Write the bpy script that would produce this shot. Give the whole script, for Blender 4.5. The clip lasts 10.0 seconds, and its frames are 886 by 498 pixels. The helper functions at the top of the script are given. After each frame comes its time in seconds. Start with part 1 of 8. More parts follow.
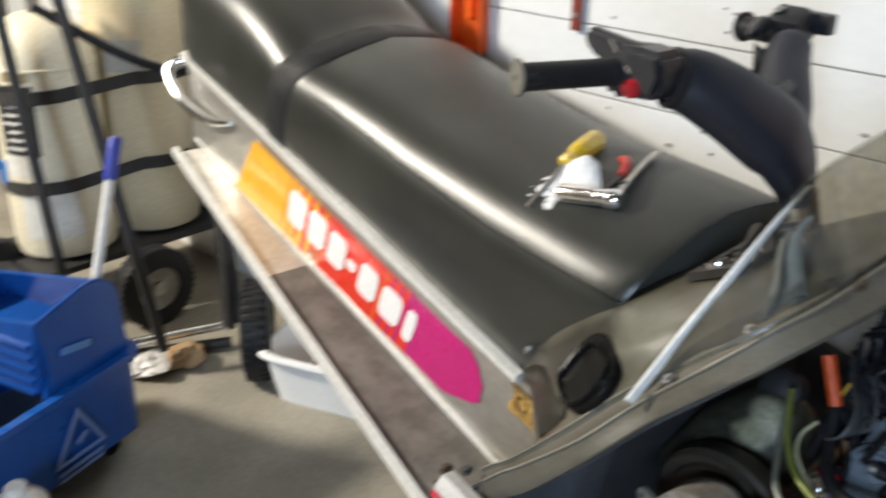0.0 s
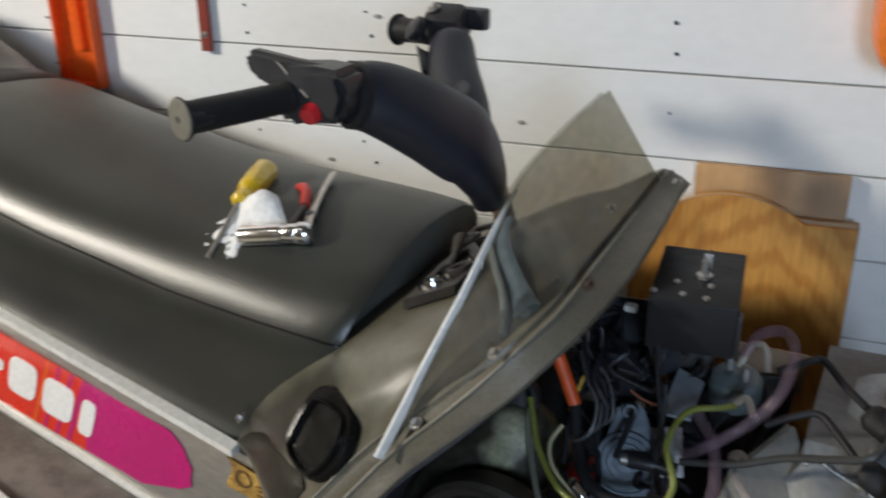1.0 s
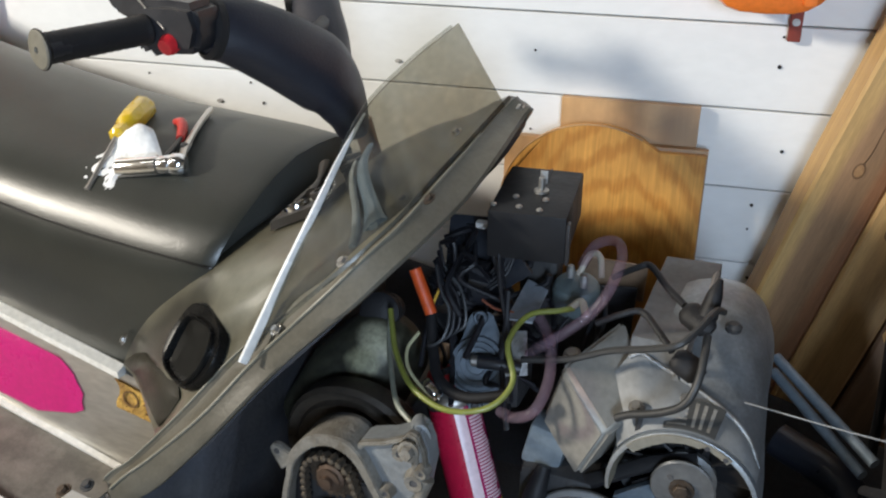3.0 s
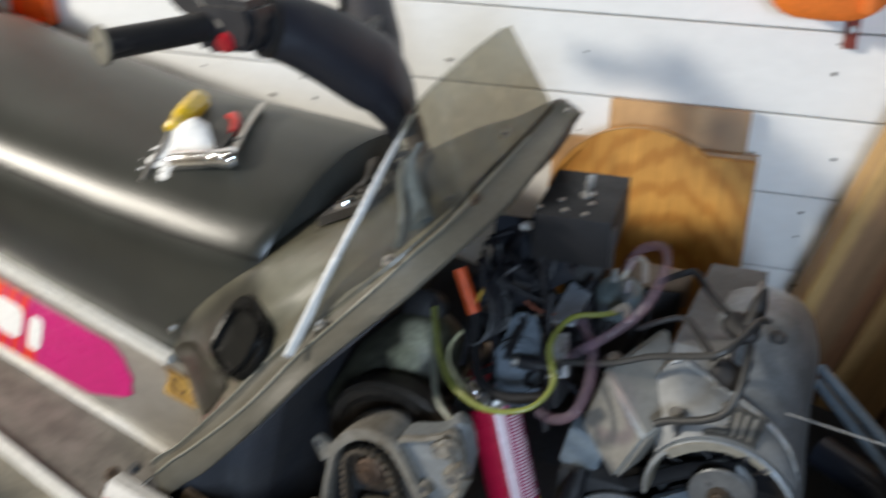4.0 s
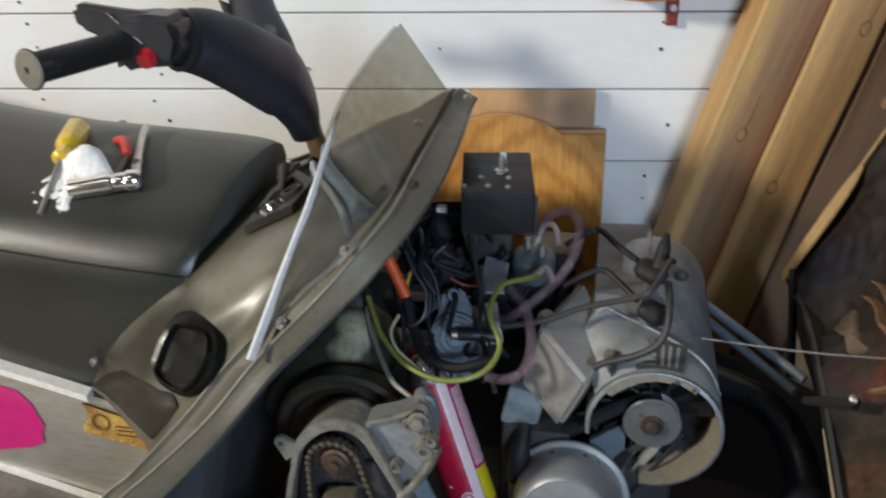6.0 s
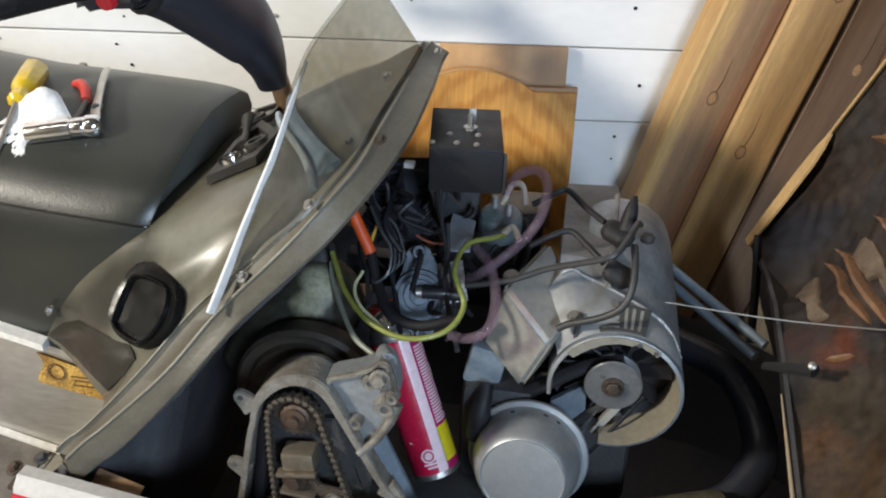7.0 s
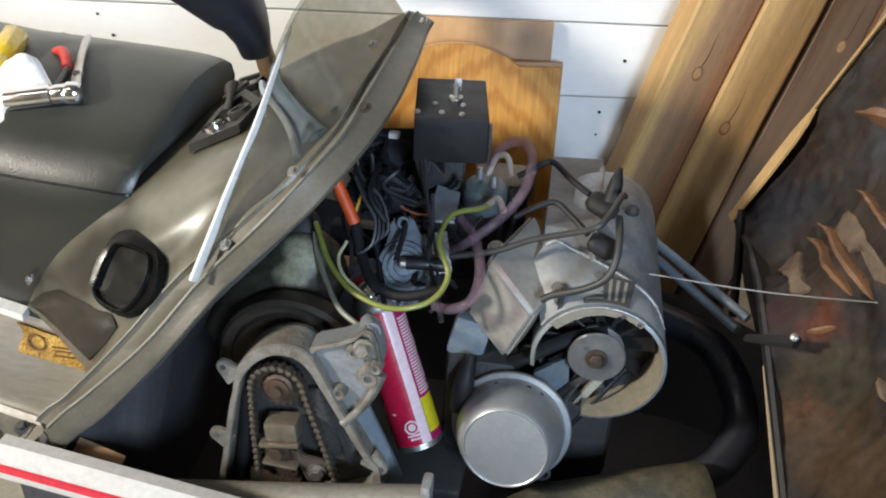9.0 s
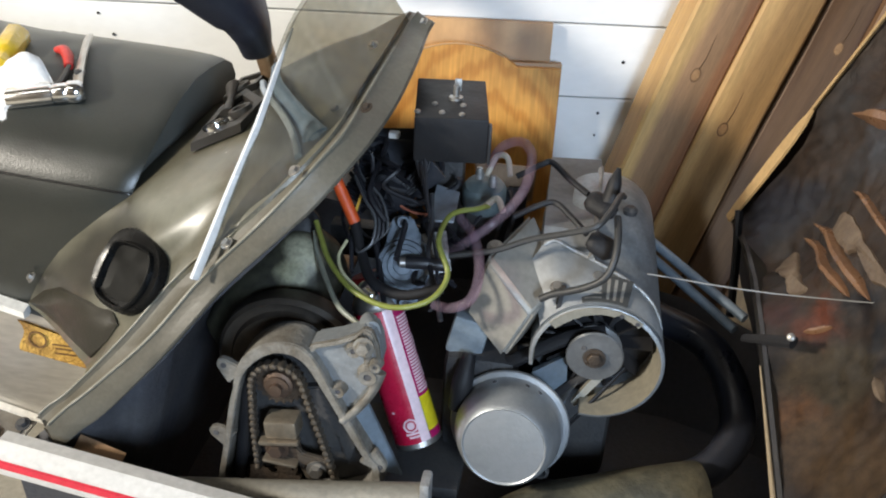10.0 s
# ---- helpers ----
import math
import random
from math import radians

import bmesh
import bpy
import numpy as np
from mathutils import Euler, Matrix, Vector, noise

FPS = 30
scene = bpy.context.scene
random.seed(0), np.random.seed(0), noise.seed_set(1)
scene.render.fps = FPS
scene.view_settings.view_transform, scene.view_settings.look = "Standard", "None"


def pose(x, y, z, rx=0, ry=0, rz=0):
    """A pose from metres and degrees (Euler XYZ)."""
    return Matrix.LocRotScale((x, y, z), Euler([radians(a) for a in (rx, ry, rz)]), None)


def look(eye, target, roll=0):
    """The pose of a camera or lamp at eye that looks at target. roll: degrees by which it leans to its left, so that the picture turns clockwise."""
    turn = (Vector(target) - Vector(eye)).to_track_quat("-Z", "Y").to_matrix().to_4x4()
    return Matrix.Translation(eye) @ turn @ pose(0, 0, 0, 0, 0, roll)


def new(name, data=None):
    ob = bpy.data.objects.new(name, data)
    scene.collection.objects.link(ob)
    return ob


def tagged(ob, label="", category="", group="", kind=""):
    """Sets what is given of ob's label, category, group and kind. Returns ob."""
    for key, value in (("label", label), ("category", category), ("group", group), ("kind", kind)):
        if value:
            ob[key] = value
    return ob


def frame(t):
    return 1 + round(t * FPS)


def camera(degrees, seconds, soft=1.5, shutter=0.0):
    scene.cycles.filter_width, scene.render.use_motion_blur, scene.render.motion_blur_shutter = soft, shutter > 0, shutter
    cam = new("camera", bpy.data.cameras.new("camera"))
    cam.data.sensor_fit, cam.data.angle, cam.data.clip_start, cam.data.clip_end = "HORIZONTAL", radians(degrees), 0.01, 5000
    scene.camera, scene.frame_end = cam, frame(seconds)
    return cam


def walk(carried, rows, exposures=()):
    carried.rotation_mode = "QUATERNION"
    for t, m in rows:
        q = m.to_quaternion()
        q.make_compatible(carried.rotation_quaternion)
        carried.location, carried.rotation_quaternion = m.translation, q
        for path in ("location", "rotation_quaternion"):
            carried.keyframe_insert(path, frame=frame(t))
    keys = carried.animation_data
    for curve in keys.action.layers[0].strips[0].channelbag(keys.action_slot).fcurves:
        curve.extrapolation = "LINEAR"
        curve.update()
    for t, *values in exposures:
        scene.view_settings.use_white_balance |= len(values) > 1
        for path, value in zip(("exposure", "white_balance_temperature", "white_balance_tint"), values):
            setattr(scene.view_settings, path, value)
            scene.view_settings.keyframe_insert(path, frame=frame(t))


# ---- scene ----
cam = camera(50.1, 10.0, soft=2.0, shutter=0.5)
PATH = [
    (0, (0.589, -1.561, 1.354), (-0.652, -0.226, 0.532), 1.2),
    (0.5, (0.547, -1.508, 1.366), (-0.394, 0.07, 0.575), 0.1),
    (1, (0.458, -1.477, 1.341), (-0.155, 0.248, 0.535), -0.5),
    (1.2, (0.457, -1.48, 1.342), (-0.096, 0.248, 0.5), -0.6),
    (1.5, (0.49, -1.504, 1.342), (-0.045, 0.208, 0.457), 0.0),
    (2, (0.603, -1.587, 1.317), (-0.021, 0.051, 0.353), -0.0),
    (2.1, (0.614, -1.6, 1.313), (-0.017, 0.032, 0.344), -0.3),
    (2.5, (0.626, -1.588, 1.325), (0.033, 0.066, 0.369), -0.1),
    (2.7, (0.593, -1.566, 1.336), (0.08, 0.137, 0.421), -0.2),
    (3.8, (0.562, -1.528, 1.338), (0.114, 0.216, 0.469), 0.0),
    (4, (0.575, -1.549, 1.349), (0.014, 0.147, 0.449), 0.3),
    (4.5, (0.577, -1.643, 1.324), (-0.229, -0.061, 0.404), -0.1),
    (5, (0.464, -1.668, 1.335), (-0.271, -0.021, 0.472), -1.0),
    (5.5, (0.368, -1.665, 1.335), (0.011, 0.119, 0.505), -1.2),
    (5.9, (0.391, -1.658, 1.34), (0.27, 0.146, 0.485), -0.7),
    (6, (0.397, -1.659, 1.339), (0.305, 0.142, 0.475), -0.8),
    (6.2, (0.394, -1.653, 1.329), (0.347, 0.137, 0.438), -0.4),
    (7.3, (0.398, -1.644, 1.338), (0.377, 0.114, 0.384), 2.1),
    (7.5, (0.389, -1.645, 1.326), (0.37, 0.122, 0.39), 2.2),
    (8, (0.385, -1.651, 1.326), (0.362, 0.116, 0.389), 2.2),
    (8.5, (0.392, -1.651, 1.326), (0.394, 0.105, 0.369), 2.4),
    (9, (0.396, -1.649, 1.32), (0.414, 0.095, 0.341), 2.7),
    (9.5, (0.394, -1.649, 1.319), (0.415, 0.092, 0.335), 2.9),
    (10, (0.393, -1.656, 1.322), (0.417, 0.089, 0.344), 3.0),
]
EXPOSURE = [(0.0, 0.03), (0.5, -0.34), (1.0, -0.47), (1.5, -0.25), (2.0, -0.08), (2.5, 0.1), (4.0, 0.03), (5.0, 0.03), (5.5, -0.25), (6.0, -0.18), (7.5, 0.36), (8.5, 0.4), (9.5, 0.48), (10.0, 0.48)]
walk(cam, [(t, look(eye, target, roll)) for t, eye, target, roll in PATH], EXPOSURE)

# ---------------------------------------------------------------- light
world = bpy.data.worlds.new("world")
scene.world = world
world.use_nodes = True
wn = world.node_tree
sky = wn.nodes.new("ShaderNodeTexSky")
sky.sky_type, sky.sun_disc = "NISHITA", False
sky.sun_elevation, sky.sun_rotation = radians(35), radians(120)
wn.links.new(sky.outputs[0], wn.nodes["Background"].inputs[0])
wn.nodes["Background"].inputs[1].default_value = 0.1
FLOOR = 0.03


def area(name, at, target, sx, sy, watts, colour):
    d = bpy.data.lights.new(name, "AREA")
    d.shape, d.size, d.size_y, d.energy, d.color = "RECTANGLE", sx, sy, watts, colour
    ob = new(name, d)
    ob.matrix_world = look(at, target)
    return ob


area("tube_light", (-0.9, -1.75, 2.87), (-0.9, -1.6, 0.0), 1.3, 0.07, 4, (1.0, 0.97, 0.92))
# Warm key light from the upper left; its real source is unseen.
area("warm_key_light", (-3.16, -2.65, 2.68), (0.3, -0.3, 0.8), 0.42, 0.38, 215, (1.0, 0.93, 0.81))
area("window_light", (1.34, -3.57, 1.6), (0.5, -0.4, 0.7), 0.6, 0.9, 72, (0.61, 0.78, 1.0))

# ---------------------------------------------------------------- materials
MATS = {}


def mat(name, base, rough=0.5, metal=0.0, second=None, scale=8.0, fine=120.0, bump=0.15, mix=0.5, spread=0.12,
        coat=0.0, random_piece=0.0, stretch=(1, 1, 1), spec=0.5, detail=6, grain=0.5):
    """A procedural surface: two colours mixed by cloudy noise, fine grain in colour, roughness and relief."""
    if name in MATS:
        return MATS[name]
    m = bpy.data.materials.new(name)
    m.use_nodes = True
    t = m.node_tree
    b = t.nodes["Principled BSDF"]
    second = second or tuple(c * 0.72 for c in base)
    co = t.nodes.new("ShaderNodeTexCoord")
    mp = t.nodes.new("ShaderNodeMapping")
    mp.inputs["Scale"].default_value = stretch
    t.links.new(co.outputs["Object"], mp.inputs[0])
    n1 = t.nodes.new("ShaderNodeTexNoise")
    n1.inputs["Scale"].default_value, n1.inputs["Detail"].default_value, n1.inputs["Roughness"].default_value = scale, detail, 0.62
    n2 = t.nodes.new("ShaderNodeTexNoise")
    n2.inputs["Scale"].default_value, n2.inputs["Detail"].default_value = fine, 4
    t.links.new(mp.outputs[0], n1.inputs[0])
    t.links.new(mp.outputs[0], n2.inputs[0])
    ramp = t.nodes.new("ShaderNodeMapRange")
    ramp.inputs["From Min"].default_value, ramp.inputs["From Max"].default_value = 0.5 - spread, 0.5 + spread
    ramp.inputs["To Max"].default_value = mix
    t.links.new(n1.outputs[0], ramp.inputs[0])
    cm = t.nodes.new("ShaderNodeMix")
    cm.data_type = "RGBA"
    cm.inputs[6].default_value, cm.inputs[7].default_value = (*base, 1), (*second, 1)
    t.links.new(ramp.outputs[0], cm.inputs[0])
    gr = t.nodes.new("ShaderNodeMapRange")
    gr.inputs["From Min"].default_value, gr.inputs["From Max"].default_value = 0.3, 0.7
    gr.inputs["To Min"].default_value, gr.inputs["To Max"].default_value = 1 - 0.2 * grain, 1 + 0.18 * grain
    t.links.new(n2.outputs[0], gr.inputs[0])
    hs = t.nodes.new("ShaderNodeHueSaturation")
    t.links.new(cm.outputs[2], hs.inputs["Color"])
    if random_piece:
        oi = t.nodes.new("ShaderNodeObjectInfo")
        rr = t.nodes.new("ShaderNodeMapRange")
        rr.inputs["To Min"].default_value, rr.inputs["To Max"].default_value = 1 - random_piece, 1 + random_piece
        t.links.new(oi.outputs["Random"], rr.inputs[0])
        mu = t.nodes.new("ShaderNodeMath")
        mu.operation = "MULTIPLY"
        t.links.new(rr.outputs[0], mu.inputs[0])
        t.links.new(gr.outputs[0], mu.inputs[1])
        t.links.new(mu.outputs[0], hs.inputs["Value"])
    else:
        t.links.new(gr.outputs[0], hs.inputs["Value"])
    t.links.new(hs.outputs[0], b.inputs["Base Color"])
    rg = t.nodes.new("ShaderNodeMapRange")
    rg.inputs["From Min"].default_value, rg.inputs["From Max"].default_value = 0.3, 0.7
    rg.inputs["To Min"].default_value, rg.inputs["To Max"].default_value = max(0.02, rough - 0.1), min(1, rough + 0.12)
    t.links.new(n1.outputs[0], rg.inputs[0])
    t.links.new(rg.outputs[0], b.inputs["Roughness"])
    b.inputs["Metallic"].default_value = metal
    b.inputs["Specular IOR Level"].default_value = spec
    if coat:
        b.inputs["Coat Weight"].default_value, b.inputs["Coat Roughness"].default_value = coat, 0.12
    if bump:
        bp = t.nodes.new("ShaderNodeBump")
        bp.inputs["Strength"].default_value, bp.inputs["Distance"].default_value = bump, 0.004
        ad = t.nodes.new("ShaderNodeMath")
        t.links.new(n1.outputs[0], ad.inputs[0])
        t.links.new(n2.outputs[0], ad.inputs[1])
        t.links.new(ad.outputs[0], bp.inputs["Height"])
        t.links.new(bp.outputs[0], b.inputs["Normal"])
    MATS[name] = m
    return m


def wire(t, kind, **inputs):
    """A new shader node with its named inputs set or linked."""
    n = t.nodes.new(kind)
    for k, v in inputs.items():
        k = k.replace("_", " ")
        if isinstance(v, bpy.types.NodeSocket):
            t.links.new(v, n.inputs[k])
        else:
            n.inputs[k].default_value = v
    return n


def blend(t, fac, a, b, kind="MIX"):
    n = t.nodes.new("ShaderNodeMix")
    n.data_type, n.blend_type = "RGBA", kind
    for i, v in ((0, fac), (6, a), (7, b)):
        if isinstance(v, bpy.types.NodeSocket):
            t.links.new(v, n.inputs[i])
        else:
            n.inputs[i].default_value = (*v, 1) if isinstance(v, tuple) else v
    return n.outputs[2]


def step(t, v, a, b, lo=0.0, hi=1.0):
    return wire(t, "ShaderNodeMapRange", Value=v, From_Min=a, From_Max=b, To_Min=lo, To_Max=hi).outputs[0]


def laminate(name, patches, ground=((0.013, 0.012, 0.0125), (0.03, 0.019, 0.013)), rough=0.42, spec=0.35, bump_up=0.3, waver=0.11, speck=(0.55, 1.5), coat=0.0):
    """A moulded sheet with soft-edged patches of dirt, resin and painted-in shade: (centre, radius, colour)."""
    m = bpy.data.materials.new(name)
    m.use_nodes = True
    t = m.node_tree
    b = t.nodes["Principled BSDF"]
    co = t.nodes.new("ShaderNodeTexCoord").outputs["Object"]
    swirl = wire(t, "ShaderNodeTexNoise", Vector=co, Scale=11.0, Detail=5.0, Roughness=0.6)
    off = t.nodes.new("ShaderNodeVectorMath")
    off.operation = "MULTIPLY_ADD"
    t.links.new(swirl.outputs["Color"], off.inputs[0])
    off.inputs[1].default_value = (waver, waver, waver)
    t.links.new(co, off.inputs[2])
    cloud = wire(t, "ShaderNodeTexNoise", Vector=co, Scale=7.0, Detail=6.0, Roughness=0.65).outputs[0]
    fine = wire(t, "ShaderNodeTexNoise", Vector=co, Scale=60.0, Detail=5.0, Roughness=0.7).outputs[0]
    c = blend(t, step(t, cloud, 0.36, 0.64), *ground)
    for centre, r, colour in patches:
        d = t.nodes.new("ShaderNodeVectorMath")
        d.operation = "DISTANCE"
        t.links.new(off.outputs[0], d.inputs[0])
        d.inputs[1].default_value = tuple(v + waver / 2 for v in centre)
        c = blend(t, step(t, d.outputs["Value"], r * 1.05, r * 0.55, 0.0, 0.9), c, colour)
    c = blend(t, 1.0, c, step(t, fine, 0.3, 0.7, *speck), "MULTIPLY")
    t.links.new(c, b.inputs["Base Color"])
    b.inputs["Roughness"].default_value, b.inputs["Specular IOR Level"].default_value = rough, spec
    b.inputs["Coat Weight"].default_value, b.inputs["Coat Roughness"].default_value = coat, 0.3
    bump = wire(t, "ShaderNodeBump", Strength=bump_up, Distance=0.004, Height=fine)
    t.links.new(bump.outputs[0], b.inputs["Normal"])
    MATS[name] = m
    return m


def wood(name, base, dark, scale=14.0, along=(1, 1, 12), rough=0.55, coat=0.0, reach=0.75):
    """Wood grain: stretched bands along one axis, with fine pores."""
    if name in MATS:
        return MATS[name]
    m = bpy.data.materials.new(name)
    m.use_nodes = True
    t = m.node_tree
    b = t.nodes["Principled BSDF"]
    co = t.nodes.new("ShaderNodeTexCoord")
    mp = t.nodes.new("ShaderNodeMapping")
    mp.inputs["Scale"].default_value = tuple(1.0 / a for a in along)
    t.links.new(co.outputs["Object"], mp.inputs[0])
    n1 = t.nodes.new("ShaderNodeTexNoise")
    n1.inputs["Scale"].default_value, n1.inputs["Detail"].default_value, n1.inputs["Distortion"].default_value = scale, 3, 0.6
    wv = t.nodes.new("ShaderNodeTexWave")
    wv.inputs["Scale"].default_value, wv.inputs["Distortion"].default_value = scale * 0.3, 14.0
    wv.inputs["Detail"].default_value, wv.inputs["Detail Scale"].default_value = 3, 1.2
    n2 = t.nodes.new("ShaderNodeTexNoise")
    n2.inputs["Scale"].default_value = 160
    for n in (n1, wv, n2):
        t.links.new(mp.outputs[0], n.inputs[0])
    ad = t.nodes.new("ShaderNodeMath")
    ad.operation = "MULTIPLY"
    t.links.new(wv.outputs["Fac"], ad.inputs[0])
    t.links.new(n1.outputs[0], ad.inputs[1])
    cr = t.nodes.new("ShaderNodeValToRGB")
    cr.color_ramp.elements[0].position, cr.color_ramp.elements[1].position = 0.02, reach
    cr.color_ramp.elements[0].color, cr.color_ramp.elements[1].color = (*base, 1), (*dark, 1)
    t.links.new(ad.outputs[0], cr.inputs[0])
    hs = t.nodes.new("ShaderNodeHueSaturation")
    gr = t.nodes.new("ShaderNodeMapRange")
    gr.inputs["To Min"].default_value, gr.inputs["To Max"].default_value = 0.88, 1.1
    t.links.new(n2.outputs[0], gr.inputs[0])
    t.links.new(gr.outputs[0], hs.inputs["Value"])
    n3 = t.nodes.new("ShaderNodeTexNoise")
    n3.inputs["Scale"].default_value, n3.inputs["Detail"].default_value = 6, 6
    t.links.new(co.outputs["Object"], n3.inputs[0])
    st = t.nodes.new("ShaderNodeMapRange")
    st.inputs["From Min"].default_value, st.inputs["From Max"].default_value = 0.38, 0.62
    st.inputs["To Min"].default_value, st.inputs["To Max"].default_value = 0.55, 1.1
    t.links.new(n3.outputs[0], st.inputs[0])
    sm = t.nodes.new("ShaderNodeMix")
    sm.data_type, sm.blend_type = "RGBA", "MULTIPLY"
    sm.inputs[0].default_value = 1.0
    t.links.new(cr.outputs[0], sm.inputs[6])
    t.links.new(st.outputs[0], sm.inputs[7])
    t.links.new(sm.outputs[2], hs.inputs["Color"])
    t.links.new(hs.outputs[0], b.inputs["Base Color"])
    b.inputs["Roughness"].default_value = rough
    if coat:
        b.inputs["Coat Weight"].default_value = coat
    bp = t.nodes.new("ShaderNodeBump")
    bp.inputs["Strength"].default_value, bp.inputs["Distance"].default_value = 0.2, 0.002
    t.links.new(n2.outputs[0], bp.inputs["Height"])
    t.links.new(bp.outputs[0], b.inputs["Normal"])
    MATS[name] = m
    return m


def sheet_glass(name, tint, rough=0.16, haze=0.03):
    """A tinted clear sheet: sees through with its tint, with gloss on top."""
    m = bpy.data.materials.new(name)
    m.use_nodes = True
    t = m.node_tree
    t.nodes.remove(t.nodes["Principled BSDF"])
    tr, gl, fr, mx = (t.nodes.new(k) for k in ("ShaderNodeBsdfTransparent", "ShaderNodeBsdfGlossy", "ShaderNodeLayerWeight", "ShaderNodeMixShader"))
    no = t.nodes.new("ShaderNodeTexNoise")
    no.inputs["Scale"].default_value = 25
    mr = t.nodes.new("ShaderNodeMix")
    mr.data_type = "RGBA"
    mr.inputs[6].default_value, mr.inputs[7].default_value = (*tint, 1), (*[c * 0.8 for c in tint], 1)
    t.links.new(no.outputs[0], mr.inputs[0])
    t.links.new(mr.outputs[2], tr.inputs[0])
    gl.inputs["Roughness"].default_value = rough
    fr.inputs["Blend"].default_value = 0.5
    pw = t.nodes.new("ShaderNodeMath")
    pw.operation = "POWER"
    pw.inputs[1].default_value = 4
    sc = t.nodes.new("ShaderNodeMapRange")
    sc.inputs["To Min"].default_value, sc.inputs["To Max"].default_value = 0.035, 0.5
    t.links.new(fr.outputs["Facing"], pw.inputs[0])
    t.links.new(pw.outputs[0], sc.inputs[0])
    t.links.new(sc.outputs[0], mx.inputs[0])
    t.links.new(tr.outputs[0], mx.inputs[1])
    t.links.new(gl.outputs[0], mx.inputs[2])
    # Pale blue diffuse film paints in reflected haze and streaks, besides dust.
    film = t.nodes.new("ShaderNodeBsdfDiffuse")
    film.inputs[0].default_value = (0.75, 0.8, 0.86, 1)
    streak = t.nodes.new("ShaderNodeTexNoise")
    streak.inputs["Scale"].default_value, streak.inputs["Detail"].default_value = 30, 5
    co = wire(t, "ShaderNodeMapping", Vector=t.nodes.new("ShaderNodeTexCoord").outputs["Object"], Scale=(0.25, 1.0, 0.25)).outputs[0]
    t.links.new(co, streak.inputs["Vector"])
    dusty = t.nodes.new("ShaderNodeMixShader")
    t.links.new(step(t, streak.outputs[0], 0.45, 0.75, 0.015, haze), dusty.inputs[0])
    t.links.new(mx.outputs[0], dusty.inputs[1])
    t.links.new(film.outputs[0], dusty.inputs[2])
    t.links.new(dusty.outputs[0], t.nodes["Material Output"].inputs[0])
    return m


def clear_hose(name, tint, body):
    """Aged clear tubing: partly see-through with its tint, glossy outside."""
    m = bpy.data.materials.new(name)
    m.use_nodes = True
    t = m.node_tree
    b = t.nodes["Principled BSDF"]
    n = wire(t, "ShaderNodeTexNoise", Vector=t.nodes.new("ShaderNodeTexCoord").outputs["Object"], Scale=40.0, Detail=3.0).outputs[0]
    t.links.new(blend(t, step(t, n, 0.35, 0.65), body, tuple(0.6 * v for v in body)), b.inputs["Base Color"])
    b.inputs["Roughness"].default_value, b.inputs["Coat Weight"].default_value = 0.22, 0.6
    mx = t.nodes.new("ShaderNodeMixShader")
    mx.inputs[0].default_value = 0.13
    t.links.new(wire(t, "ShaderNodeBsdfTransparent", Color=(*tint, 1)).outputs[0], mx.inputs[1])
    t.links.new(b.outputs[0], mx.inputs[2])
    t.links.new(mx.outputs[0], t.nodes["Material Output"].inputs[0])
    MATS[name] = m
    return m


def glow(name, colour, strength):
    m = bpy.data.materials.new(name)
    m.use_nodes = True
    b = m.node_tree.nodes["Principled BSDF"]
    b.inputs["Base Color"].default_value = (*colour, 1)
    b.inputs["Emission Color"].default_value = (*colour, 1)
    b.inputs["Emission Strength"].default_value = strength
    return m


VINYL = mat("black_vinyl", (0.0115, 0.0125, 0.0108), 0.4, second=(0.028, 0.0305, 0.0255), scale=6, fine=420, bump=0.1, mix=0.8, spread=0.2, spec=0.6)
b = VINYL.node_tree.nodes["Principled BSDF"]
b.inputs["Sheen Weight"].default_value, b.inputs["Sheen Roughness"].default_value = 0.07, 0.45
b.inputs["Sheen Tint"].default_value = (0.95, 0.95, 0.85, 1)
# the seat's top is rubbed dull, its rounded sides keep their gloss
vt = VINYL.node_tree
vx = vt.nodes.new("ShaderNodeSeparateXYZ")
vo = vt.nodes.new("ShaderNodeTexCoord")
va = vt.nodes.new("ShaderNodeMath")
va.operation = "ABSOLUTE"
vm = vt.nodes.new("ShaderNodeMapRange")
vm.inputs["From Min"].default_value, vm.inputs["From Max"].default_value = 0.06, 0.165
vm.inputs["To Min"].default_value, vm.inputs["To Max"].default_value = 0.52, 0.33
vt.links.new(vo.outputs["Object"], vx.inputs[0])
vt.links.new(vx.outputs["Y"], va.inputs[0])
vt.links.new(va.outputs[0], vm.inputs[0])
vt.links.new(vm.outputs[0], vt.nodes["Principled BSDF"].inputs["Roughness"])
RUBBER = mat("black_rubber", (0.011, 0.011, 0.013), 0.55, second=(0.02, 0.019, 0.019), scale=20, fine=300, spec=0.3)
BLACKP = mat("black_plastic", (0.012, 0.013, 0.017), 0.42, second=(0.03, 0.03, 0.034), scale=14, fine=300, bump=0.08)
ALU = mat("worn_aluminium", (0.66, 0.64, 0.6), 0.38, 0.85, second=(0.42, 0.4, 0.36), scale=9, fine=160, stretch=(0.25, 1, 1), bump=0.08)
CAST = mat("cast_aluminium", (0.46, 0.47, 0.48), 0.5, 0.7, second=(0.17, 0.16, 0.14), scale=22, fine=260, bump=0.35, mix=0.8)
SHEET = mat("dusty_alloy_sheet", (0.35, 0.38, 0.41), 0.47, 0.65, second=(0.15, 0.156, 0.16), scale=7, fine=200, bump=0.15, mix=0.9)
DUSTCAST = mat("dirty_cast_alloy", (0.28, 0.268, 0.242), 0.55, 0.45, second=(0.13, 0.112, 0.088), scale=26, fine=260, bump=0.4, mix=0.9)
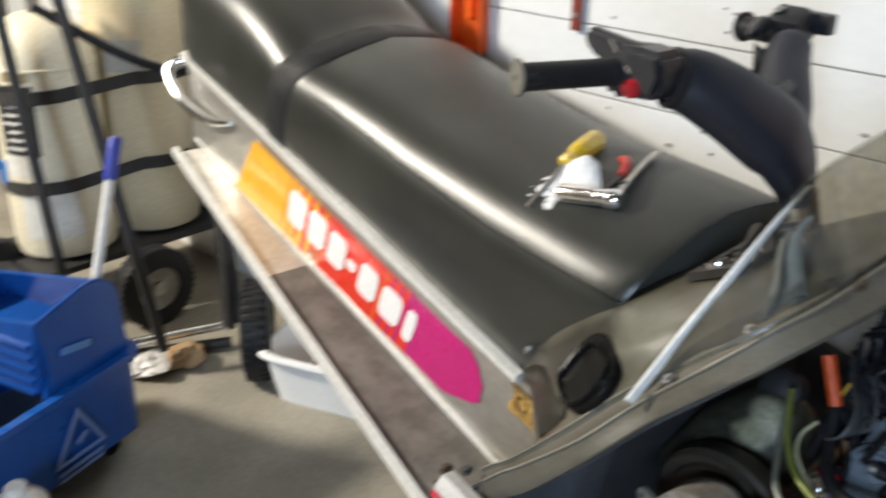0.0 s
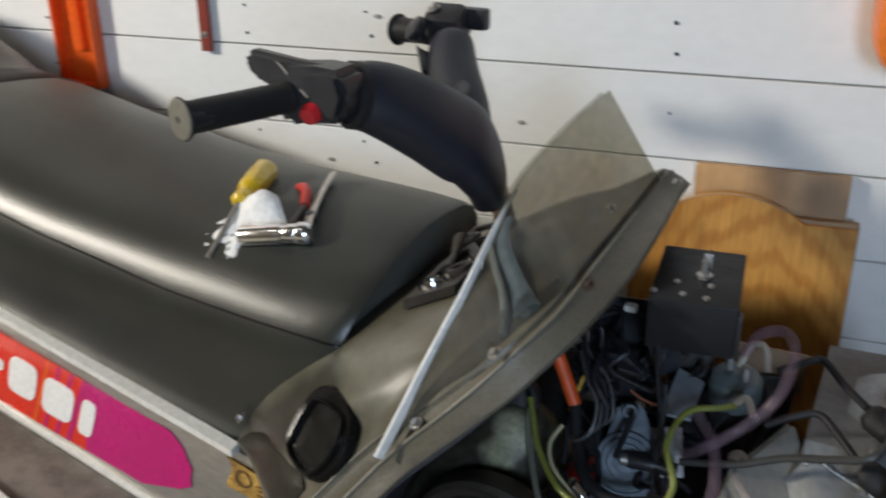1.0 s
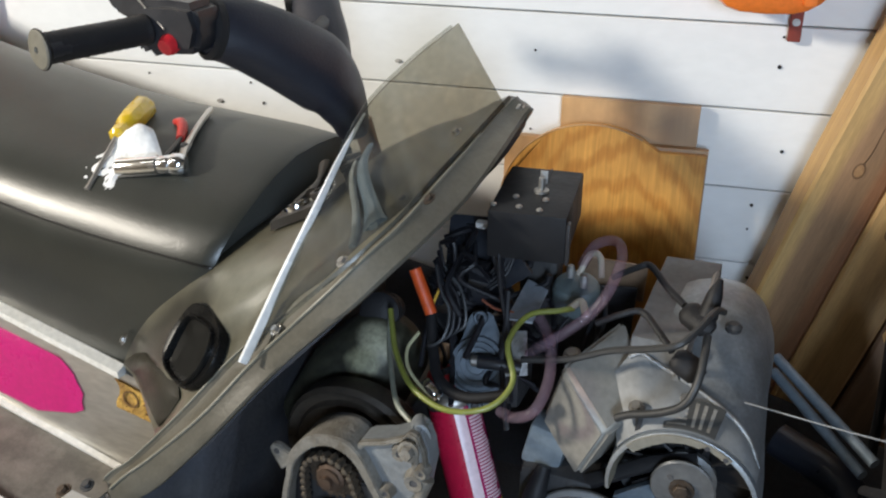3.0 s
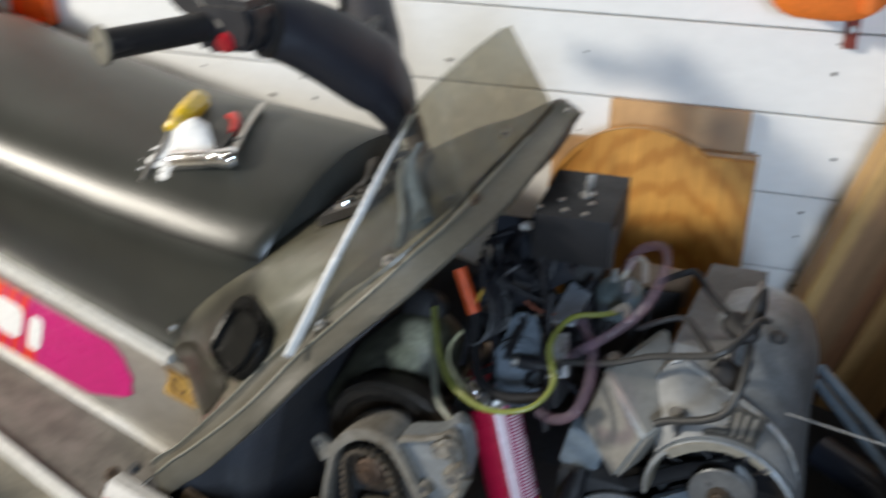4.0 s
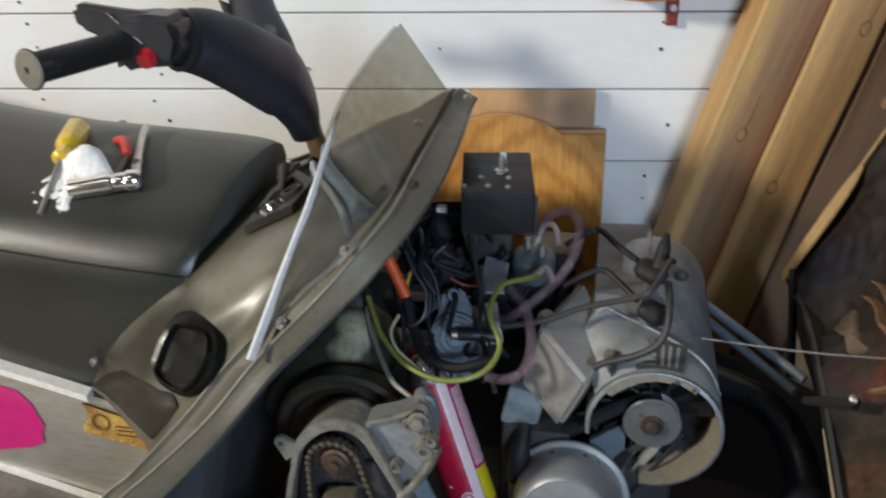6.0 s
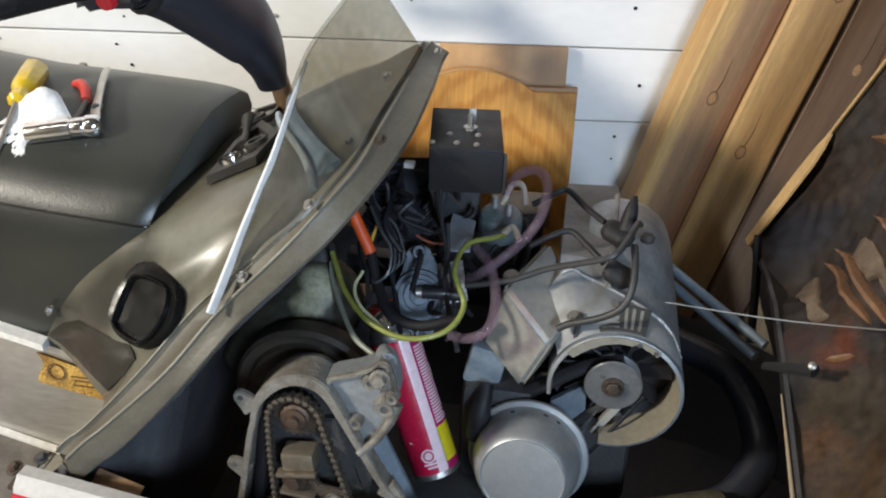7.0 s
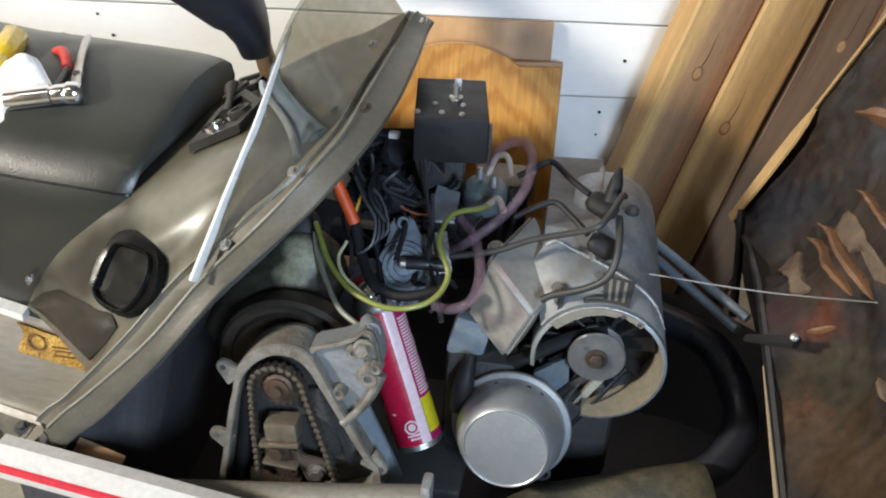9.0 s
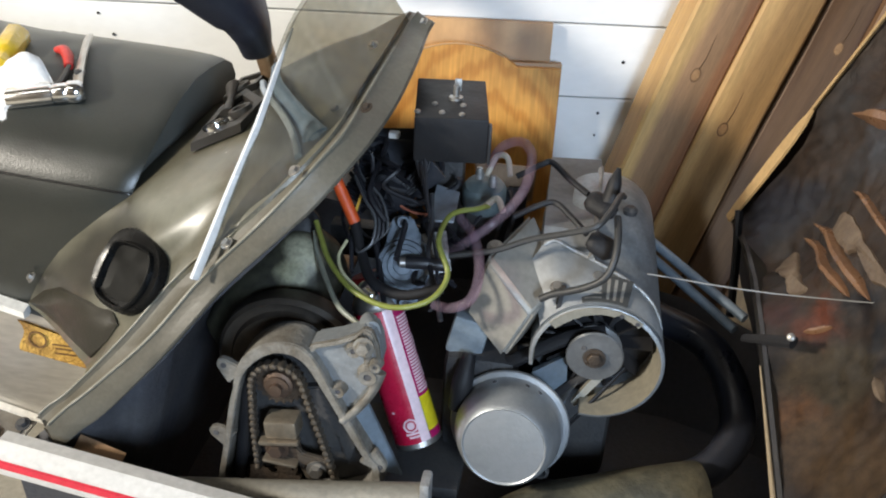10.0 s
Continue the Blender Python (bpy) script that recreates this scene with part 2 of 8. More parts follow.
CHROME = mat("chrome", (0.85, 0.86, 0.88), 0.12, 1.0, scale=30, bump=0.03)
STEEL = mat("dull_steel", (0.45, 0.44, 0.42), 0.4, 0.9, second=(0.22, 0.2, 0.18), scale=25, bump=0.2)
RUST = mat("rusty_steel", (0.085, 0.062, 0.045), 0.55, 0.5, second=(0.03, 0.024, 0.02), scale=30, fine=200, bump=0.5, mix=0.9)
DARKM = mat("sooty_metal", (0.04, 0.041, 0.045), 0.6, 0.3, second=(0.075, 0.07, 0.062), scale=14, fine=180, bump=0.3)
BAY = mat("oily_black_pan", (0.06, 0.062, 0.072), 0.5, second=(0.09, 0.085, 0.08), scale=8, fine=140, bump=0.3, spec=0.15)
# Dark patches mix hand wear and painted shade; pale ones, dust and highlight.
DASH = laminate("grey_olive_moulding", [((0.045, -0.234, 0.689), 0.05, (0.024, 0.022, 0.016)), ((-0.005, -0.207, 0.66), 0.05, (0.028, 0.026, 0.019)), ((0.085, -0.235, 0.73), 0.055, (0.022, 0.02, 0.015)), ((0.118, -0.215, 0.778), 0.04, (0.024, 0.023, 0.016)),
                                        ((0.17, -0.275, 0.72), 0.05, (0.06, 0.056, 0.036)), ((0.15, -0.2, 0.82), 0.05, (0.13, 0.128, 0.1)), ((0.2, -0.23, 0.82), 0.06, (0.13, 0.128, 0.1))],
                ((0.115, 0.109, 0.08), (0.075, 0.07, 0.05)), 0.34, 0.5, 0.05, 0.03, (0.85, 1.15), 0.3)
LIP = mat("grey_edge_moulding", (0.115, 0.106, 0.084), 0.42, 0.0, second=(0.068, 0.061, 0.046), scale=9, fine=200, bump=0.1, mix=0.8)
WHITEP = mat("white_plastic", (0.78, 0.77, 0.75), 0.4, second=(0.66, 0.64, 0.6), scale=12, bump=0.05)
PAPER = mat("white_paper", (0.74, 0.74, 0.735), 0.9, second=(0.75, 0.75, 0.74), scale=25, bump=0.3)
BOARDM = mat("white_painted_board", (0.8, 0.805, 0.8), 0.5, second=(0.74, 0.74, 0.73), scale=2.2, fine=70, bump=0.03, mix=0.35, stretch=(0.5, 1, 1), random_piece=0.025, grain=0.12, detail=3)
NAILM = mat("nail_head", (0.03, 0.028, 0.026), 0.6, 0.6)
CONC = mat("worn_concrete", (0.36, 0.325, 0.26), 0.75, second=(0.22, 0.2, 0.16), scale=2.6, fine=90, bump=0.3, mix=0.9, spread=0.16, detail=9)
PALEPLY = wood("pale_plywood", (0.58, 0.34, 0.15), (0.4, 0.21, 0.08), 12, (1.6, 1, 8), 0.5)


def sawn_pine(name, face, streak, sap, sap_edge, heart_edge, rough=0.6):
    """A sawn post: long grain, a pale sapwood edge, a darker heart streak, fine pores and saw marks."""
    m = bpy.data.materials.new(name)
    m.use_nodes = True
    t = m.node_tree
    b = t.nodes["Principled BSDF"]
    co = t.nodes.new("ShaderNodeTexCoord").outputs["Object"]
    xyz = wire(t, "ShaderNodeSeparateXYZ", Vector=co)
    longways = wire(t, "ShaderNodeMapping", Vector=co, Scale=(1, 1, 0.05)).outputs[0]
    wander = wire(t, "ShaderNodeTexNoise", Vector=wire(t, "ShaderNodeMapping", Vector=co, Scale=(1, 1, 0.2)).outputs[0], Scale=7.0, Detail=3.0).outputs[0]
    off = t.nodes.new("ShaderNodeMath")
    off.operation = "MULTIPLY_ADD"
    t.links.new(wander, off.inputs[0])
    off.inputs[1].default_value = 0.06
    t.links.new(xyz.outputs["X"], off.inputs[2])
    grain = wire(t, "ShaderNodeTexNoise", Vector=longways, Scale=70.0, Detail=5.0, Roughness=0.65, Distortion=0.4).outputs[0]
    bands = wire(t, "ShaderNodeTexNoise", Vector=longways, Scale=22.0, Detail=2.0, Distortion=0.8).outputs[0]
    pores = wire(t, "ShaderNodeTexNoise", Vector=wire(t, "ShaderNodeMapping", Vector=co, Scale=(1, 1, 0.12)).outputs[0], Scale=420.0, Detail=2.0).outputs[0]
    c = blend(t, step(t, bands, 0.4, 0.66), face, tuple(0.72 * v for v in face))
    c = blend(t, step(t, off.outputs[0], heart_edge, heart_edge + 0.012), c, streak)
    c = blend(t, step(t, off.outputs[0], heart_edge + 0.03, heart_edge + 0.045), c, face)
    c = blend(t, step(t, off.outputs[0], sap_edge + 0.006, sap_edge - 0.006), c, sap)
    c = blend(t, 1.0, c, step(t, grain, 0.3, 0.7, 0.78, 1.12), "MULTIPLY")
    c = blend(t, 1.0, c, step(t, pores, 0.3, 0.7, 0.9, 1.07), "MULTIPLY")
    t.links.new(c, b.inputs["Base Color"])
    b.inputs["Roughness"].default_value = rough
    bump = wire(t, "ShaderNodeBump", Strength=0.35, Distance=0.002, Height=grain)
    t.links.new(bump.outputs[0], b.inputs["Normal"])
    MATS[name] = m
    return m


def cathedral_ply(name, light, dark):
    """Rotary-cut plywood under varnish: nested, wandering arches of darker grain."""
    m = bpy.data.materials.new(name)
    m.use_nodes = True
    t = m.node_tree
    b = t.nodes["Principled BSDF"]
    co = t.nodes.new("ShaderNodeTexCoord").outputs["Object"]
    arch = wire(t, "ShaderNodeMapping", Vector=co, Location=(-0.6, 0, -0.02), Scale=(1.25, 0.2, 0.42)).outputs[0]
    w = wire(t, "ShaderNodeTexWave", Vector=arch, Scale=13.0, Distortion=5.0, Detail=3.0, Detail_Scale=1.6)
    w.wave_type, w.rings_direction = "RINGS", "Y"
    fine = wire(t, "ShaderNodeTexNoise", Vector=wire(t, "ShaderNodeMapping", Vector=co, Scale=(1, 1, 0.06)).outputs[0], Scale=240.0, Detail=3.0).outputs[0]
    cloud = wire(t, "ShaderNodeTexNoise", Vector=co, Scale=7.0, Detail=4.0).outputs[0]
    c = blend(t, step(t, w.outputs["Fac"], 0.35, 0.95), light, dark)
    c = blend(t, step(t, cloud, 0.4, 0.68, 0.0, 0.55), c, tuple(0.55 * v for v in dark))
    c = blend(t, 1.0, c, step(t, fine, 0.3, 0.7, 0.82, 1.12), "MULTIPLY")
    t.links.new(c, b.inputs["Base Color"])
    b.inputs["Roughness"].default_value, b.inputs["Coat Weight"].default_value, b.inputs["Coat Roughness"].default_value = 0.45, 0.25, 0.2
    MATS[name] = m
    return m


PLY = cathedral_ply("orange_plywood", (0.66, 0.32, 0.07), (0.53, 0.225, 0.042))
PINES = [sawn_pine("pink_brown_pine", (0.357, 0.204, 0.102), (0.255, 0.115, 0.051), (0.510, 0.315, 0.119), -0.002, 0.045),
         sawn_pine("golden_pine", (0.425, 0.25, 0.102), (0.306, 0.170, 0.068), (0.527, 0.33, 0.136), -0.0, 0.06),
         sawn_pine("brown_pine", (0.16, 0.085, 0.04), (0.09, 0.045, 0.024), (0.15, 0.083, 0.045), -0.002, 0.05),
         sawn_pine("tan_brown_pine", (0.272, 0.162, 0.072), (0.170, 0.093, 0.043), (0.187, 0.102, 0.051), -0.01, 0.05)]
ORANGE = mat("orange_paint", (0.85, 0.12, 0.015), 0.4, second=(0.7, 0.1, 0.015), scale=10, bump=0.1)
REDB = mat("red_brown_paint", (0.25, 0.045, 0.03), 0.5, second=(0.14, 0.03, 0.022), scale=20)
FOAM = mat("old_yellow_foam", (0.55, 0.33, 0.07), 0.9, second=(0.2, 0.1, 0.025), scale=34, fine=260, bump=1.0, mix=0.9)
BLUEP = mat("blue_bucket_plastic", (0.0065, 0.078, 0.34), 0.33, second=(0.008, 0.052, 0.24), scale=6, bump=0.06)
TANKM = mat("beige_tank_paint", (0.66, 0.57, 0.39), 0.45, second=(0.53, 0.44, 0.28), scale=5, bump=0.1, spread=0.2)
TANKW = mat("cream_tank_paint", (0.8, 0.74, 0.58), 0.45, second=(0.66, 0.59, 0.43), scale=5, bump=0.1, spread=0.2)
GREYB = mat("grey_blue_paint", (0.2, 0.25, 0.3), 0.5, 0.4, second=(0.1, 0.12, 0.14), scale=12, bump=0.2)

# ---------------------------------------------------------------- mesh helpers


def lins(a, b, n):
    return np.linspace(a, b, n).tolist()


def itp(x, xs, ys):
    v = np.interp(x, list(xs), ys)
    return v.tolist()



def part(name, bm, material, parent, label="", smooth=True):
    """Links a bmesh as one mesh object under a thing or a part."""
    bmesh.ops.recalc_face_normals(bm, faces=bm.faces[:])
    me = bpy.data.meshes.new(name)
    bm.to_mesh(me)
    bm.free()
    for m in material if isinstance(material, (list, tuple)) else [material]:
        me.materials.append(m)
    if smooth:
        for p in me.polygons:
            p.use_smooth = True
        me.set_sharp_from_angle(angle=radians(38))
    ob = new(name, me)
    if parent is not None:
        ob.parent = parent
    return tagged(ob, label)


def thing(name, label, category, m=None, group="", kind=""):
    ob = new(name)
    ob.empty_display_size = 0.05
    if m is not None:
        ob.matrix_world = m
    return tagged(ob, label, category, group, kind)


def box(c, s, bevel=0.0, m=None, bm=None, seg=2):
    bm = bm or bmesh.new()
    t = Matrix.Translation(c) @ Matrix.Diagonal((*s, 1))
    vs = bmesh.ops.create_cube(bm, size=1.0, matrix=(m @ t) if m is not None else t)["verts"]
    if bevel:
        es = list({e for v in vs for e in v.link_edges})
        bmesh.ops.bevel(bm, geom=es, offset=bevel, segments=seg, profile=0.6, affect="EDGES")
    return bm


def skin(rows, closed=True, caps=True, bm=None):
    """A skin over rows of points; closed joins each row's end to its start."""
    bm = bm or bmesh.new()
    vs = [[bm.verts.new([float(c) for c in p]) for p in row] for row in rows]
    n = len(rows[0])
    for a, b in zip(vs, vs[1:]):
        for k in range(n if closed else n - 1):
            bm.faces.new((a[k], a[(k + 1) % n], b[(k + 1) % n], b[k]))
    if caps and closed:
        bm.faces.new(vs[0][::-1])
        bm.faces.new(vs[-1])
    return bm


def smooth_path(pts, n=8):
    """A Catmull-Rom curve through the points."""
    p = [Vector([float(c) for c in q]) for q in pts]
    p = [p[0] * 2 - p[1]] + p + [p[-1] * 2 - p[-2]]
    out = []
    for i in range(1, len(p) - 2):
        for k in range(n):
            t = k / n
            a, b, c, d = p[i - 1 : i + 3]
            out.append(0.5 * ((2 * b) + (c - a) * t + (2 * a - 5 * b + 4 * c - d) * t * t + (3 * b - a - 3 * c + d) * t**3))
    return out + [p[-2]]


def tube(pts, r, n=10, smooth=6, flat=1.0, bm=None):
    """A round or flattened tube along a path; r is one radius or one for each given point."""
    rs = list(r) if isinstance(r, (list, tuple)) else [r] * len(pts)
    path = smooth_path(pts, smooth) if smooth else [Vector(q) for q in pts]
    rad = [float(v) for v in itp(lins(0, len(pts) - 1, len(path)), range(len(pts)), rs)]
    rows, side = [], None
    for i, q in enumerate(path):
        d = (path[min(i + 1, len(path) - 1)] - path[max(i - 1, 0)]).normalized()
        if side is None:
            side = d.orthogonal().normalized()
        side = (side - d * side.dot(d)).normalized()
        other = d.cross(side)
        rows.append([q + rad[i] * (math.cos(a) * side + flat * math.sin(a) * other) for a in (2 * math.pi * k / n for k in range(n))])
    return skin(rows, bm=bm)


def lathe(profile, m=None, n=40, bm=None, start=0.0, end=360.0):
    """Turns (radius, height) about z and places it by m."""
    bm = bm or bmesh.new()
    full = abs(end - start) >= 359.9
    m = m if m is not None else Matrix()
    ks = range(n if full else n + 1)
    rows = []
    for r, h in profile:
        rows.append([bm.verts.new(m @ Vector((r * math.cos(a), r * math.sin(a), h))) for a in (radians(start + (end - start) * k / n) for k in ks)])
    for a, b in zip(rows, rows[1:]):
        for k in range(n):
            j = (k + 1) % len(a)
            bm.faces.new((a[k], a[j], b[j], b[k]))
    if full and profile[0] != profile[-1]:
        for row, (r, h) in ((rows[0], profile[0]), (rows[-1], profile[-1])):
            if r > 1e-5:
                bm.faces.new(row)
    bmesh.ops.remove_doubles(bm, verts=bm.verts[:], dist=1e-6)
    return bm


def plate(outline, depth, bm=None, m=None, bevel=0.0, hole=None):
    """A flat outline in x and z, depth along y from 0."""
    bm = bm or bmesh.new()
    m = m if m is not None else Matrix()
    a = [bm.verts.new(m @ Vector((x, 0, z))) for x, z in outline]
    b = [bm.verts.new(m @ Vector((x, depth, z))) for x, z in outline]
    n = len(a)
    if hole:
        c = [bm.verts.new(m @ Vector((x, 0, z))) for x, z in hole]
        d = [bm.verts.new(m @ Vector((x, depth, z))) for x, z in hole]
        for k in range(n):
            j = (k + 1) % n
            bm.faces.new((a[k], a[j], c[j], c[k]))
            bm.faces.new((b[k], d[k], d[j], b[j]))
            bm.faces.new((a[k], b[k], b[j], a[j]))
            bm.faces.new((c[k], c[j], d[j], d[k]))
    else:
        bm.faces.new(a)
        bm.faces.new(b[::-1])
        for k in range(n):
            bm.faces.new((a[k], b[k], b[(k + 1) % n], a[(k + 1) % n]))
    if bevel:
        bmesh.ops.recalc_face_normals(bm, faces=bm.faces[:])
        bmesh.ops.bevel(bm, geom=[e for e in bm.edges if e.calc_face_angle(0) > 0.5], offset=bevel, segments=2, affect="EDGES")
    return bm


def along(a, b, up=(0, 0, 1)):
    """A pose at a whose z points to b."""
    d = Vector(b) - Vector(a)
    return Matrix.Translation(a) @ d.to_track_quat("Z", "Y").to_matrix().to_4x4()


def hex_bolt(at, to, r=0.006, h=0.005, washer=True):
    m = along(at, to)
    bm = lathe([(r, 0), (r, h * 0.8), (r * 0.85, h), (0, h)], m, 6)
    if washer:
        lathe([(r * 1.5, 0), (r * 1.5, h * 0.25), (0, h * 0.25)], m, 14, bm)
    return bm

# ---------------------------------------------------------------- the room
XW, XE, YS, CEIL = -3.2, 2.6, -3.6, 3.0


def wall_back():
    """A backing wall faced with painted boards, each its own piece, with nail heads."""
    w = part("wall_north", box(((XW + XE) / 2, 0.085, CEIL / 2), (XE - XW, 0.13, CEIL)), mat("wall_backing", (0.05, 0.05, 0.05), 0.9), None,
             "white painted horizontal board wall with dark joints", smooth=False)
    tagged(w, kind="structure")
    pitch, first = 0.1365, 0.725
    pat = {}
    rnd = random.Random(3)
    z = first - pitch * 6
    row = 0
    while z < CEIL - 0.02:
        h = min(pitch, CEIL - z)
        joint = 0.0022 + 0.0012 * rnd.random()
        if 0.5 < z < 1.25:
            joint = (0.003, 0.0016, 0.0035, 0.0028)[row % 4]
        key = round(h - joint, 5)
        if key not in pat:
            bm = box((0, 0, 0), (XE - XW, 0.018, h - joint), 0.0012, seg=1)
            me = bpy.data.meshes.new("board")
            bm.to_mesh(me)
            bm.free()
            me.materials.append(BOARDM)
            pat[key] = me
        b = new("board", pat[key])
        b.parent = w
        b.location = ((XW + XE) / 2, 0.009 + 0.0012 * rnd.random(), z + h / 2)
        z += pitch
        row += 1
    nail = lathe([(0.0035, 0), (0.003, 0.0012), (0, 0.0014)], Matrix.Rotation(radians(90), 4, "X"), 8)
    me = bpy.data.meshes.new("nail")
    nail.to_mesh(me)
    nail.free()
    me.materials.append(NAILM)
    for sx in (-1.66, -1.17, -0.86, -0.42, -0.2, 0.298, 0.705, 1.15, 1.6):
        for r in range(5, 15):
            zb = first + pitch * (r - 7)
            for f in (0.2, 0.52, 0.84):
                if rnd.random() < 0.72:
                    n = new("nail", me)
                    n.parent = w
                    n.location = (sx + rnd.uniform(-0.018, 0.018), -0.0006, zb + pitch * (f + rnd.uniform(-0.05, 0.05)))
                    s = rnd.uniform(0.55, 1.05)
                    n.scale = (s, 1, s)


def room():
    tagged(part("floor", box(((XW + XE) / 2, (YS + 0.15) / 2, FLOOR - 0.05), (XE - XW + 0.3, 0.15 - YS + 0.15, 0.1)), CONC, None,
                "stained grey-brown concrete workshop floor", smooth=False), kind="structure")
    wallm = mat("bare_chipboard_wall", (0.1, 0.085, 0.065), 0.85, second=(0.07, 0.058, 0.044), scale=3)
    tagged(part("ceiling", box(((XW + XE) / 2, (YS + 0.15) / 2, CEIL + 0.06), (XE - XW + 0.3, 0.3 - YS, 0.12)), wallm, None,
                "bare brown chipboard workshop ceiling", smooth=False), kind="structure")
    # High opening added out of view to house the warm key light.
    bm = bmesh.new()
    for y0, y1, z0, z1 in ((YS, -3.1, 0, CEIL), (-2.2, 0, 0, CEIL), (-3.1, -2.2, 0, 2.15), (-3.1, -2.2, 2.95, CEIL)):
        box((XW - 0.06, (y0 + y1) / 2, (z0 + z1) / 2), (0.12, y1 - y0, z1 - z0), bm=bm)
    tagged(part("wall_west", bm, wallm, None, "bare chipboard workshop wall with an added high light opening", smooth=False), kind="structure")
    tagged(part("wall_east", box((XE + 0.06, YS / 2, CEIL / 2), (0.12, -YS, CEIL)), wallm, None, "bare brown chipboard workshop wall", smooth=False), kind="structure")
    bm = bmesh.new()
    for x0, x1, z0, z1 in ((XW - 0.12, 1.0, 0, CEIL), (1.68, XE + 0.12, 0, CEIL), (1.0, 1.68, 0, 1.1), (1.0, 1.68, 2.1, CEIL)):
        box(((x0 + x1) / 2, YS - 0.06, (z0 + z1) / 2), (x1 - x0, 0.12, z1 - z0), bm=bm)
    tagged(part("wall_south", bm, wallm, None, "bare chipboard workshop wall with a window opening", smooth=False), kind="structure")
    fx = thing("ceiling_light", "long white fluorescent ceiling fixture", "ceiling light", pose(-0.9, -1.75, CEIL))
    part("housing", box((0, 0, -0.035), (1.3, 0.18, 0.07), 0.01), WHITEP, fx)
    part("tube", lathe([(0.013, -0.6), (0.013, 0.6)], Matrix.Translation((0, 0, -0.088)) @ Matrix.Rotation(radians(90), 4, "Y"), 12),
         glow("lit_tube", (1, 0.93, 0.82), 2.5), fx, "lit white tube")


wall_back()
room()

# ---------------------------------------------------------------- the snowmobile
# Machine frame: x forward, y towards the wall, z up; the nose sits low, so its lines rise to the rear.
SLED = thing("snowmobile", "old snowmobile with black seat, open hood and bare engine", "snowmobile",
             Matrix.Rotation(radians(-8.3), 4, "Z") @ Matrix.Translation((0, -0.42, 0)))
RISE = 0.235


def zb(u):
    """Top edge of the side panel."""
    return 0.605 - 0.232 * (u + 0.05)


def zr(u):
    """Running board level."""
    return 0.405 - RISE * u


def seat_top(u):
    return float(itp(u, [-1.3, -1.15, -1.0, -0.9, -0.8, -0.74, -0.68, -0.6, -0.45, -0.2, -0.05, 0.13], [1.13, 1.135, 1.12, 1.085, 1.04, 1.0, 0.985, 0.98, 0.952, 0.91, 0.89, 0.884]))


def seat_row(u, grow=0.0, lift=0.0):
    H = seat_top(u) - zb(u)
    sh = 0.175 * max(0.0, 1 - max(0.0, -0.05 - u) / 0.3) ** 2
    prof = [(-0.19, 0.0), (-0.196, 0.16), (-0.197, 0.36), (-0.193, 0.52), (-0.186, 0.64), (-0.172, 0.735), (-0.15, 0.81), (-0.115, 0.88),
            (-0.06, 0.95), (0.0, 0.995)]
    up = 0.05 + 0.03 * max(0.0, min(1.0, (u + 0.2) / 0.13))
    far = [0, 0, 0.1, 0.35, 0.7, 1.1, 1.25, 1.1, 0.55]  # the far shoulder is fuller
    prof = prof + [(-y, h + up * f) for (y, h), f in zip(prof[-2::-1], far[::-1])]
    return [Vector((u + sh * float(itp(h, [0, 0.35, 0.65, 0.85, 1.05], [0, 0.5, 0.9, 0.99, 1.02])), y + (grow if y > 0 else -grow if y < 0 else 0), zb(u) + H * h + lift * (h > 0.1))) for y, h in prof]


def build_seat():
    us = [-1.19, -1.185, -1.17, -1.14, -1.1, -1.03, -0.96, -0.9, -0.85, -0.8, -0.76, -0.73, -0.7, -0.67, -0.62, -0.55, -0.46, -0.37, -0.28, -0.2, -0.14, -0.1, -0.075, -0.06, -0.052, -0.05]
    rows = []
    for u in us:
        k = 1.0
        e = min(1.0, max(0.0, (u + 1.19) / 0.05))
        f = min(1.0, max(0.0, (-0.05 - u) / 0.03))
        k = (0.86 + 0.14 * math.sqrt(1 - (1 - e) ** 2)) * (0.955 + 0.045 * math.sqrt(1 - (1 - f) ** 2))
        row = seat_row(u)
        c = Vector((row[0].x, 0, (zb(u) + seat_top(u)) / 2))
        rows.append([Vector((p.x, p.y * k, c.z + (p.z - c.z) * k + 0.004 * noise.noise(Vector((p.x * 7, p.y * 9, p.z * 9))))) for p in row])
    bm = skin(rows)
    seat = part("seat", bm, VINYL, SLED, "black vinyl bench seat with worn dusty top")
    seam = [Vector((p.x, p.y - 0.0008, p.z + 0.0004)) for p in (r[4].lerp(r[5], 0.15 + 0.03 * math.sin(9 * r[4].x)) for r in rows[14:])]
    part("piping", tube(seam, 0.0017, 8, 3), mat("stitched_black_piping", (0.006, 0.006, 0.006), 0.3, spec=0.4), seat, "stitched black piping")
    rows = []
    n = len(seat_row(-0.7))
    for g, w in ((0.0, -0.034), (0.003, -0.03), (0.003, 0.03), (0.0, 0.034)):
        row = []
        for k in range(n):
            f = k / (n - 1)
            uc = itp(f, [0, 0.28, 0.45, 0.75, 1], [-0.775, -0.72, -0.69, -0.655, -0.66])
            p = seat_row(uc + w)[k]
            row.append(Vector((p.x, p.y * (1 + 4 * g), p.z + g * 0.9)))
        rows.append(row)
    part("strap", skin(rows, closed=False), RUBBER, SLED, "flat black rubber seat strap")


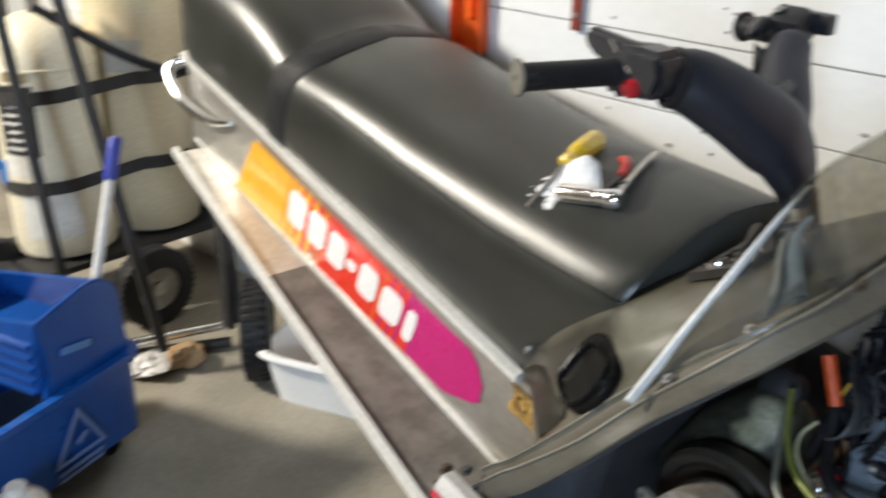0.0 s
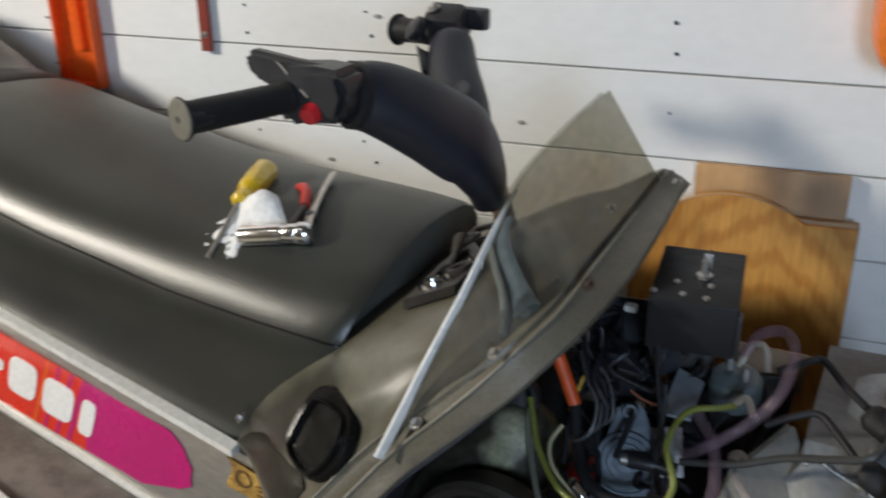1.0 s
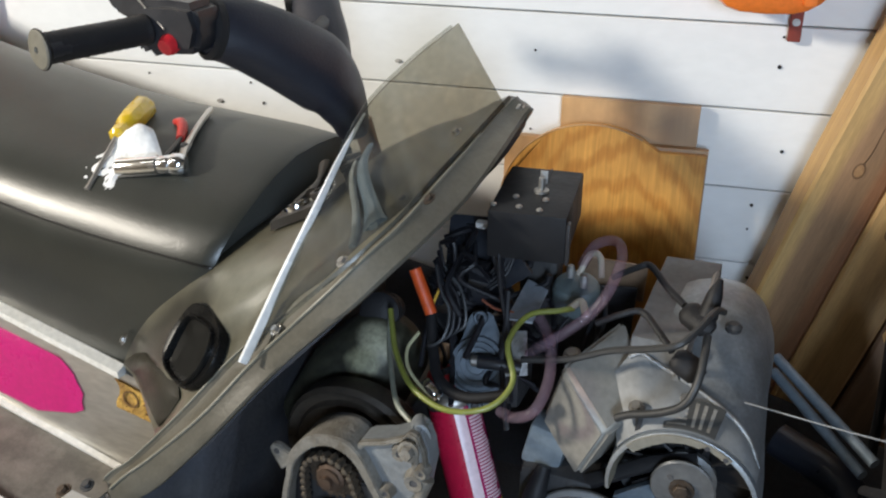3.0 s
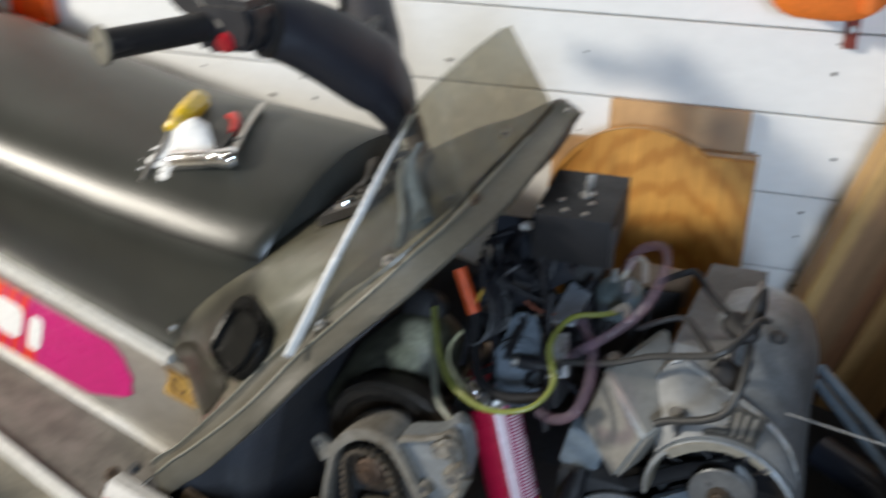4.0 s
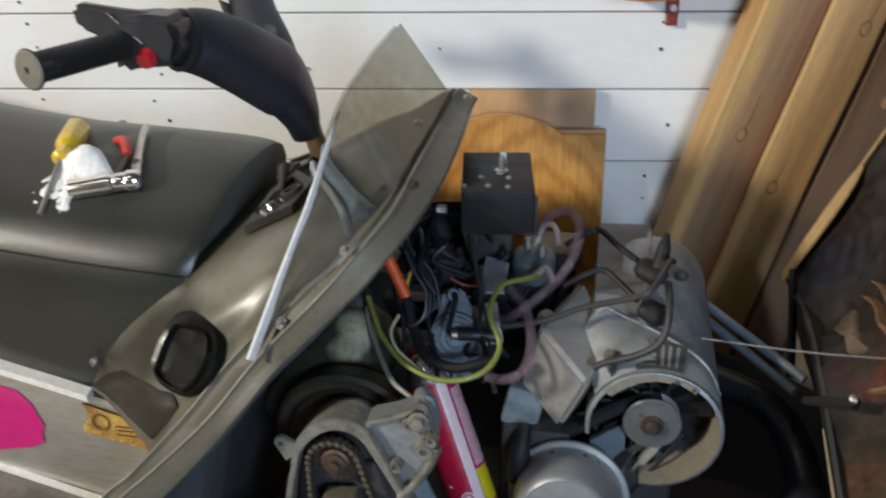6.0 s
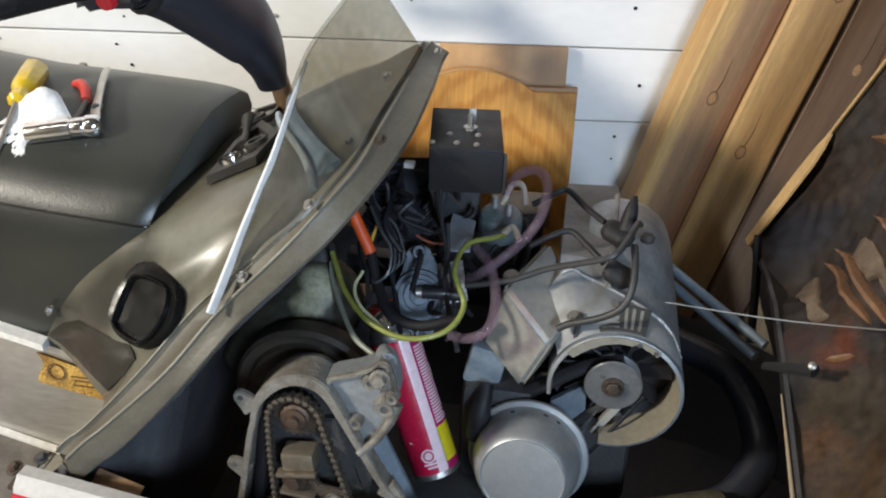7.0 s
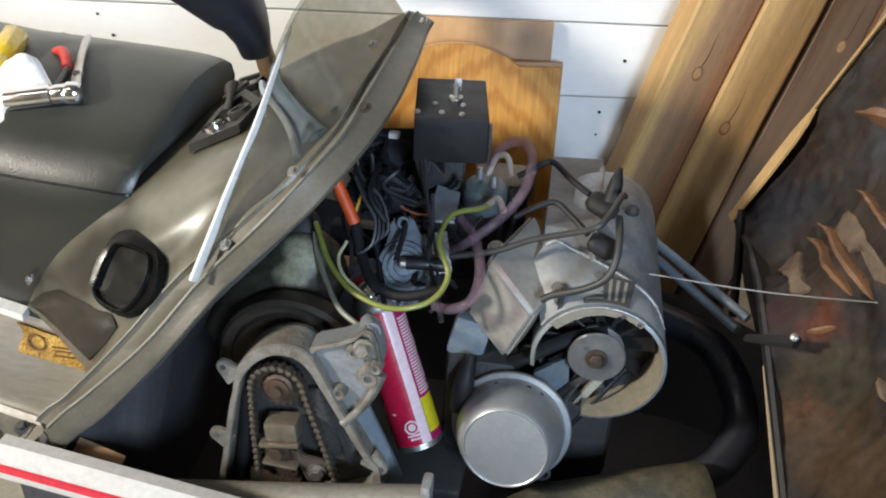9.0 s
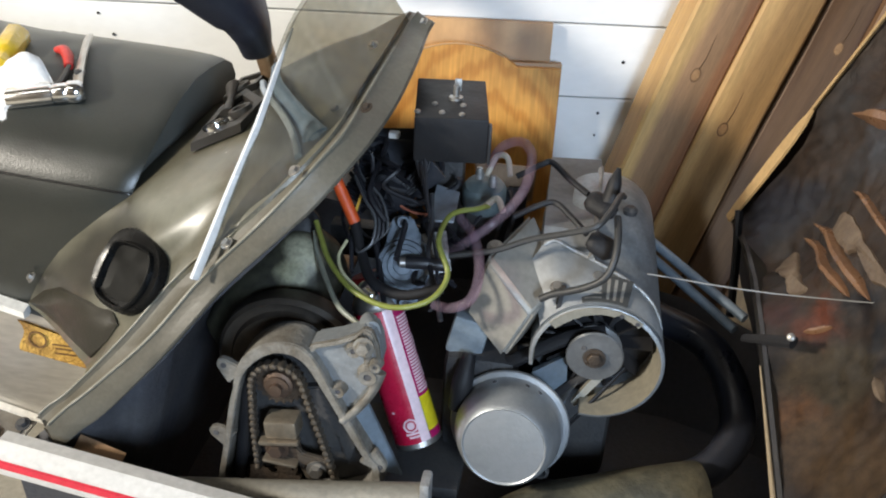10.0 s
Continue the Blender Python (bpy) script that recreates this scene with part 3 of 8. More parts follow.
def band(a, b, w, t, name, material, label="", steps=24):
    """A strip of width w (up) and thickness t (outwards) along a line between two points."""
    rows = []
    for k in range(steps + 1):
        p = Vector(a).lerp(Vector(b), k / steps)
        j = 0.0003 * math.sin(k * 1.7)
        rows.append([p + Vector((0, j, 0)), p + Vector((0, -t + j, 0.003)), p + Vector((0, -t + j, w - 0.003)), p + Vector((0, j, w))])
    return part(name, skin(rows), material, SLED, label)


def build_tunnel():
    bm = bmesh.new()
    rows = []
    for u in lins(-1.17, 0.06, 30):
        y = -0.196 + 0.02 * max(0, -(u + 0.4)) * 0.6
        d = 0.0007 * math.sin(u * 31) + 0.0005 * math.sin(u * 13 + 1)
        rows.append([Vector((u, y + d, zr(u))), Vector((u, y + d, zb(u))), Vector((u, y + 0.016, zb(u))), Vector((u, y + 0.016, zr(u)))])
    part("side_panel", skin(rows, bm=bm), ALU, SLED, "scuffed bare aluminium tunnel side")
    rows = [[Vector((p.x, -p.y, p.z)) for p in r] for r in rows]
    part("side_panel", skin(rows), ALU, SLED)
    part("tunnel_top", skin([[(u, -0.18, zb(u) - 0.012), (u, 0.18, zb(u) - 0.012), (u, 0.18, zb(u) - 0.004), (u, -0.18, zb(u) - 0.004)] for u in (-1.17, 0.06)]), ALU, SLED)
    # bright folded edges
    band((-1.185, -0.18, zb(-1.185) - 0.004), (-0.05, -0.193, zb(-0.05) - 0.004), 0.016, 0.016, "edge_trim", mat("bright_edge_trim", (0.85, 0.84, 0.8), 0.35, 0.3, second=(0.7, 0.68, 0.62), scale=20), "bright folded metal edge")
    band((-1.16, -0.182, zr(-1.16) + 0.002), (0.06, -0.2, zr(0.06) + 0.002), 0.01, 0.008, "edge_trim", MATS["bright_edge_trim"])
    for side in (-1, 1):
        rows = []
        for u in lins(-1.13, -0.07, 24):
            yo = itp(u, [-1.13, -0.085], [-0.246, -0.346])
            rows.append([Vector((u, side * y, zr(u) + z)) for y, z in ((0.185, -0.004), (-yo, -0.004), (-yo, 0), (0.185, 0))])
        part("running_board", skin(rows), mat("worn_board_metal", (0.72, 0.7, 0.66), 0.42, 0.45, second=(0.5, 0.47, 0.42), scale=7, fine=120, bump=0.25, mix=0.9), SLED, "dull worn metal running board")
    a, b = (-1.13, -0.246, zr(-1.13) - 0.006), (-0.07, -0.348, zr(-0.07) - 0.006)
    band(a, b, 0.022, 0.012, "board_rail", MATS["bright_edge_trim"], "bright rolled outer rail")
    rows = []
    for u in lins(-0.655, -0.075, 20):
        yo = itp(u, [-1.13, -0.085], [-0.238, -0.338])
        rows.append([Vector((u, -0.204, zr(u) + 0.001)), Vector((u, yo, zr(u) + 0.001)), Vector((u, yo, zr(u) + 0.004)), Vector((u, -0.204, zr(u) + 0.004))])
    part("grip_mat", skin(rows), mat("grey_grip_mat", (0.21, 0.19, 0.16), 0.8, second=(0.12, 0.108, 0.09), scale=16, fine=400, bump=0.15, mix=0.9, spread=0.1), SLED, "grey-brown non-slip mat with dark wear marks")
    # skis under the nose carry the machine
    for y in (-0.2, 0.2):
        rows = []
        for x, z in ((0.25, 0.03), (0.3, 0.0), (0.9, 0.0), (1.1, 0.02), (1.25, 0.09), (1.3, 0.13)):
            rows.append([Vector((x, y + d, FLOOR + z + t)) for d, t in ((-0.06, 0), (0.06, 0), (0.06, 0.008), (-0.06, 0.008))])
        part("ski", skin(rows), DARKM, SLED, "dark steel ski")
        part("ski_leg", box((0.62, y, 0.13), (0.06, 0.03, 0.2), 0.006), DARKM, SLED)
    part("bumper_tube", tube([(-1.2, -0.1, 0.86), (-1.225, -0.17, 0.85), (-1.235, -0.205, 0.825), (-1.16, -0.212, 0.778), (-1.04, -0.208, 0.76), (-0.955, -0.199, 0.772)], [0.014, 0.016, 0.012, 0.011, 0.011, 0.006], 10, 6), CHROME, SLED, "bent chrome rear grab bar")


# the dash's front beam: inner groove edge, bright crest and lower front edge, from the near foot up to the middle and down again
LIP_IN = [(0.041, -0.35, 0.568), (0.055, -0.343, 0.582), (0.08, -0.333, 0.602), (0.149, -0.313, 0.678), (0.208, -0.283, 0.75), (0.283, -0.276, 0.824), (0.323, -0.26, 0.863),
          (0.355, -0.233, 0.895), (0.374, -0.188, 0.917), (0.382, -0.108, 0.937), (0.393, -0.028, 0.958), (0.4, 0.042, 0.974), (0.404, 0.072, 0.98), (0.385, 0.11, 0.95), (0.33, 0.17, 0.87), (0.2, 0.26, 0.72), (0.06, 0.34, 0.56)]
LIPS = [(0.057, -0.362, 0.563), (0.086, -0.355, 0.593), (0.114, -0.345, 0.617), (0.185, -0.325, 0.687), (0.24, -0.294, 0.755), (0.304, -0.288, 0.824), (0.339, -0.272, 0.862),
        (0.366, -0.245, 0.893), (0.385, -0.2, 0.914), (0.394, -0.12, 0.935), (0.404, -0.04, 0.956), (0.41, 0.03, 0.973), (0.417, 0.062, 0.982), (0.397, 0.11, 0.95), (0.34, 0.17, 0.87), (0.21, 0.26, 0.72), (0.067, 0.34, 0.56)]
LIP_LOW = [(0.072, -0.366, 0.535), (0.098, -0.359, 0.562), (0.133, -0.349, 0.592), (0.21, -0.329, 0.679), (0.271, -0.298, 0.753), (0.329, -0.292, 0.814), (0.363, -0.276, 0.846),
           (0.389, -0.249, 0.875), (0.41, -0.204, 0.898), (0.426, -0.124, 0.919), (0.435, -0.044, 0.946), (0.437, 0.026, 0.965), (0.44, 0.054, 0.972), (0.41, 0.105, 0.93), (0.35, 0.165, 0.85), (0.22, 0.255, 0.7), (0.08, 0.335, 0.54)]


def build_dash():
    inner, crest, low = (smooth_path(c, 6) for c in (LIP_IN, LIPS, LIP_LOW))
    rows = []
    for a, b, c in zip(inner, crest, low):
        w = Vector((0, 0.012, -0.004))
        dip = Vector((0.0015, 0.002, -0.0035))
        rows.append([a + Vector((-0.002, 0, -0.002)), a, a.lerp(b, 0.12) + dip, a.lerp(b, 0.7) + dip, b + Vector((-0.002, 0, 0.0)), b + Vector((0.0, 0, 0.0012)), b + Vector((0.0025, 0, -0.001)),
                     b.lerp(c, 0.5) + Vector((0.0008, -0.0008, 0)), c + Vector((-0.002, 0, 0.002)), c + Vector((-0.001, 0.001, -0.001)), c + w * 0.6, b.lerp(c, 0.4) + w, a + w])
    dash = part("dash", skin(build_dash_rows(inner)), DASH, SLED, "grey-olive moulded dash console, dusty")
    part("edge_lip", skin(rows), LIP, dash, "thick grey moulded front edge")
    part("lip_bead", tube([q + Vector((-0.001, 0, 0.0008)) for q in crest[1:62:2]], 0.0021, 6, 2), mat("worn_bead", (0.17, 0.16, 0.125), 0.45), dash, "worn pale bead")
    part("groove_bead", tube([q + Vector((-0.001, 0, 0.0003)) for q in inner[1:30:2]], 0.0015, 6, 2), MATS["worn_bead"], dash)
    return dash


FOLD = (Vector((0.012, -0.214, 0.683)), Vector((0.124, -0.3, 0.684)))  # ridge of the faceted corner below the pocket


def build_dash_rows(lip):
    rear = smooth_path([(-0.046, -0.2, 0.622), (-0.03, -0.2, 0.652), (-0.005, -0.198, 0.69), (0.03, -0.19, 0.732), (0.07, -0.17, 0.77), (0.1, -0.1, 0.8),
                        (0.115, -0.02, 0.81), (0.115, 0.09, 0.81), (0.1, 0.14, 0.79), (0.07, 0.17, 0.77), (0.0, 0.2, 0.7), (-0.04, 0.21, 0.64)], 8)
    front = lip[14:]
    idx = [(len(front) - 1) * itp(k / (len(rear) - 1), [0, 0.36, 0.64, 1], [0, 0.42, 0.74, 1]) for k in range(len(rear))]
    f0, f1 = FOLD
    run = f1 - f0
    rows = []
    for k, r in enumerate(rear):
        i = int(idx[k])
        f = front[i].lerp(front[min(i + 1, len(front) - 1)], idx[k] - i)
        row = []
        for s in lins(0, 1, 25):
            p = r.lerp(f, s)
            out = Vector((-0.3 if p.y < 0 else 0, -1 if p.y < 0 else 1, 1.1)).normalized()
            p = p + out * (0.01 * math.sin(math.pi * s) - 0.006 * math.exp(-((s - 0.8) / 0.1) ** 2))
            if p.y < 0:  # the facet below the ridge leans in
                d = (p - f0).x * run.z - (p - f0).z * run.x
                d = max(0.0, d / math.hypot(run.x, run.z))
                p = p - out * (0.6 * min(d, 0.05) * math.sin(math.pi * min(1, s * 1.04)) ** 0.5)
            row.append(p)
        back = [q + Vector((0.004, 0.0, -0.006)) for q in row[::-1]]
        rows.append(row + back)
    return rows


build_seat()
build_tunnel()
DASHOB = build_dash()


def seat_z(x, y):
    """Height of the seat's top under a point."""
    u = x - (0.165 * max(0.0, 1 - max(0.0, -0.05 - (x - 0.12)) / 0.3) ** 2)
    row = seat_row(u)
    ys, zs = [p.y for p in row[5:-5]], [p.z for p in row[5:-5]]
    return float(itp(y, ys, zs))


# ---- windshield, its trim and the dash fittings
def build_windshield():
    base = smooth_path([(0.24, -0.296, 0.776), (0.285, -0.272, 0.828), (0.33, -0.25, 0.873), (0.368, -0.18, 0.92), (0.383, -0.09, 0.943), (0.394, -0.01, 0.963), (0.403, 0.045, 0.978)], 6)
    top = smooth_path([(0.241, -0.297, 0.779), (0.268, -0.262, 0.858), (0.294, -0.215, 0.932), (0.303, -0.13, 1.006), (0.318, -0.02, 1.043), (0.326, 0.03, 1.055), (0.332, 0.071, 1.064)], 6)
    rows = []
    for k, (p, q) in enumerate(zip(base, top)):
        f = k / (len(base) - 1)
        row = [p.lerp(q, v) + Vector((0.006 * math.sin(math.pi * max(0, v)), 0.012 * f * math.sin(math.pi * max(0, v)) * -1, -0.004 * math.sin(math.pi * max(0, v)))) for v in lins(-0.1, 1, 11)]
        rows.append(row + [v + Vector((0.0022, 0, 0.001)) for v in row[::-1]])
    ws = part("windshield", skin(rows), sheet_glass("smoked_acrylic", (0.72, 0.705, 0.64), 0.13, 0.055), SLED, "smoke-tinted clear acrylic windshield, scratched")
    part("edge_bead", tube([p + Vector((-0.001, 0, 0.001)) for p in top[10::3]], 0.0028, 8, 3), sheet_glass("clear_edge", (0.85, 0.85, 0.82), 0.1), ws, "clear polished top edge")
    rod = [(0.238, -0.308, 0.764), (0.253, -0.287, 0.807), (0.268, -0.265, 0.851), (0.282, -0.243, 0.892), (0.294, -0.222, 0.929), (0.301, -0.18, 0.97), (0.305, -0.13, 1.004)]
    part("chrome_trim", tube(rod, [0.006, 0.0062, 0.0062, 0.0055, 0.0046, 0.0036, 0.002], 8, 6, 0.5), mat("polished_strip", (0.8, 0.8, 0.79), 0.3, 0.2, second=(0.62, 0.62, 0.6), scale=20, bump=0.05), ws, "loose chrome edge strip")
    return ws


def build_dash_parts():
    # glossy black pocket set into a soft-edged pad
    a = Vector((0.129, -0.2565, 0.7295))
    out = Vector((-0.34, -0.66, 0.66)).normalized()
    x = Vector((0.58, 0.3, 0.6))
    x = (x - out * x.dot(out)).normalized()
    y = out.cross(x)

    def loop(corners, f, d):
        c = Vector((sum(p[0] for p in corners) / len(corners), sum(p[1] for p in corners) / len(corners)))
        pts = smooth_path([(p[0], p[1], 0) for p in corners + corners[:1]], 5)[:-1]
        return [a + x * (c.x + (p.x - c.x) * f) + y * (c.y + (p.y - c.y) * f) + out * (d + 0.13 * max(0, p.x) + 0.09 * max(0, p.y)) for p in pts]
    gloss = mat("shiny_black_rubber", (0.004, 0.004, 0.004), 0.26, second=(0.006, 0.006, 0.006), scale=18, bump=0.04, spec=0.22)
    outline = [(-0.043, 0.018), (-0.018, 0.036), (0.019, 0.042), (0.044, 0.027), (0.058, -0.011), (0.053, -0.042), (0.029, -0.062), (-0.001, -0.063), (-0.026, -0.05), (-0.045, -0.01)]
    pad = part("pocket_pad", skin([loop(outline, 1.0, -0.02), loop(outline, 1.0, 0.005), loop(outline, 0.95, 0.01), loop(outline, 0.8, 0.009), loop(outline, 0.5, 0.002), loop(outline, 0.2, 0.002)]), gloss, DASHOB, "glossy black moulded pad round a pocket")
    rim = [(-0.041, 0.004), (-0.011, 0.022), (0.013, 0.03), (0.026, 0.022), (0.043, -0.007), (0.048, -0.026), (0.037, -0.042), (0.012, -0.053), (-0.014, -0.054), (-0.027, -0.045), (-0.04, -0.014)]
    part("pocket_ring", skin([loop(rim, 1.0, 0.004), loop(rim, 0.98, 0.013), loop(rim, 0.95, 0.0155), loop(rim, 0.91, 0.0155), loop(rim, 0.87, 0.012), loop(rim, 0.85, 0.0075)], caps=False), gloss, pad, "raised black rectangular rim")
    part("pocket_floor", skin([loop(rim, 0.88, 0.006), loop(rim, 0.88, 0.0075), loop(rim, 0.5, 0.0068)]), mat("dull_black_floor", (0.006, 0.006, 0.0055), 0.34, spec=0.14, bump=0.0, second=(0.008, 0.008, 0.007)), pad)
    # darker facets of the moulded corner round the pocket, their shade painted in
    shaded_facet = mat("dirty_shaded_facet", (0.03, 0.027, 0.02), 0.4, spec=0.25, second=(0.02, 0.018, 0.014), scale=18, fine=260, bump=0.1)
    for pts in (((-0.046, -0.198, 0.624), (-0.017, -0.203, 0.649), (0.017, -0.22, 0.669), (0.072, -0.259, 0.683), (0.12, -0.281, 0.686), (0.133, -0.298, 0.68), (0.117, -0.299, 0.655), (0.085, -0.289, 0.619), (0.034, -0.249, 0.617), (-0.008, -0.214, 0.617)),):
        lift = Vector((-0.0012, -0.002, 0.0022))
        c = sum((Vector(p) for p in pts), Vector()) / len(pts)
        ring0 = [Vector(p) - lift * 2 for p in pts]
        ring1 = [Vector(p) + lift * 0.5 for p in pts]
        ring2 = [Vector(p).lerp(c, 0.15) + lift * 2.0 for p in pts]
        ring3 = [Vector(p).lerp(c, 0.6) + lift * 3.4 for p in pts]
        part("corner_facet", skin([ring0, ring1, ring2, ring3]), shaded_facet, DASHOB, "dirty dark grey moulded corner with painted-in shade")
    # screws along the dash
    for i, p in enumerate(((0.271, -0.287, 0.802), (0.343, -0.26, 0.887), (0.38, -0.045, 0.965), (0.427, 0.045, 0.973), (0.36, -0.15, 0.918), (0.402, -0.17, 0.932))):
        bm = hex_bolt(p, (p[0] - 0.4, p[1] - 0.35, p[2] + 0.75), 0.005, 0.005)
        part("screw", bm, STEEL if i != 5 else RUST, DASHOB, "round-headed steel screw" if i == 0 else "")
    part("screw", hex_bolt((-0.03, -0.205, 0.668), (-0.6, -0.6, 1.2), 0.005, 0.006), STEEL, DASHOB)
    # instrument frame: two dark cut-out panels standing over the console
    dark = mat("brown_black_panel", (0.018, 0.016, 0.014), 0.5, second=(0.03, 0.026, 0.022), scale=20)
    def bezel(P, f, h, name, label=""):
        P = [Vector(p) for p in P]
        c = sum(P, Vector()) / len(P)
        Q = [c + (p - c) * f for p in P]
        up = Vector((0, 0, h))
        rows = [[p, p + up, q + up, q] for p, q in zip(P + P[:1], Q + Q[:1])]
        ob = part(name, skin(rows, caps=False), dark, DASHOB, label)
        bm = bmesh.new()
        bm.faces.new([bm.verts.new(q + up * 0.35) for q in Q])
        part("gauge_backing", bm, mat("grey_backing", (0.3, 0.3, 0.28), 0.5, second=(0.12, 0.11, 0.1), scale=40), ob, "grey backing card")
        return ob
    bezel(((0.174, -0.142, 0.84), (0.24, -0.142, 0.874), (0.25, -0.085, 0.885), (0.205, -0.02, 0.872), (0.182, -0.06, 0.857)), 0.7, 0.012, "gauge_frame", "dark cut-out instrument frame")
    bezel(((0.176, -0.03, 0.862), (0.214, -0.006, 0.878), (0.206, 0.075, 0.87), (0.172, 0.05, 0.862)), 0.74, 0.01, "gauge_frame")
    for c, r in (((0.2, -0.118, 0.868), 0.017), ((0.226, -0.1, 0.884), 0.015), ((0.19, 0.0, 0.876), 0.014)):
        part("gauge_ring", lathe([(r * 0.6, 0), (r * 0.66, 0.005), (r, 0.005), (r * 1.05, 0), (r, -0.004), (r * 0.6, -0.004), (r * 0.6, 0)], Matrix.Translation(c) @ Matrix.Rotation(radians(-25), 4, "Y"), 24), CHROME if r > 0.016 else dark, DASHOB, "thin ring bezel")
    part("gauge_stem", tube([(0.19, -0.03, 0.89), (0.196, -0.055, 0.88), (0.2, -0.085, 0.872)], [0.012, 0.006, 0.011], 10, 3, 0.6), dark, DASHOB, "dark key-shaped lever")
    # steering bracket and cable behind the windshield
    gb = mat("blue_grey_paint", (0.2, 0.29, 0.43), 0.35, 0.1, second=(0.12, 0.18, 0.27), scale=14)
    part("steering_bracket", tube([(0.24, 0.0, 0.912), (0.256, -0.05, 0.908), (0.282, -0.096, 0.906), (0.319, -0.15, 0.903), (0.338, -0.18, 0.903), (0.35, -0.198, 0.901)], [0.007, 0.009, 0.01, 0.011, 0.014, 0.016], 12, 6, 0.45), gb, SLED, "blue-grey steering bracket")
    part("bracket_foot", lathe([(0.017, -0.008), (0.018, 0), (0.015, 0.004), (0.007, 0.005), (0.006, 0.008), (0, 0.008)], along((0.35, -0.196, 0.899), (0.25, -0.6, 1.3)), 20), gb, SLED, "round bracket foot")
    part("throttle_cable", tube([(0.225, -0.01, 0.89), (0.24, -0.047, 0.892), (0.276, -0.113, 0.901), (0.305, -0.16, 0.9), (0.326, -0.2, 0.895), (0.338, -0.23, 0.89)], 0.0045, 8, 6), mat("pale_cable_sleeve", (0.36, 0.42, 0.5), 0.4), SLED, "grey cable sleeve")
    part("steering_post", tube([(0.205, 0.045, 0.93), (0.225, 0.05, 0.85), (0.26, 0.05, 0.75)], 0.014, 12, 0), mat("brown_worn_steel", (0.3, 0.2, 0.12), 0.4, 0.7, second=(0.2, 0.13, 0.08)), SLED, "worn brownish steering column")


def build_handlebar():
    hb = part("handlebar", tube([(0.055, -0.325, 1.096), (0.09, -0.2, 1.095), (0.14, -0.14, 1.088), (0.17, -0.05, 1.06), (0.165, 0.03, 1.06), (0.1, 0.115, 1.1), (0.06, 0.138, 1.098), (0.005, 0.152, 1.094)], 0.011, 10, 6), BLACKP, SLED, "black snowmobile handlebar")
    for a, b in (((0.086, -0.212, 1.095), (0.047, -0.327, 1.096)), ((0.062, 0.137, 1.098), (0.004, 0.153, 1.094))):
        m = along(a, b)
        L = (Vector(b) - Vector(a)).length
        prof = [(0.011, 0), (0.017, 0.001), (0.017, 0.004)]
        for k in range(12):
            prof += [(0.0158, 0.006 + (L - 0.012) * k / 12), (0.0163, 0.006 + (L - 0.012) * (k + 0.5) / 12)]
        prof += [(0.016, L - 0.005), (0.02, L - 0.003), (0.0215, L - 0.001), (0.021, L + 0.0005), (0, L + 0.002)]
        g = part("grip", lathe(prof, m, 24), RUBBER, hb, "ribbed black rubber grip with flange")
        part("end_cap", lathe([(0.0205, L + 0.0006), (0.019, L + 0.0022), (0.004, L + 0.0035), (0.003, L + 0.001), (0, L + 0.001)], m, 24), mat("grey_olive_cap", (0.16, 0.15, 0.12), 0.5), g)
    # switch housing, brake lever, red stop button
    sw = part("switch_housing", plate([(0.075, 1.124), (0.116, 1.128), (0.148, 1.126), (0.156, 1.1), (0.146, 1.072), (0.1, 1.068), (0.08, 1.062), (0.067, 1.074)], 0.05, m=Matrix.Translation((0, -0.213, 0)), bevel=0.008), BLACKP, hb, "black plastic switch housing")
    part("brake_lever", plate([(0.022, 1.12), (0.024, 1.132), (0.034, 1.136), (0.085, 1.13), (0.12, 1.128), (0.12, 1.1), (0.06, 1.096), (0.03, 1.108)], 0.018, m=Matrix.Translation((0, -0.2, 0)), bevel=0.005), BLACKP, hb, "broad black brake lever")
    for a, b in (((0.06, -0.216, 1.104), (0.088, -0.217, 1.083)), ((0.068, -0.203, 1.128), (0.112, -0.215, 1.098))):
        part("bright_edge", tube([a, b], 0.001, 6, 0), STEEL, sw)
    part("stop_button", lathe([(0.011, 0), (0.0115, 0.01), (0.009, 0.016), (0, 0.018)], along((0.115, -0.205, 1.084), (0.11, -0.26, 1.066)), 16), mat("red_plastic", (0.6, 0.02, 0.03), 0.35), sw, "red push button")
    part("clamp_screw", lathe([(0.006, 0), (0.006, 0.004), (0, 0.005)], along((0.11, -0.185, 1.118), (0.09, -0.3, 1.2)), 12), STEEL, sw)
    # padded cover: near arm and neck in one bent body, far arm
    pts = [(0.126, -0.158, 1.09), (0.145, -0.13, 1.08), (0.166, -0.095, 1.058), (0.184, -0.06, 1.032), (0.2, -0.028, 1.005), (0.208, -0.002, 0.965), (0.211, 0.012, 0.925)]
    path = smooth_path(pts, 5)
    hh = itp(lins(0, 1, len(path)), [0, 0.05, 0.25, 0.45, 0.62, 0.8, 0.96, 1], [0.028, 0.036, 0.042, 0.048, 0.052, 0.043, 0.027, 0.02])
    ww = itp(lins(0, 1, len(path)), [0, 0.3, 0.6, 1], [0.03, 0.036, 0.036, 0.02])
    rows = []
    for i, q in enumerate(path):
        d = (path[min(i + 1, len(path) - 1)] - path[max(i - 1, 0)]).normalized()
        dep = Vector((0.94, 0.3, 0.1))
        dep = (dep - d * dep.dot(d)).normalized()
        hi = d.cross(dep)
        rows.append([q + hh[i] * math.copysign(abs(math.sin(a)) ** 0.8, math.sin(a)) * hi + ww[i] * math.copysign(abs(math.cos(a)) ** 0.8, math.cos(a)) * dep for a in (2 * math.pi * k / 24 for k in range(24))])
    navy = mat("blue_black_vinyl", (0.012, 0.014, 0.024), 0.5, second=(0.02, 0.022, 0.03), scale=12, fine=350, bump=0.12)
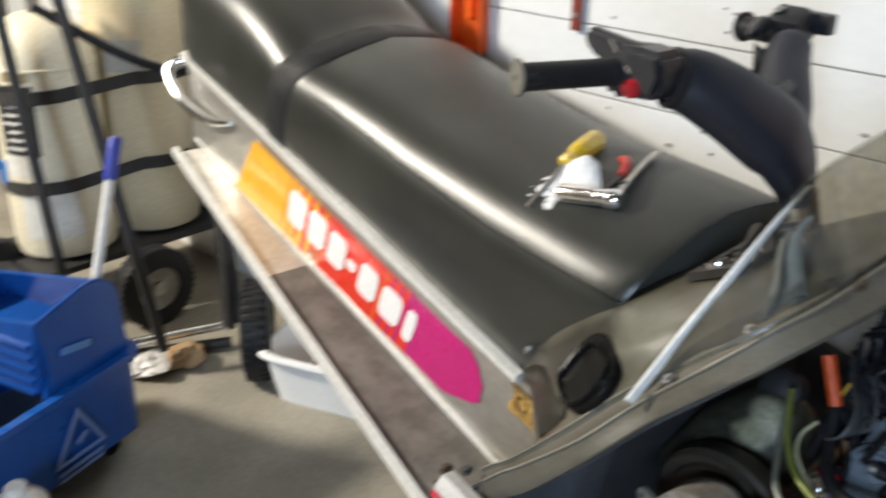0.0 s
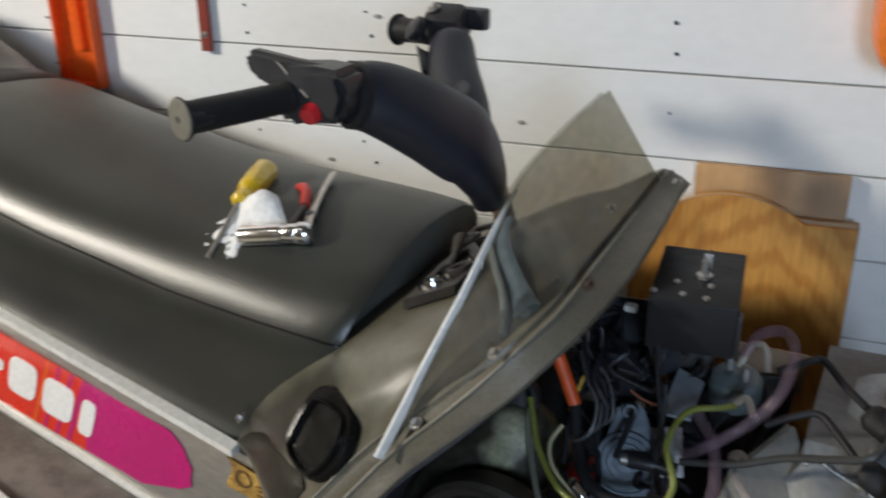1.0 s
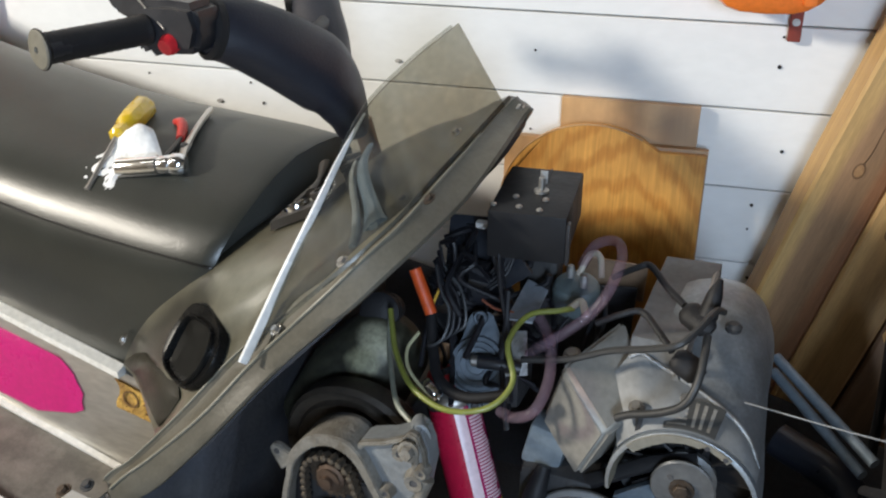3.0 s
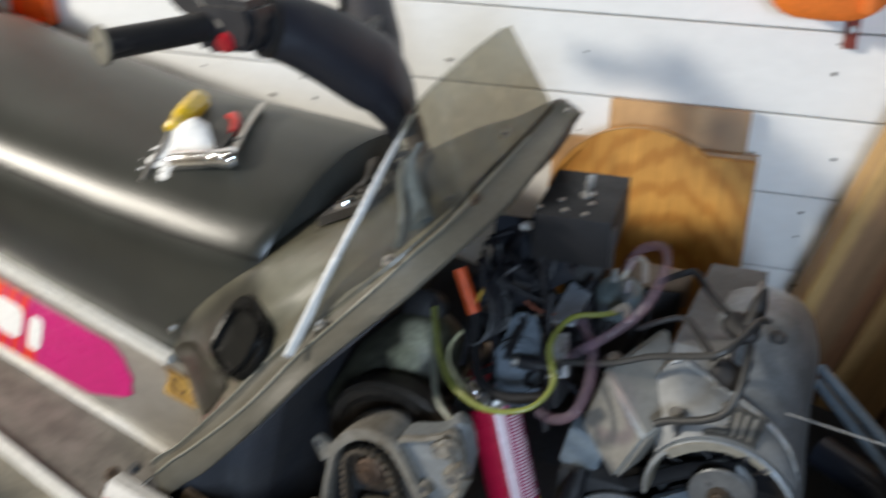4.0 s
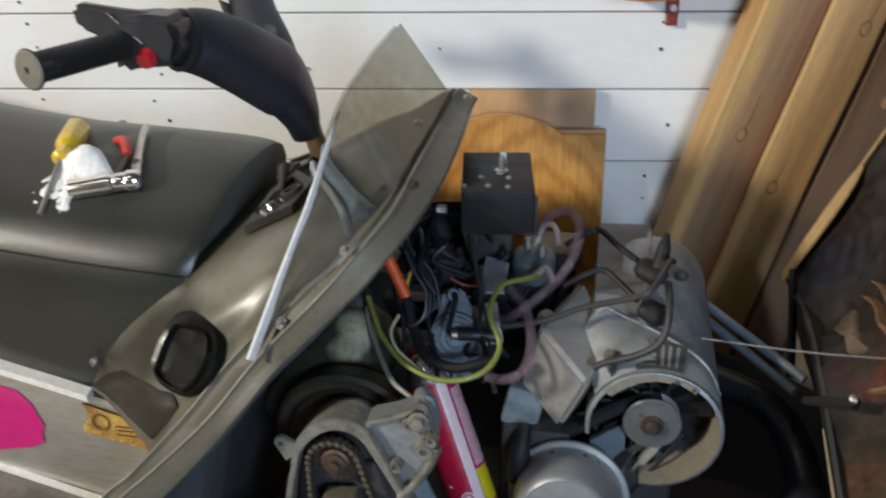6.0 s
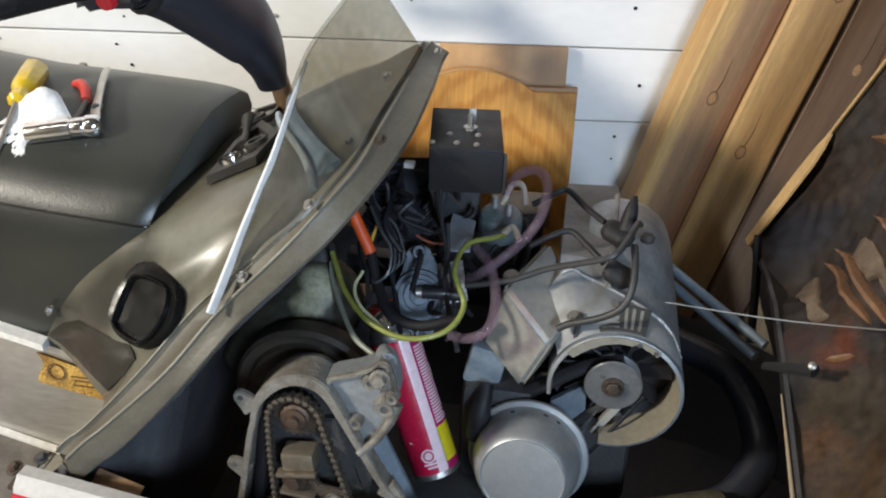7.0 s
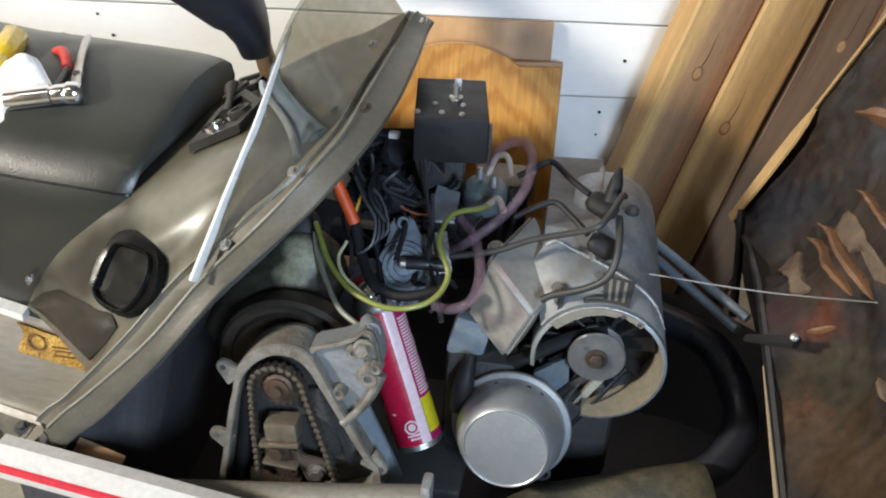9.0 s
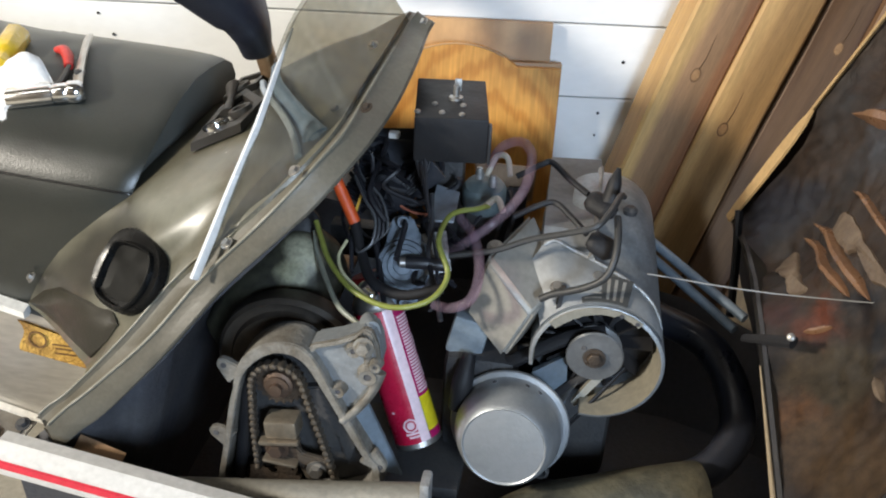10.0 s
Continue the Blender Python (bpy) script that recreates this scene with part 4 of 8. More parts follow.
    cov = part("bar_pad", skin(rows), navy, hb, "padded blue-black handlebar cover")
    part("collar", lathe([(0.03, -0.004), (0.036, 0), (0.036, 0.008), (0.03, 0.012), (0.03, -0.004)], along((0.128, -0.162, 1.09), (0.15, -0.12, 1.08)), 20), RUBBER, hb, "worn rubber collar")
    pts = [(0.18, -0.01, 1.0), (0.157, 0.03, 1.03), (0.13, 0.068, 1.062), (0.112, 0.1, 1.09), (0.108, 0.11, 1.1)]
    olive = mat("faded_olive_vinyl", (0.075, 0.07, 0.055), 0.45, second=(0.045, 0.042, 0.035), scale=14)
    part("bar_pad", tube(pts, [0.045, 0.042, 0.037, 0.032, 0.024], 16, 5, 0.85), navy, hb)
    rows = []
    for s in lins(0, 1, 7):
        c = Vector((0.122, 0.042, 1.038)).lerp(Vector((0.08, 0.09, 1.088)), s)
        w = 0.03 - 0.008 * s
        rows.append([c + Vector((-0.004 - 0.006 * (1 - abs(k) ** 2), 0.8 * w * k, -0.45 * w * k)) for k in lins(-1, 1, 7)])
    part("pad_panel", skin(rows, closed=False), olive, hb, "faded olive raised pad panel")
    # far controls
    part("throttle_block", box((0, 0, 0), (0.05, 0.035, 0.045), 0.006, Matrix.Translation((0.092, 0.13, 1.112)) @ Matrix.Rotation(radians(35), 4, "X")), BLACKP, hb, "black throttle block")
    part("throttle_lever", box((0.118, 0.15, 1.118), (0.045, 0.02, 0.028), 0.005), BLACKP, hb)
    part("control_knob", lathe([(0.014, 0), (0.017, 0.004), (0.017, 0.012), (0.01, 0.016), (0, 0.016)], along((0.068, 0.1, 1.105), (0.015, 0.06, 1.15)), 16), BLACKP, hb)
    part("control_screw", hex_bolt((0.078, 0.118, 1.132), (0.01, 0.06, 1.3), 0.006, 0.006), STEEL, hb)


def decal_point(u, t, lift):
    top = 0.755 - 0.2385 * (u + 0.81)
    low = 0.633 - 0.2025 * (u + 0.936)
    return Vector((u, -0.1975 - 0.02 * 0 - lift, low + t * (top - low)))


def decal_patch(name, u0, u1, t0, t1, lean, lift, material, parent, tip=0.0, ragged=0.0, label=""):
    """A thin sticker: a leaning quad on the side panel, with an optional blunt tip."""
    rnd = random.Random(int(u0 * 1000))
    rows = []
    for k in lins(0, 1, 9):
        t = t0 + (t1 - t0) * k
        ua, ub = u0 + lean * (t - 0.5), u1 + lean * (t - 0.5) * (0.4 if tip else 1) + tip * (1 - abs(2 * t - 1.05) ** 2.2) - (0.055 * max(0, 0.36 - t) / 0.36 if tip else 0) + rnd.uniform(-ragged, ragged)
        row = [decal_point(ua + (ub - ua) * s, t, lift) for s in lins(0, 1, 5)]
        rows.append(row + [p + Vector((0, 0.0008, 0)) for p in row[::-1]])
    return part(name, skin(rows), material, parent, label)


def build_decal():
    glossy = dict(rough=0.3, coat=0.4, scale=14, bump=0.05)
    yel = mat("decal_yellow", (0.86, 0.42, 0.01), second=(0.85, 0.33, 0.008), **glossy)
    ora = mat("decal_orange", (0.83, 0.19, 0.01), second=(0.78, 0.15, 0.01), **glossy)
    red = mat("decal_red", (0.72, 0.035, 0.015), second=(0.62, 0.025, 0.012), **glossy)
    mag = mat("decal_magenta", (0.52, 0.012, 0.16), second=(0.45, 0.01, 0.13), **glossy)
    wht = mat("decal_white", (0.85, 0.84, 0.82), second=(0.75, 0.74, 0.72), **glossy)
    d = decal_patch("side_decal", -0.9, -0.62, 0, 1, 0.1, 0.0006, yel, SLED, ragged=0.004, label="striped yellow, orange, red and magenta side sticker")
    decal_patch("colour_field", -0.62, -0.33, 0.0, 1, 0.02, 0.0006, red, d)
    decal_patch("colour_field", -0.33, -0.175, 0.0, 1, 0.02, 0.0006, mag, d, tip=0.04, ragged=0.005)
    for i, (u, w) in enumerate(((-0.735, 0.004), (-0.715, 0.007), (-0.69, 0.01), (-0.662, 0.014), (-0.632, 0.016))):
        decal_patch("stripe", u, u + w, 0.0 if i % 2 else 0.12, 1, 0.06, 0.0012, ora if i < 2 else red, d)
    for i, (u, w) in enumerate(((-0.62, 0.008), (-0.6, 0.005), (-0.415, 0.003), (-0.395, 0.005), (-0.372, 0.006), (-0.35, 0.008))):
        decal_patch("stripe", u, u + w, 0, 1, 0.06, 0.0012, ora if i < 3 else mag, d)
    # the maker's mark as plain white blocks
    for u0, u1, t0, t1 in ((-0.722, -0.662, 0.3, 0.86), (-0.65, -0.592, 0.3, 0.84), (-0.58, -0.525, 0.28, 0.82), (-0.518, -0.49, 0.46, 0.62), (-0.478, -0.424, 0.26, 0.8),
                           (-0.41, -0.352, 0.24, 0.78), (-0.338, -0.312, 0.22, 0.76)):
        rows = []
        for lift in (0.0006, 0.0018):
            row = []
            for k in range(28):
                a = 2 * math.pi * k / 28
                c, s = math.cos(a), math.sin(a)
                t = (t0 + t1) / 2 + (t1 - t0) / 2 * math.copysign(abs(s) ** 0.45, s)
                row.append(decal_point((u0 + u1) / 2 + 0.048 * (t - 0.5) + (u1 - u0) / 2 * math.copysign(abs(c) ** 0.45, c), t, lift))
            rows.append(row)
        part("white_shape", skin(rows), wht, d)
    # old stained label
    rows = []
    for t in lins(0, 1, 7):
        row = [Vector((u, -0.1985 + 0.0006 * math.sin(19 * u + 9 * t), (0.594 - 0.31 * max(0, u + 0.06) - 0.0008 * math.sin(60 * u)) * (1 - t) + (0.54 - 0.17 * (u + 0.06)) * t)) for u in lins(-0.068 + 0.006 * math.sin(5 * t), 0.03 - 0.01 * t * t, 11)]
        rows.append(row + [p + Vector((0, 0.001, 0)) for p in row[::-1]])
    lab = part("warning_label", skin(rows), FOAM, SLED, "yellowed, brown-stained old sticker")
    c = Vector((-0.043, -0.2, 0.566))
    bm = lathe([(0.011, 0), (0.011, 0.0008), (0.0135, 0.0008), (0.0135, 0), (0.011, 0)], Matrix.Translation(c) @ Matrix.Rotation(radians(90), 4, "X"), 20)
    part("round_emblem", bm, mat("brown_ink", (0.12, 0.06, 0.02), 0.7), lab)
    for dz, du in ((0.006, 0.0), (0.0, 0.004), (-0.008, 0.002)):
        part("print_bar", box((-0.008 + du, -0.2, 0.555 + dz), (0.03, 0.0008, 0.002)), MATS["brown_ink"], lab)


def build_belly():
    # tub
    bm = bmesh.new()
    rows = []
    us = lins(0.03, 1.12, 14)
    for u in us:
        w = itp(u, [0.03, 0.5, 0.9, 1.12], [0.4, 0.4, 0.37, 0.24])
        zt = 0.545 - 0.16 * (u - 0.03)
        prof = [(-w, zt), (-w + 0.008, zt - 0.01), (-w + 0.03, 0.3), (-w + 0.09, 0.2), (0, 0.19), (w - 0.09, 0.2), (w - 0.03, 0.3), (w - 0.008, zt - 0.01), (w, zt)]
        inner = [(y * 0.97, z + 0.008) for y, z in prof[::-1]]
        rows.append([Vector((u, y, z)) for y, z in prof + inner])
    part("belly_pan", skin(rows, bm=bm), BAY, SLED, "dark moulded belly pan, open on top")
    part("nose_wall", box((1.1, 0, 0.28), (0.02, 0.46, 0.2), 0.004), BAY, SLED)
    # firewall under the dash
    rows = []
    for p in smooth_path(LIPS, 3):
        k = max(-0.36, min(0.36, p.y))
        rows.append([p + Vector((0.012, 0, -0.03)), Vector((p.x * 0.55, k, p.z * 0.6 + 0.18)), Vector((0.07, k, 0.2)),
                     Vector((0.06, k, 0.2)), Vector((p.x * 0.55 - 0.01, k, p.z * 0.6 + 0.185)), p + Vector((0.002, 0, -0.03))])
    part("firewall", skin(rows), BAY, SLED, "dark firewall under the dash")
    # white side trim with red line
    rows = []
    line = []
    for u in lins(0.022, 1.0, 30):
        w = itp(u, [0.03, 0.5, 0.9, 1.12], [0.4, 0.4, 0.37, 0.24])
        z = 0.547 - 0.165 * (u - 0.03)
        rows.append([Vector((u, -w + 0.018, z + 0.022)), Vector((u, -w, z + 0.024)), Vector((u, -w - 0.012, z + 0.014)), Vector((u, -w - 0.017, z - 0.002)), Vector((u, -w - 0.014, z - 0.016)), Vector((u, -w + 0.006, z - 0.016))])
        line.append((u, -w, z))
    tr = part("side_trim", skin(rows), mat("scuffed_white_moulding", (0.52, 0.5, 0.47), 0.45, second=(0.46, 0.44, 0.41), scale=14, bump=0.06), SLED, "white side moulding with a red line")
    rows = [[Vector((u, y - 0.0158 + 0.001, z + 0.0075)), Vector((u, y - 0.0185, z + 0.0065)), Vector((u, y - 0.0192, z - 0.001)), Vector((u, y - 0.016, z - 0.001))] for u, y, z in line]
    part("red_line", skin(rows), mat("red_vinyl_tape", (0.55, 0.03, 0.05), 0.4), tr, "thin red pinstripe")
    # broken edge bits at the rear end of the trim
    part("torn_bracket", box((0.0, -0.395, 0.552), (0.06, 0.02, 0.006), 0.001, Matrix.Rotation(radians(4), 4, "Y")), RUST, SLED, "torn rusty bracket")
    part("rivet", hex_bolt((0.035, -0.37, 0.572), (0.02, -0.5, 0.9), 0.006, 0.007), DARKM, SLED)
    part("rivet", hex_bolt((0.005, -0.38, 0.56), (-0.1, -0.5, 0.9), 0.007, 0.008), RUST, SLED)
    part("card_flap", box((0, 0, 0), (0.06, 0.004, 0.034), 0.001, Matrix.Translation((0.11, -0.35, 0.518)) @ Matrix.Rotation(radians(20), 4, "Y") @ Matrix.Rotation(radians(-50), 4, "X")), mat("brown_card", (0.36, 0.22, 0.12), 0.8, scale=20), SLED, "brown card flap")
    part("cross_tube", tube([(0.2, -0.335, 0.462), (0.35, -0.33, 0.48), (0.51, -0.325, 0.502)], 0.021, 16, 4), mat("dusty_grey_tube", (0.22, 0.21, 0.18), 0.6, 0.3, second=(0.12, 0.11, 0.095), scale=10, bump=0.3), SLED, "dusty grey frame tube")
    part("tube_stop", box((0.512, -0.325, 0.515), (0.012, 0.03, 0.045), 0.004), CAST, SLED)


def build_hood():
    def at(y, s, d):
        z0 = itp(y, [-0.42, -0.32, -0.2, -0.05, 0.05, 0.15, 0.27], [0.548, 0.573, 0.605, 0.644, 0.66, 0.655, 0.635])
        return Vector((0.905 + 0.41 * s + 0.91 * d, y, z0 + 0.91 * s - 0.41 * d))
    def depth(y, s):
        e = min((y + 0.42), (0.27 - y))
        d = 0.06 * (1 - math.exp(-e / 0.05)) * (0.2 + 0.8 * (1 - math.exp(-s / 0.06))) * (1 - 0.4 * s)
        d += 0.006 * math.sin(y * 22) * (1 - math.exp(-e / 0.06))
        d += 0.02 * math.exp(-((y - 0.09) / 0.05) ** 2 - ((s - 0.03) / 0.06) ** 2)
        return d + 0.007 * noise.noise(Vector((y * 14, s * 14, 4))) + 0.003 * noise.noise(Vector((y * 50, s * 50, 9)))
    rows = []
    for j, s in enumerate([0] + list(lins(0, 0.62, 90))):
        row = [at(y, s, depth(y, s) if j else 0.0) for y in lins(-0.42, 0.27, 90)]
        rows.append(row + [p + Vector((0.012, 0, -0.004)) for p in row[::-1]])
    # Blue-black patches put the recess's shade into colour; brown and copper are stains.
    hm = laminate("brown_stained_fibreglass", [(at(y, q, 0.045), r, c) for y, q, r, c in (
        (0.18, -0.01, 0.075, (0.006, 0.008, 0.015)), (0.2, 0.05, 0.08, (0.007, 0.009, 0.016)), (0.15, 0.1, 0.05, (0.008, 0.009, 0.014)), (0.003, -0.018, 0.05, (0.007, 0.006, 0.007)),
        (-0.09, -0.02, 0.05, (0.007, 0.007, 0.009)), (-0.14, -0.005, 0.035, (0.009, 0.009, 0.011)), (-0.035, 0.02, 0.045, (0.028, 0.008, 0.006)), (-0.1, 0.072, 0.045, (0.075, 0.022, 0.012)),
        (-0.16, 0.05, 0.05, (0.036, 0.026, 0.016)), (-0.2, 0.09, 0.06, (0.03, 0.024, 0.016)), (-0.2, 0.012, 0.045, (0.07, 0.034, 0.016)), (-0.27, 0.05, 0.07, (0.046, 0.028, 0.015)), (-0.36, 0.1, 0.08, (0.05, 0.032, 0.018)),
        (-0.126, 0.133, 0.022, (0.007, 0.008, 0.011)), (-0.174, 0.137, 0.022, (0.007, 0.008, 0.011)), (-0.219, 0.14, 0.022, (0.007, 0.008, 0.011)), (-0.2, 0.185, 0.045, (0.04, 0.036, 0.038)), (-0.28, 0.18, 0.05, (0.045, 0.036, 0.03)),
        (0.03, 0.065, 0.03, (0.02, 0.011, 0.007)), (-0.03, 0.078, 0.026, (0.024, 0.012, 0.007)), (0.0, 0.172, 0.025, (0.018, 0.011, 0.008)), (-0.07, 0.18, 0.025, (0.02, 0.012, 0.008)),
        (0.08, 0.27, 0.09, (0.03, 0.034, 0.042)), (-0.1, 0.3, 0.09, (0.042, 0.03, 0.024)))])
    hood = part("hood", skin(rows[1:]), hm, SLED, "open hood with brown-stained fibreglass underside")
    part("hood_return", skin([rows[0], [p.lerp(q, 0.5) for p, q in zip(rows[0], rows[1])], [p.lerp(q, 0.98) for p, q in zip(rows[0], rows[1])]]), mat("olive_black_paint", (0.05, 0.046, 0.038), 0.42, second=(0.025, 0.024, 0.026), scale=10), hood, "dark olive hood return edge")
    raw = mat("tan_raw_edge", (0.5, 0.34, 0.16), 0.6)
    edge = [at(0.262, s, -0.002) for s in (0.62, 0.4, 0.25, 0.205)]
    part("hood_rim", tube(edge, 0.005, 8, 4, 0.6), raw, hood, "tan raw hood edge")
    rows = []
    for s, w in ((0.212, 0.001), (0.19, 0.013), (0.16, 0.02), (0.12, 0.021), (0.08, 0.02), (0.04, 0.018), (0.0, 0.014)):
        c = at(0.258, s, -0.004)
        rows.append([c + Vector((-0.002, w * 0.6, 0)), c + Vector((0.0, -w, 0.0)), c + Vector((0.004, -w, 0)), c + Vector((0.004, w * 0.6, 0))])
    part("split_edge", skin(rows), raw, hood, "split tan laminate edge")
    part("hood_rim", tube([at(y, 0.0, 0.0) for y in (-0.42, -0.36, -0.3, -0.2, -0.13)], [0.0035, 0.0035, 0.003, 0.002, 0.001], 8, 4), mat("pale_rim", (0.34, 0.27, 0.18), 0.5), hood, "pale worn hood edge")
    rows = [[at(y, 0.0, 0.0) + Vector((0.004, 0, 0.002)), at(y, 0.0, 0.0) + Vector((0.05, 0, -0.14)), Vector((1.06, y * 0.8, 0.24)), Vector((1.07, y * 0.8, 0.24)), at(y, 0.0, 0.0) + Vector((0.06, 0, -0.13)), at(y, 0.0, 0.0) + Vector((0.01, 0, 0.002))] for y in lins(-0.42, 0.3, 9)]
    part("nose_skirt", skin(rows), BAY, SLED, "dark nose panel below the hood hinge")
    tan = mat("tan_laminate", (0.17, 0.13, 0.094), 0.5, second=(0.06, 0.038, 0.025), scale=26, bump=0.25, mix=0.9, spread=0.2)
    copper = mat("copper_brown_laminate", (0.2, 0.108, 0.06), 0.3, second=(0.1, 0.05, 0.028), scale=18, bump=0.15, coat=0.4)
    def sheet(name, outline, material, label=""):
        """A thin torn sheet stuck on the laminate, with a wavering edge."""
        ring = smooth_path([Vector((y, q, 0)) for y, q in outline + outline[:1]], 3)[:-1]
        ring = [p + 0.0035 * Vector((noise.noise(p * 90), noise.noise(p * 90 + Vector((5, 0, 0))), 0)) for p in ring]
        mid = sum(ring, Vector()) / len(ring)
        bm = bmesh.new()
        loops = []
        for f, lift in ((1.0, -0.001), (0.94, 0.004), (0.66, 0.006), (0.33, 0.006)):
            loops.append([bm.verts.new(at(p.x, max(0.002, p.y), depth(p.x, max(0.002, p.y)) - lift)) for p in (mid.lerp(r, f) for r in ring)])
        c = bm.verts.new(at(mid.x, mid.y, depth(mid.x, mid.y) - 0.006))
        n = len(ring)
        for a, b in zip(loops, loops[1:]):
            for k in range(n):
                bm.faces.new((a[k], a[(k + 1) % n], b[(k + 1) % n], b[k]))
        for k in range(n):
            bm.faces.new((loops[-1][k], loops[-1][(k + 1) % n], c))
        part(name, bm, material, hood, label)
    sheet("laminate_patch", [(0.075, 0.012), (0.098, 0.03), (0.09, 0.046), (0.041, 0.046), (-0.005, 0.054), (-0.038, 0.065), (-0.033, 0.048), (-0.016, 0.034), (0.02, 0.032), (0.047, 0.019)], tan, "pale torn laminate")
    sheet("laminate_patch", [(0.05, 0.11), (0.06, 0.136), (0.026, 0.15), (-0.046, 0.163), (-0.11, 0.178), (-0.135, 0.179), (-0.115, 0.158), (-0.085, 0.16), (-0.05, 0.148), (-0.04, 0.135), (-0.02, 0.126)], tan, "pale torn laminate")

    def ridge(line, r, material, label=""):
        mid = smooth_path([Vector((y, q, 0)) for y, q in line], 8)
        rows = []
        for k, p in enumerate(mid):
            v = k / (len(mid) - 1)
            d = (mid[min(k + 1, len(mid) - 1)] - mid[max(k - 1, 0)]).normalized()
            w = r * min(1, 3.5 * v + 0.08, 3.5 * (1 - v) + 0.08) * (1 + 0.15 * noise.noise(p * 60))
            rows.append([at(p.x - d.y * o, p.y + d.x * o, depth(p.x, p.y) - h) for o, h in ((-w, -0.004), (-w * 0.75, 0.004), (-w * 0.35, 0.004 + w * 0.7), (w * 0.35, 0.004 + w * 0.7), (w * 0.75, 0.004), (w, -0.004))])
        part("stiffening_rib", skin(rows), material, hood, label)
    ridge([(0.1, 0.066), (0.069, 0.075), (-0.015, 0.093), (-0.077, 0.113), (-0.1, 0.12)], 0.0075, copper, "moulded copper-brown stiffening rib")
    ridge([(0.1, 0.092), (0.058, 0.102), (-0.027, 0.119), (-0.1, 0.139), (-0.13, 0.147)], 0.0085, copper)
    ridge([(0.08, 0.164), (0.03, 0.176), (-0.031, 0.189), (-0.12, 0.21)], 0.006, copper)
    ridge([(0.2, 0.24), (0.1, 0.27), (0.0, 0.3)], 0.016, copper)
    ridge([(-0.104, 0.052), (-0.12, 0.087)], 0.004, copper)
    ridge([(-0.228, 0.129), (-0.268, 0.135)], 0.007, tan)
    arm = part("latch_arm", tube([(0.885, -0.095, 0.64), (0.905, -0.127, 0.662), (0.928, -0.161, 0.684)], [0.006, 0.008, 0.009], 8, 3, 0.6), RUBBER, hood, "black latch arm")
    part("latch_screw", lathe([(0.005, 0), (0.005, 0.003), (0.003, 0.0045), (0, 0.0045)], along((0.922, -0.166, 0.694), (0.8, -0.5, 1.0)), 12), STEEL, arm, "bright-headed screw")
    part("hood_cord", tube([(0.75, -0.099, 0.72), (0.9, -0.115, 0.722), (1.1, -0.155, 0.752)], 0.0009, 6, 4), mat("grey_cord", (0.25, 0.25, 0.25), 0.6), SLED, "thin grey restraint cord")


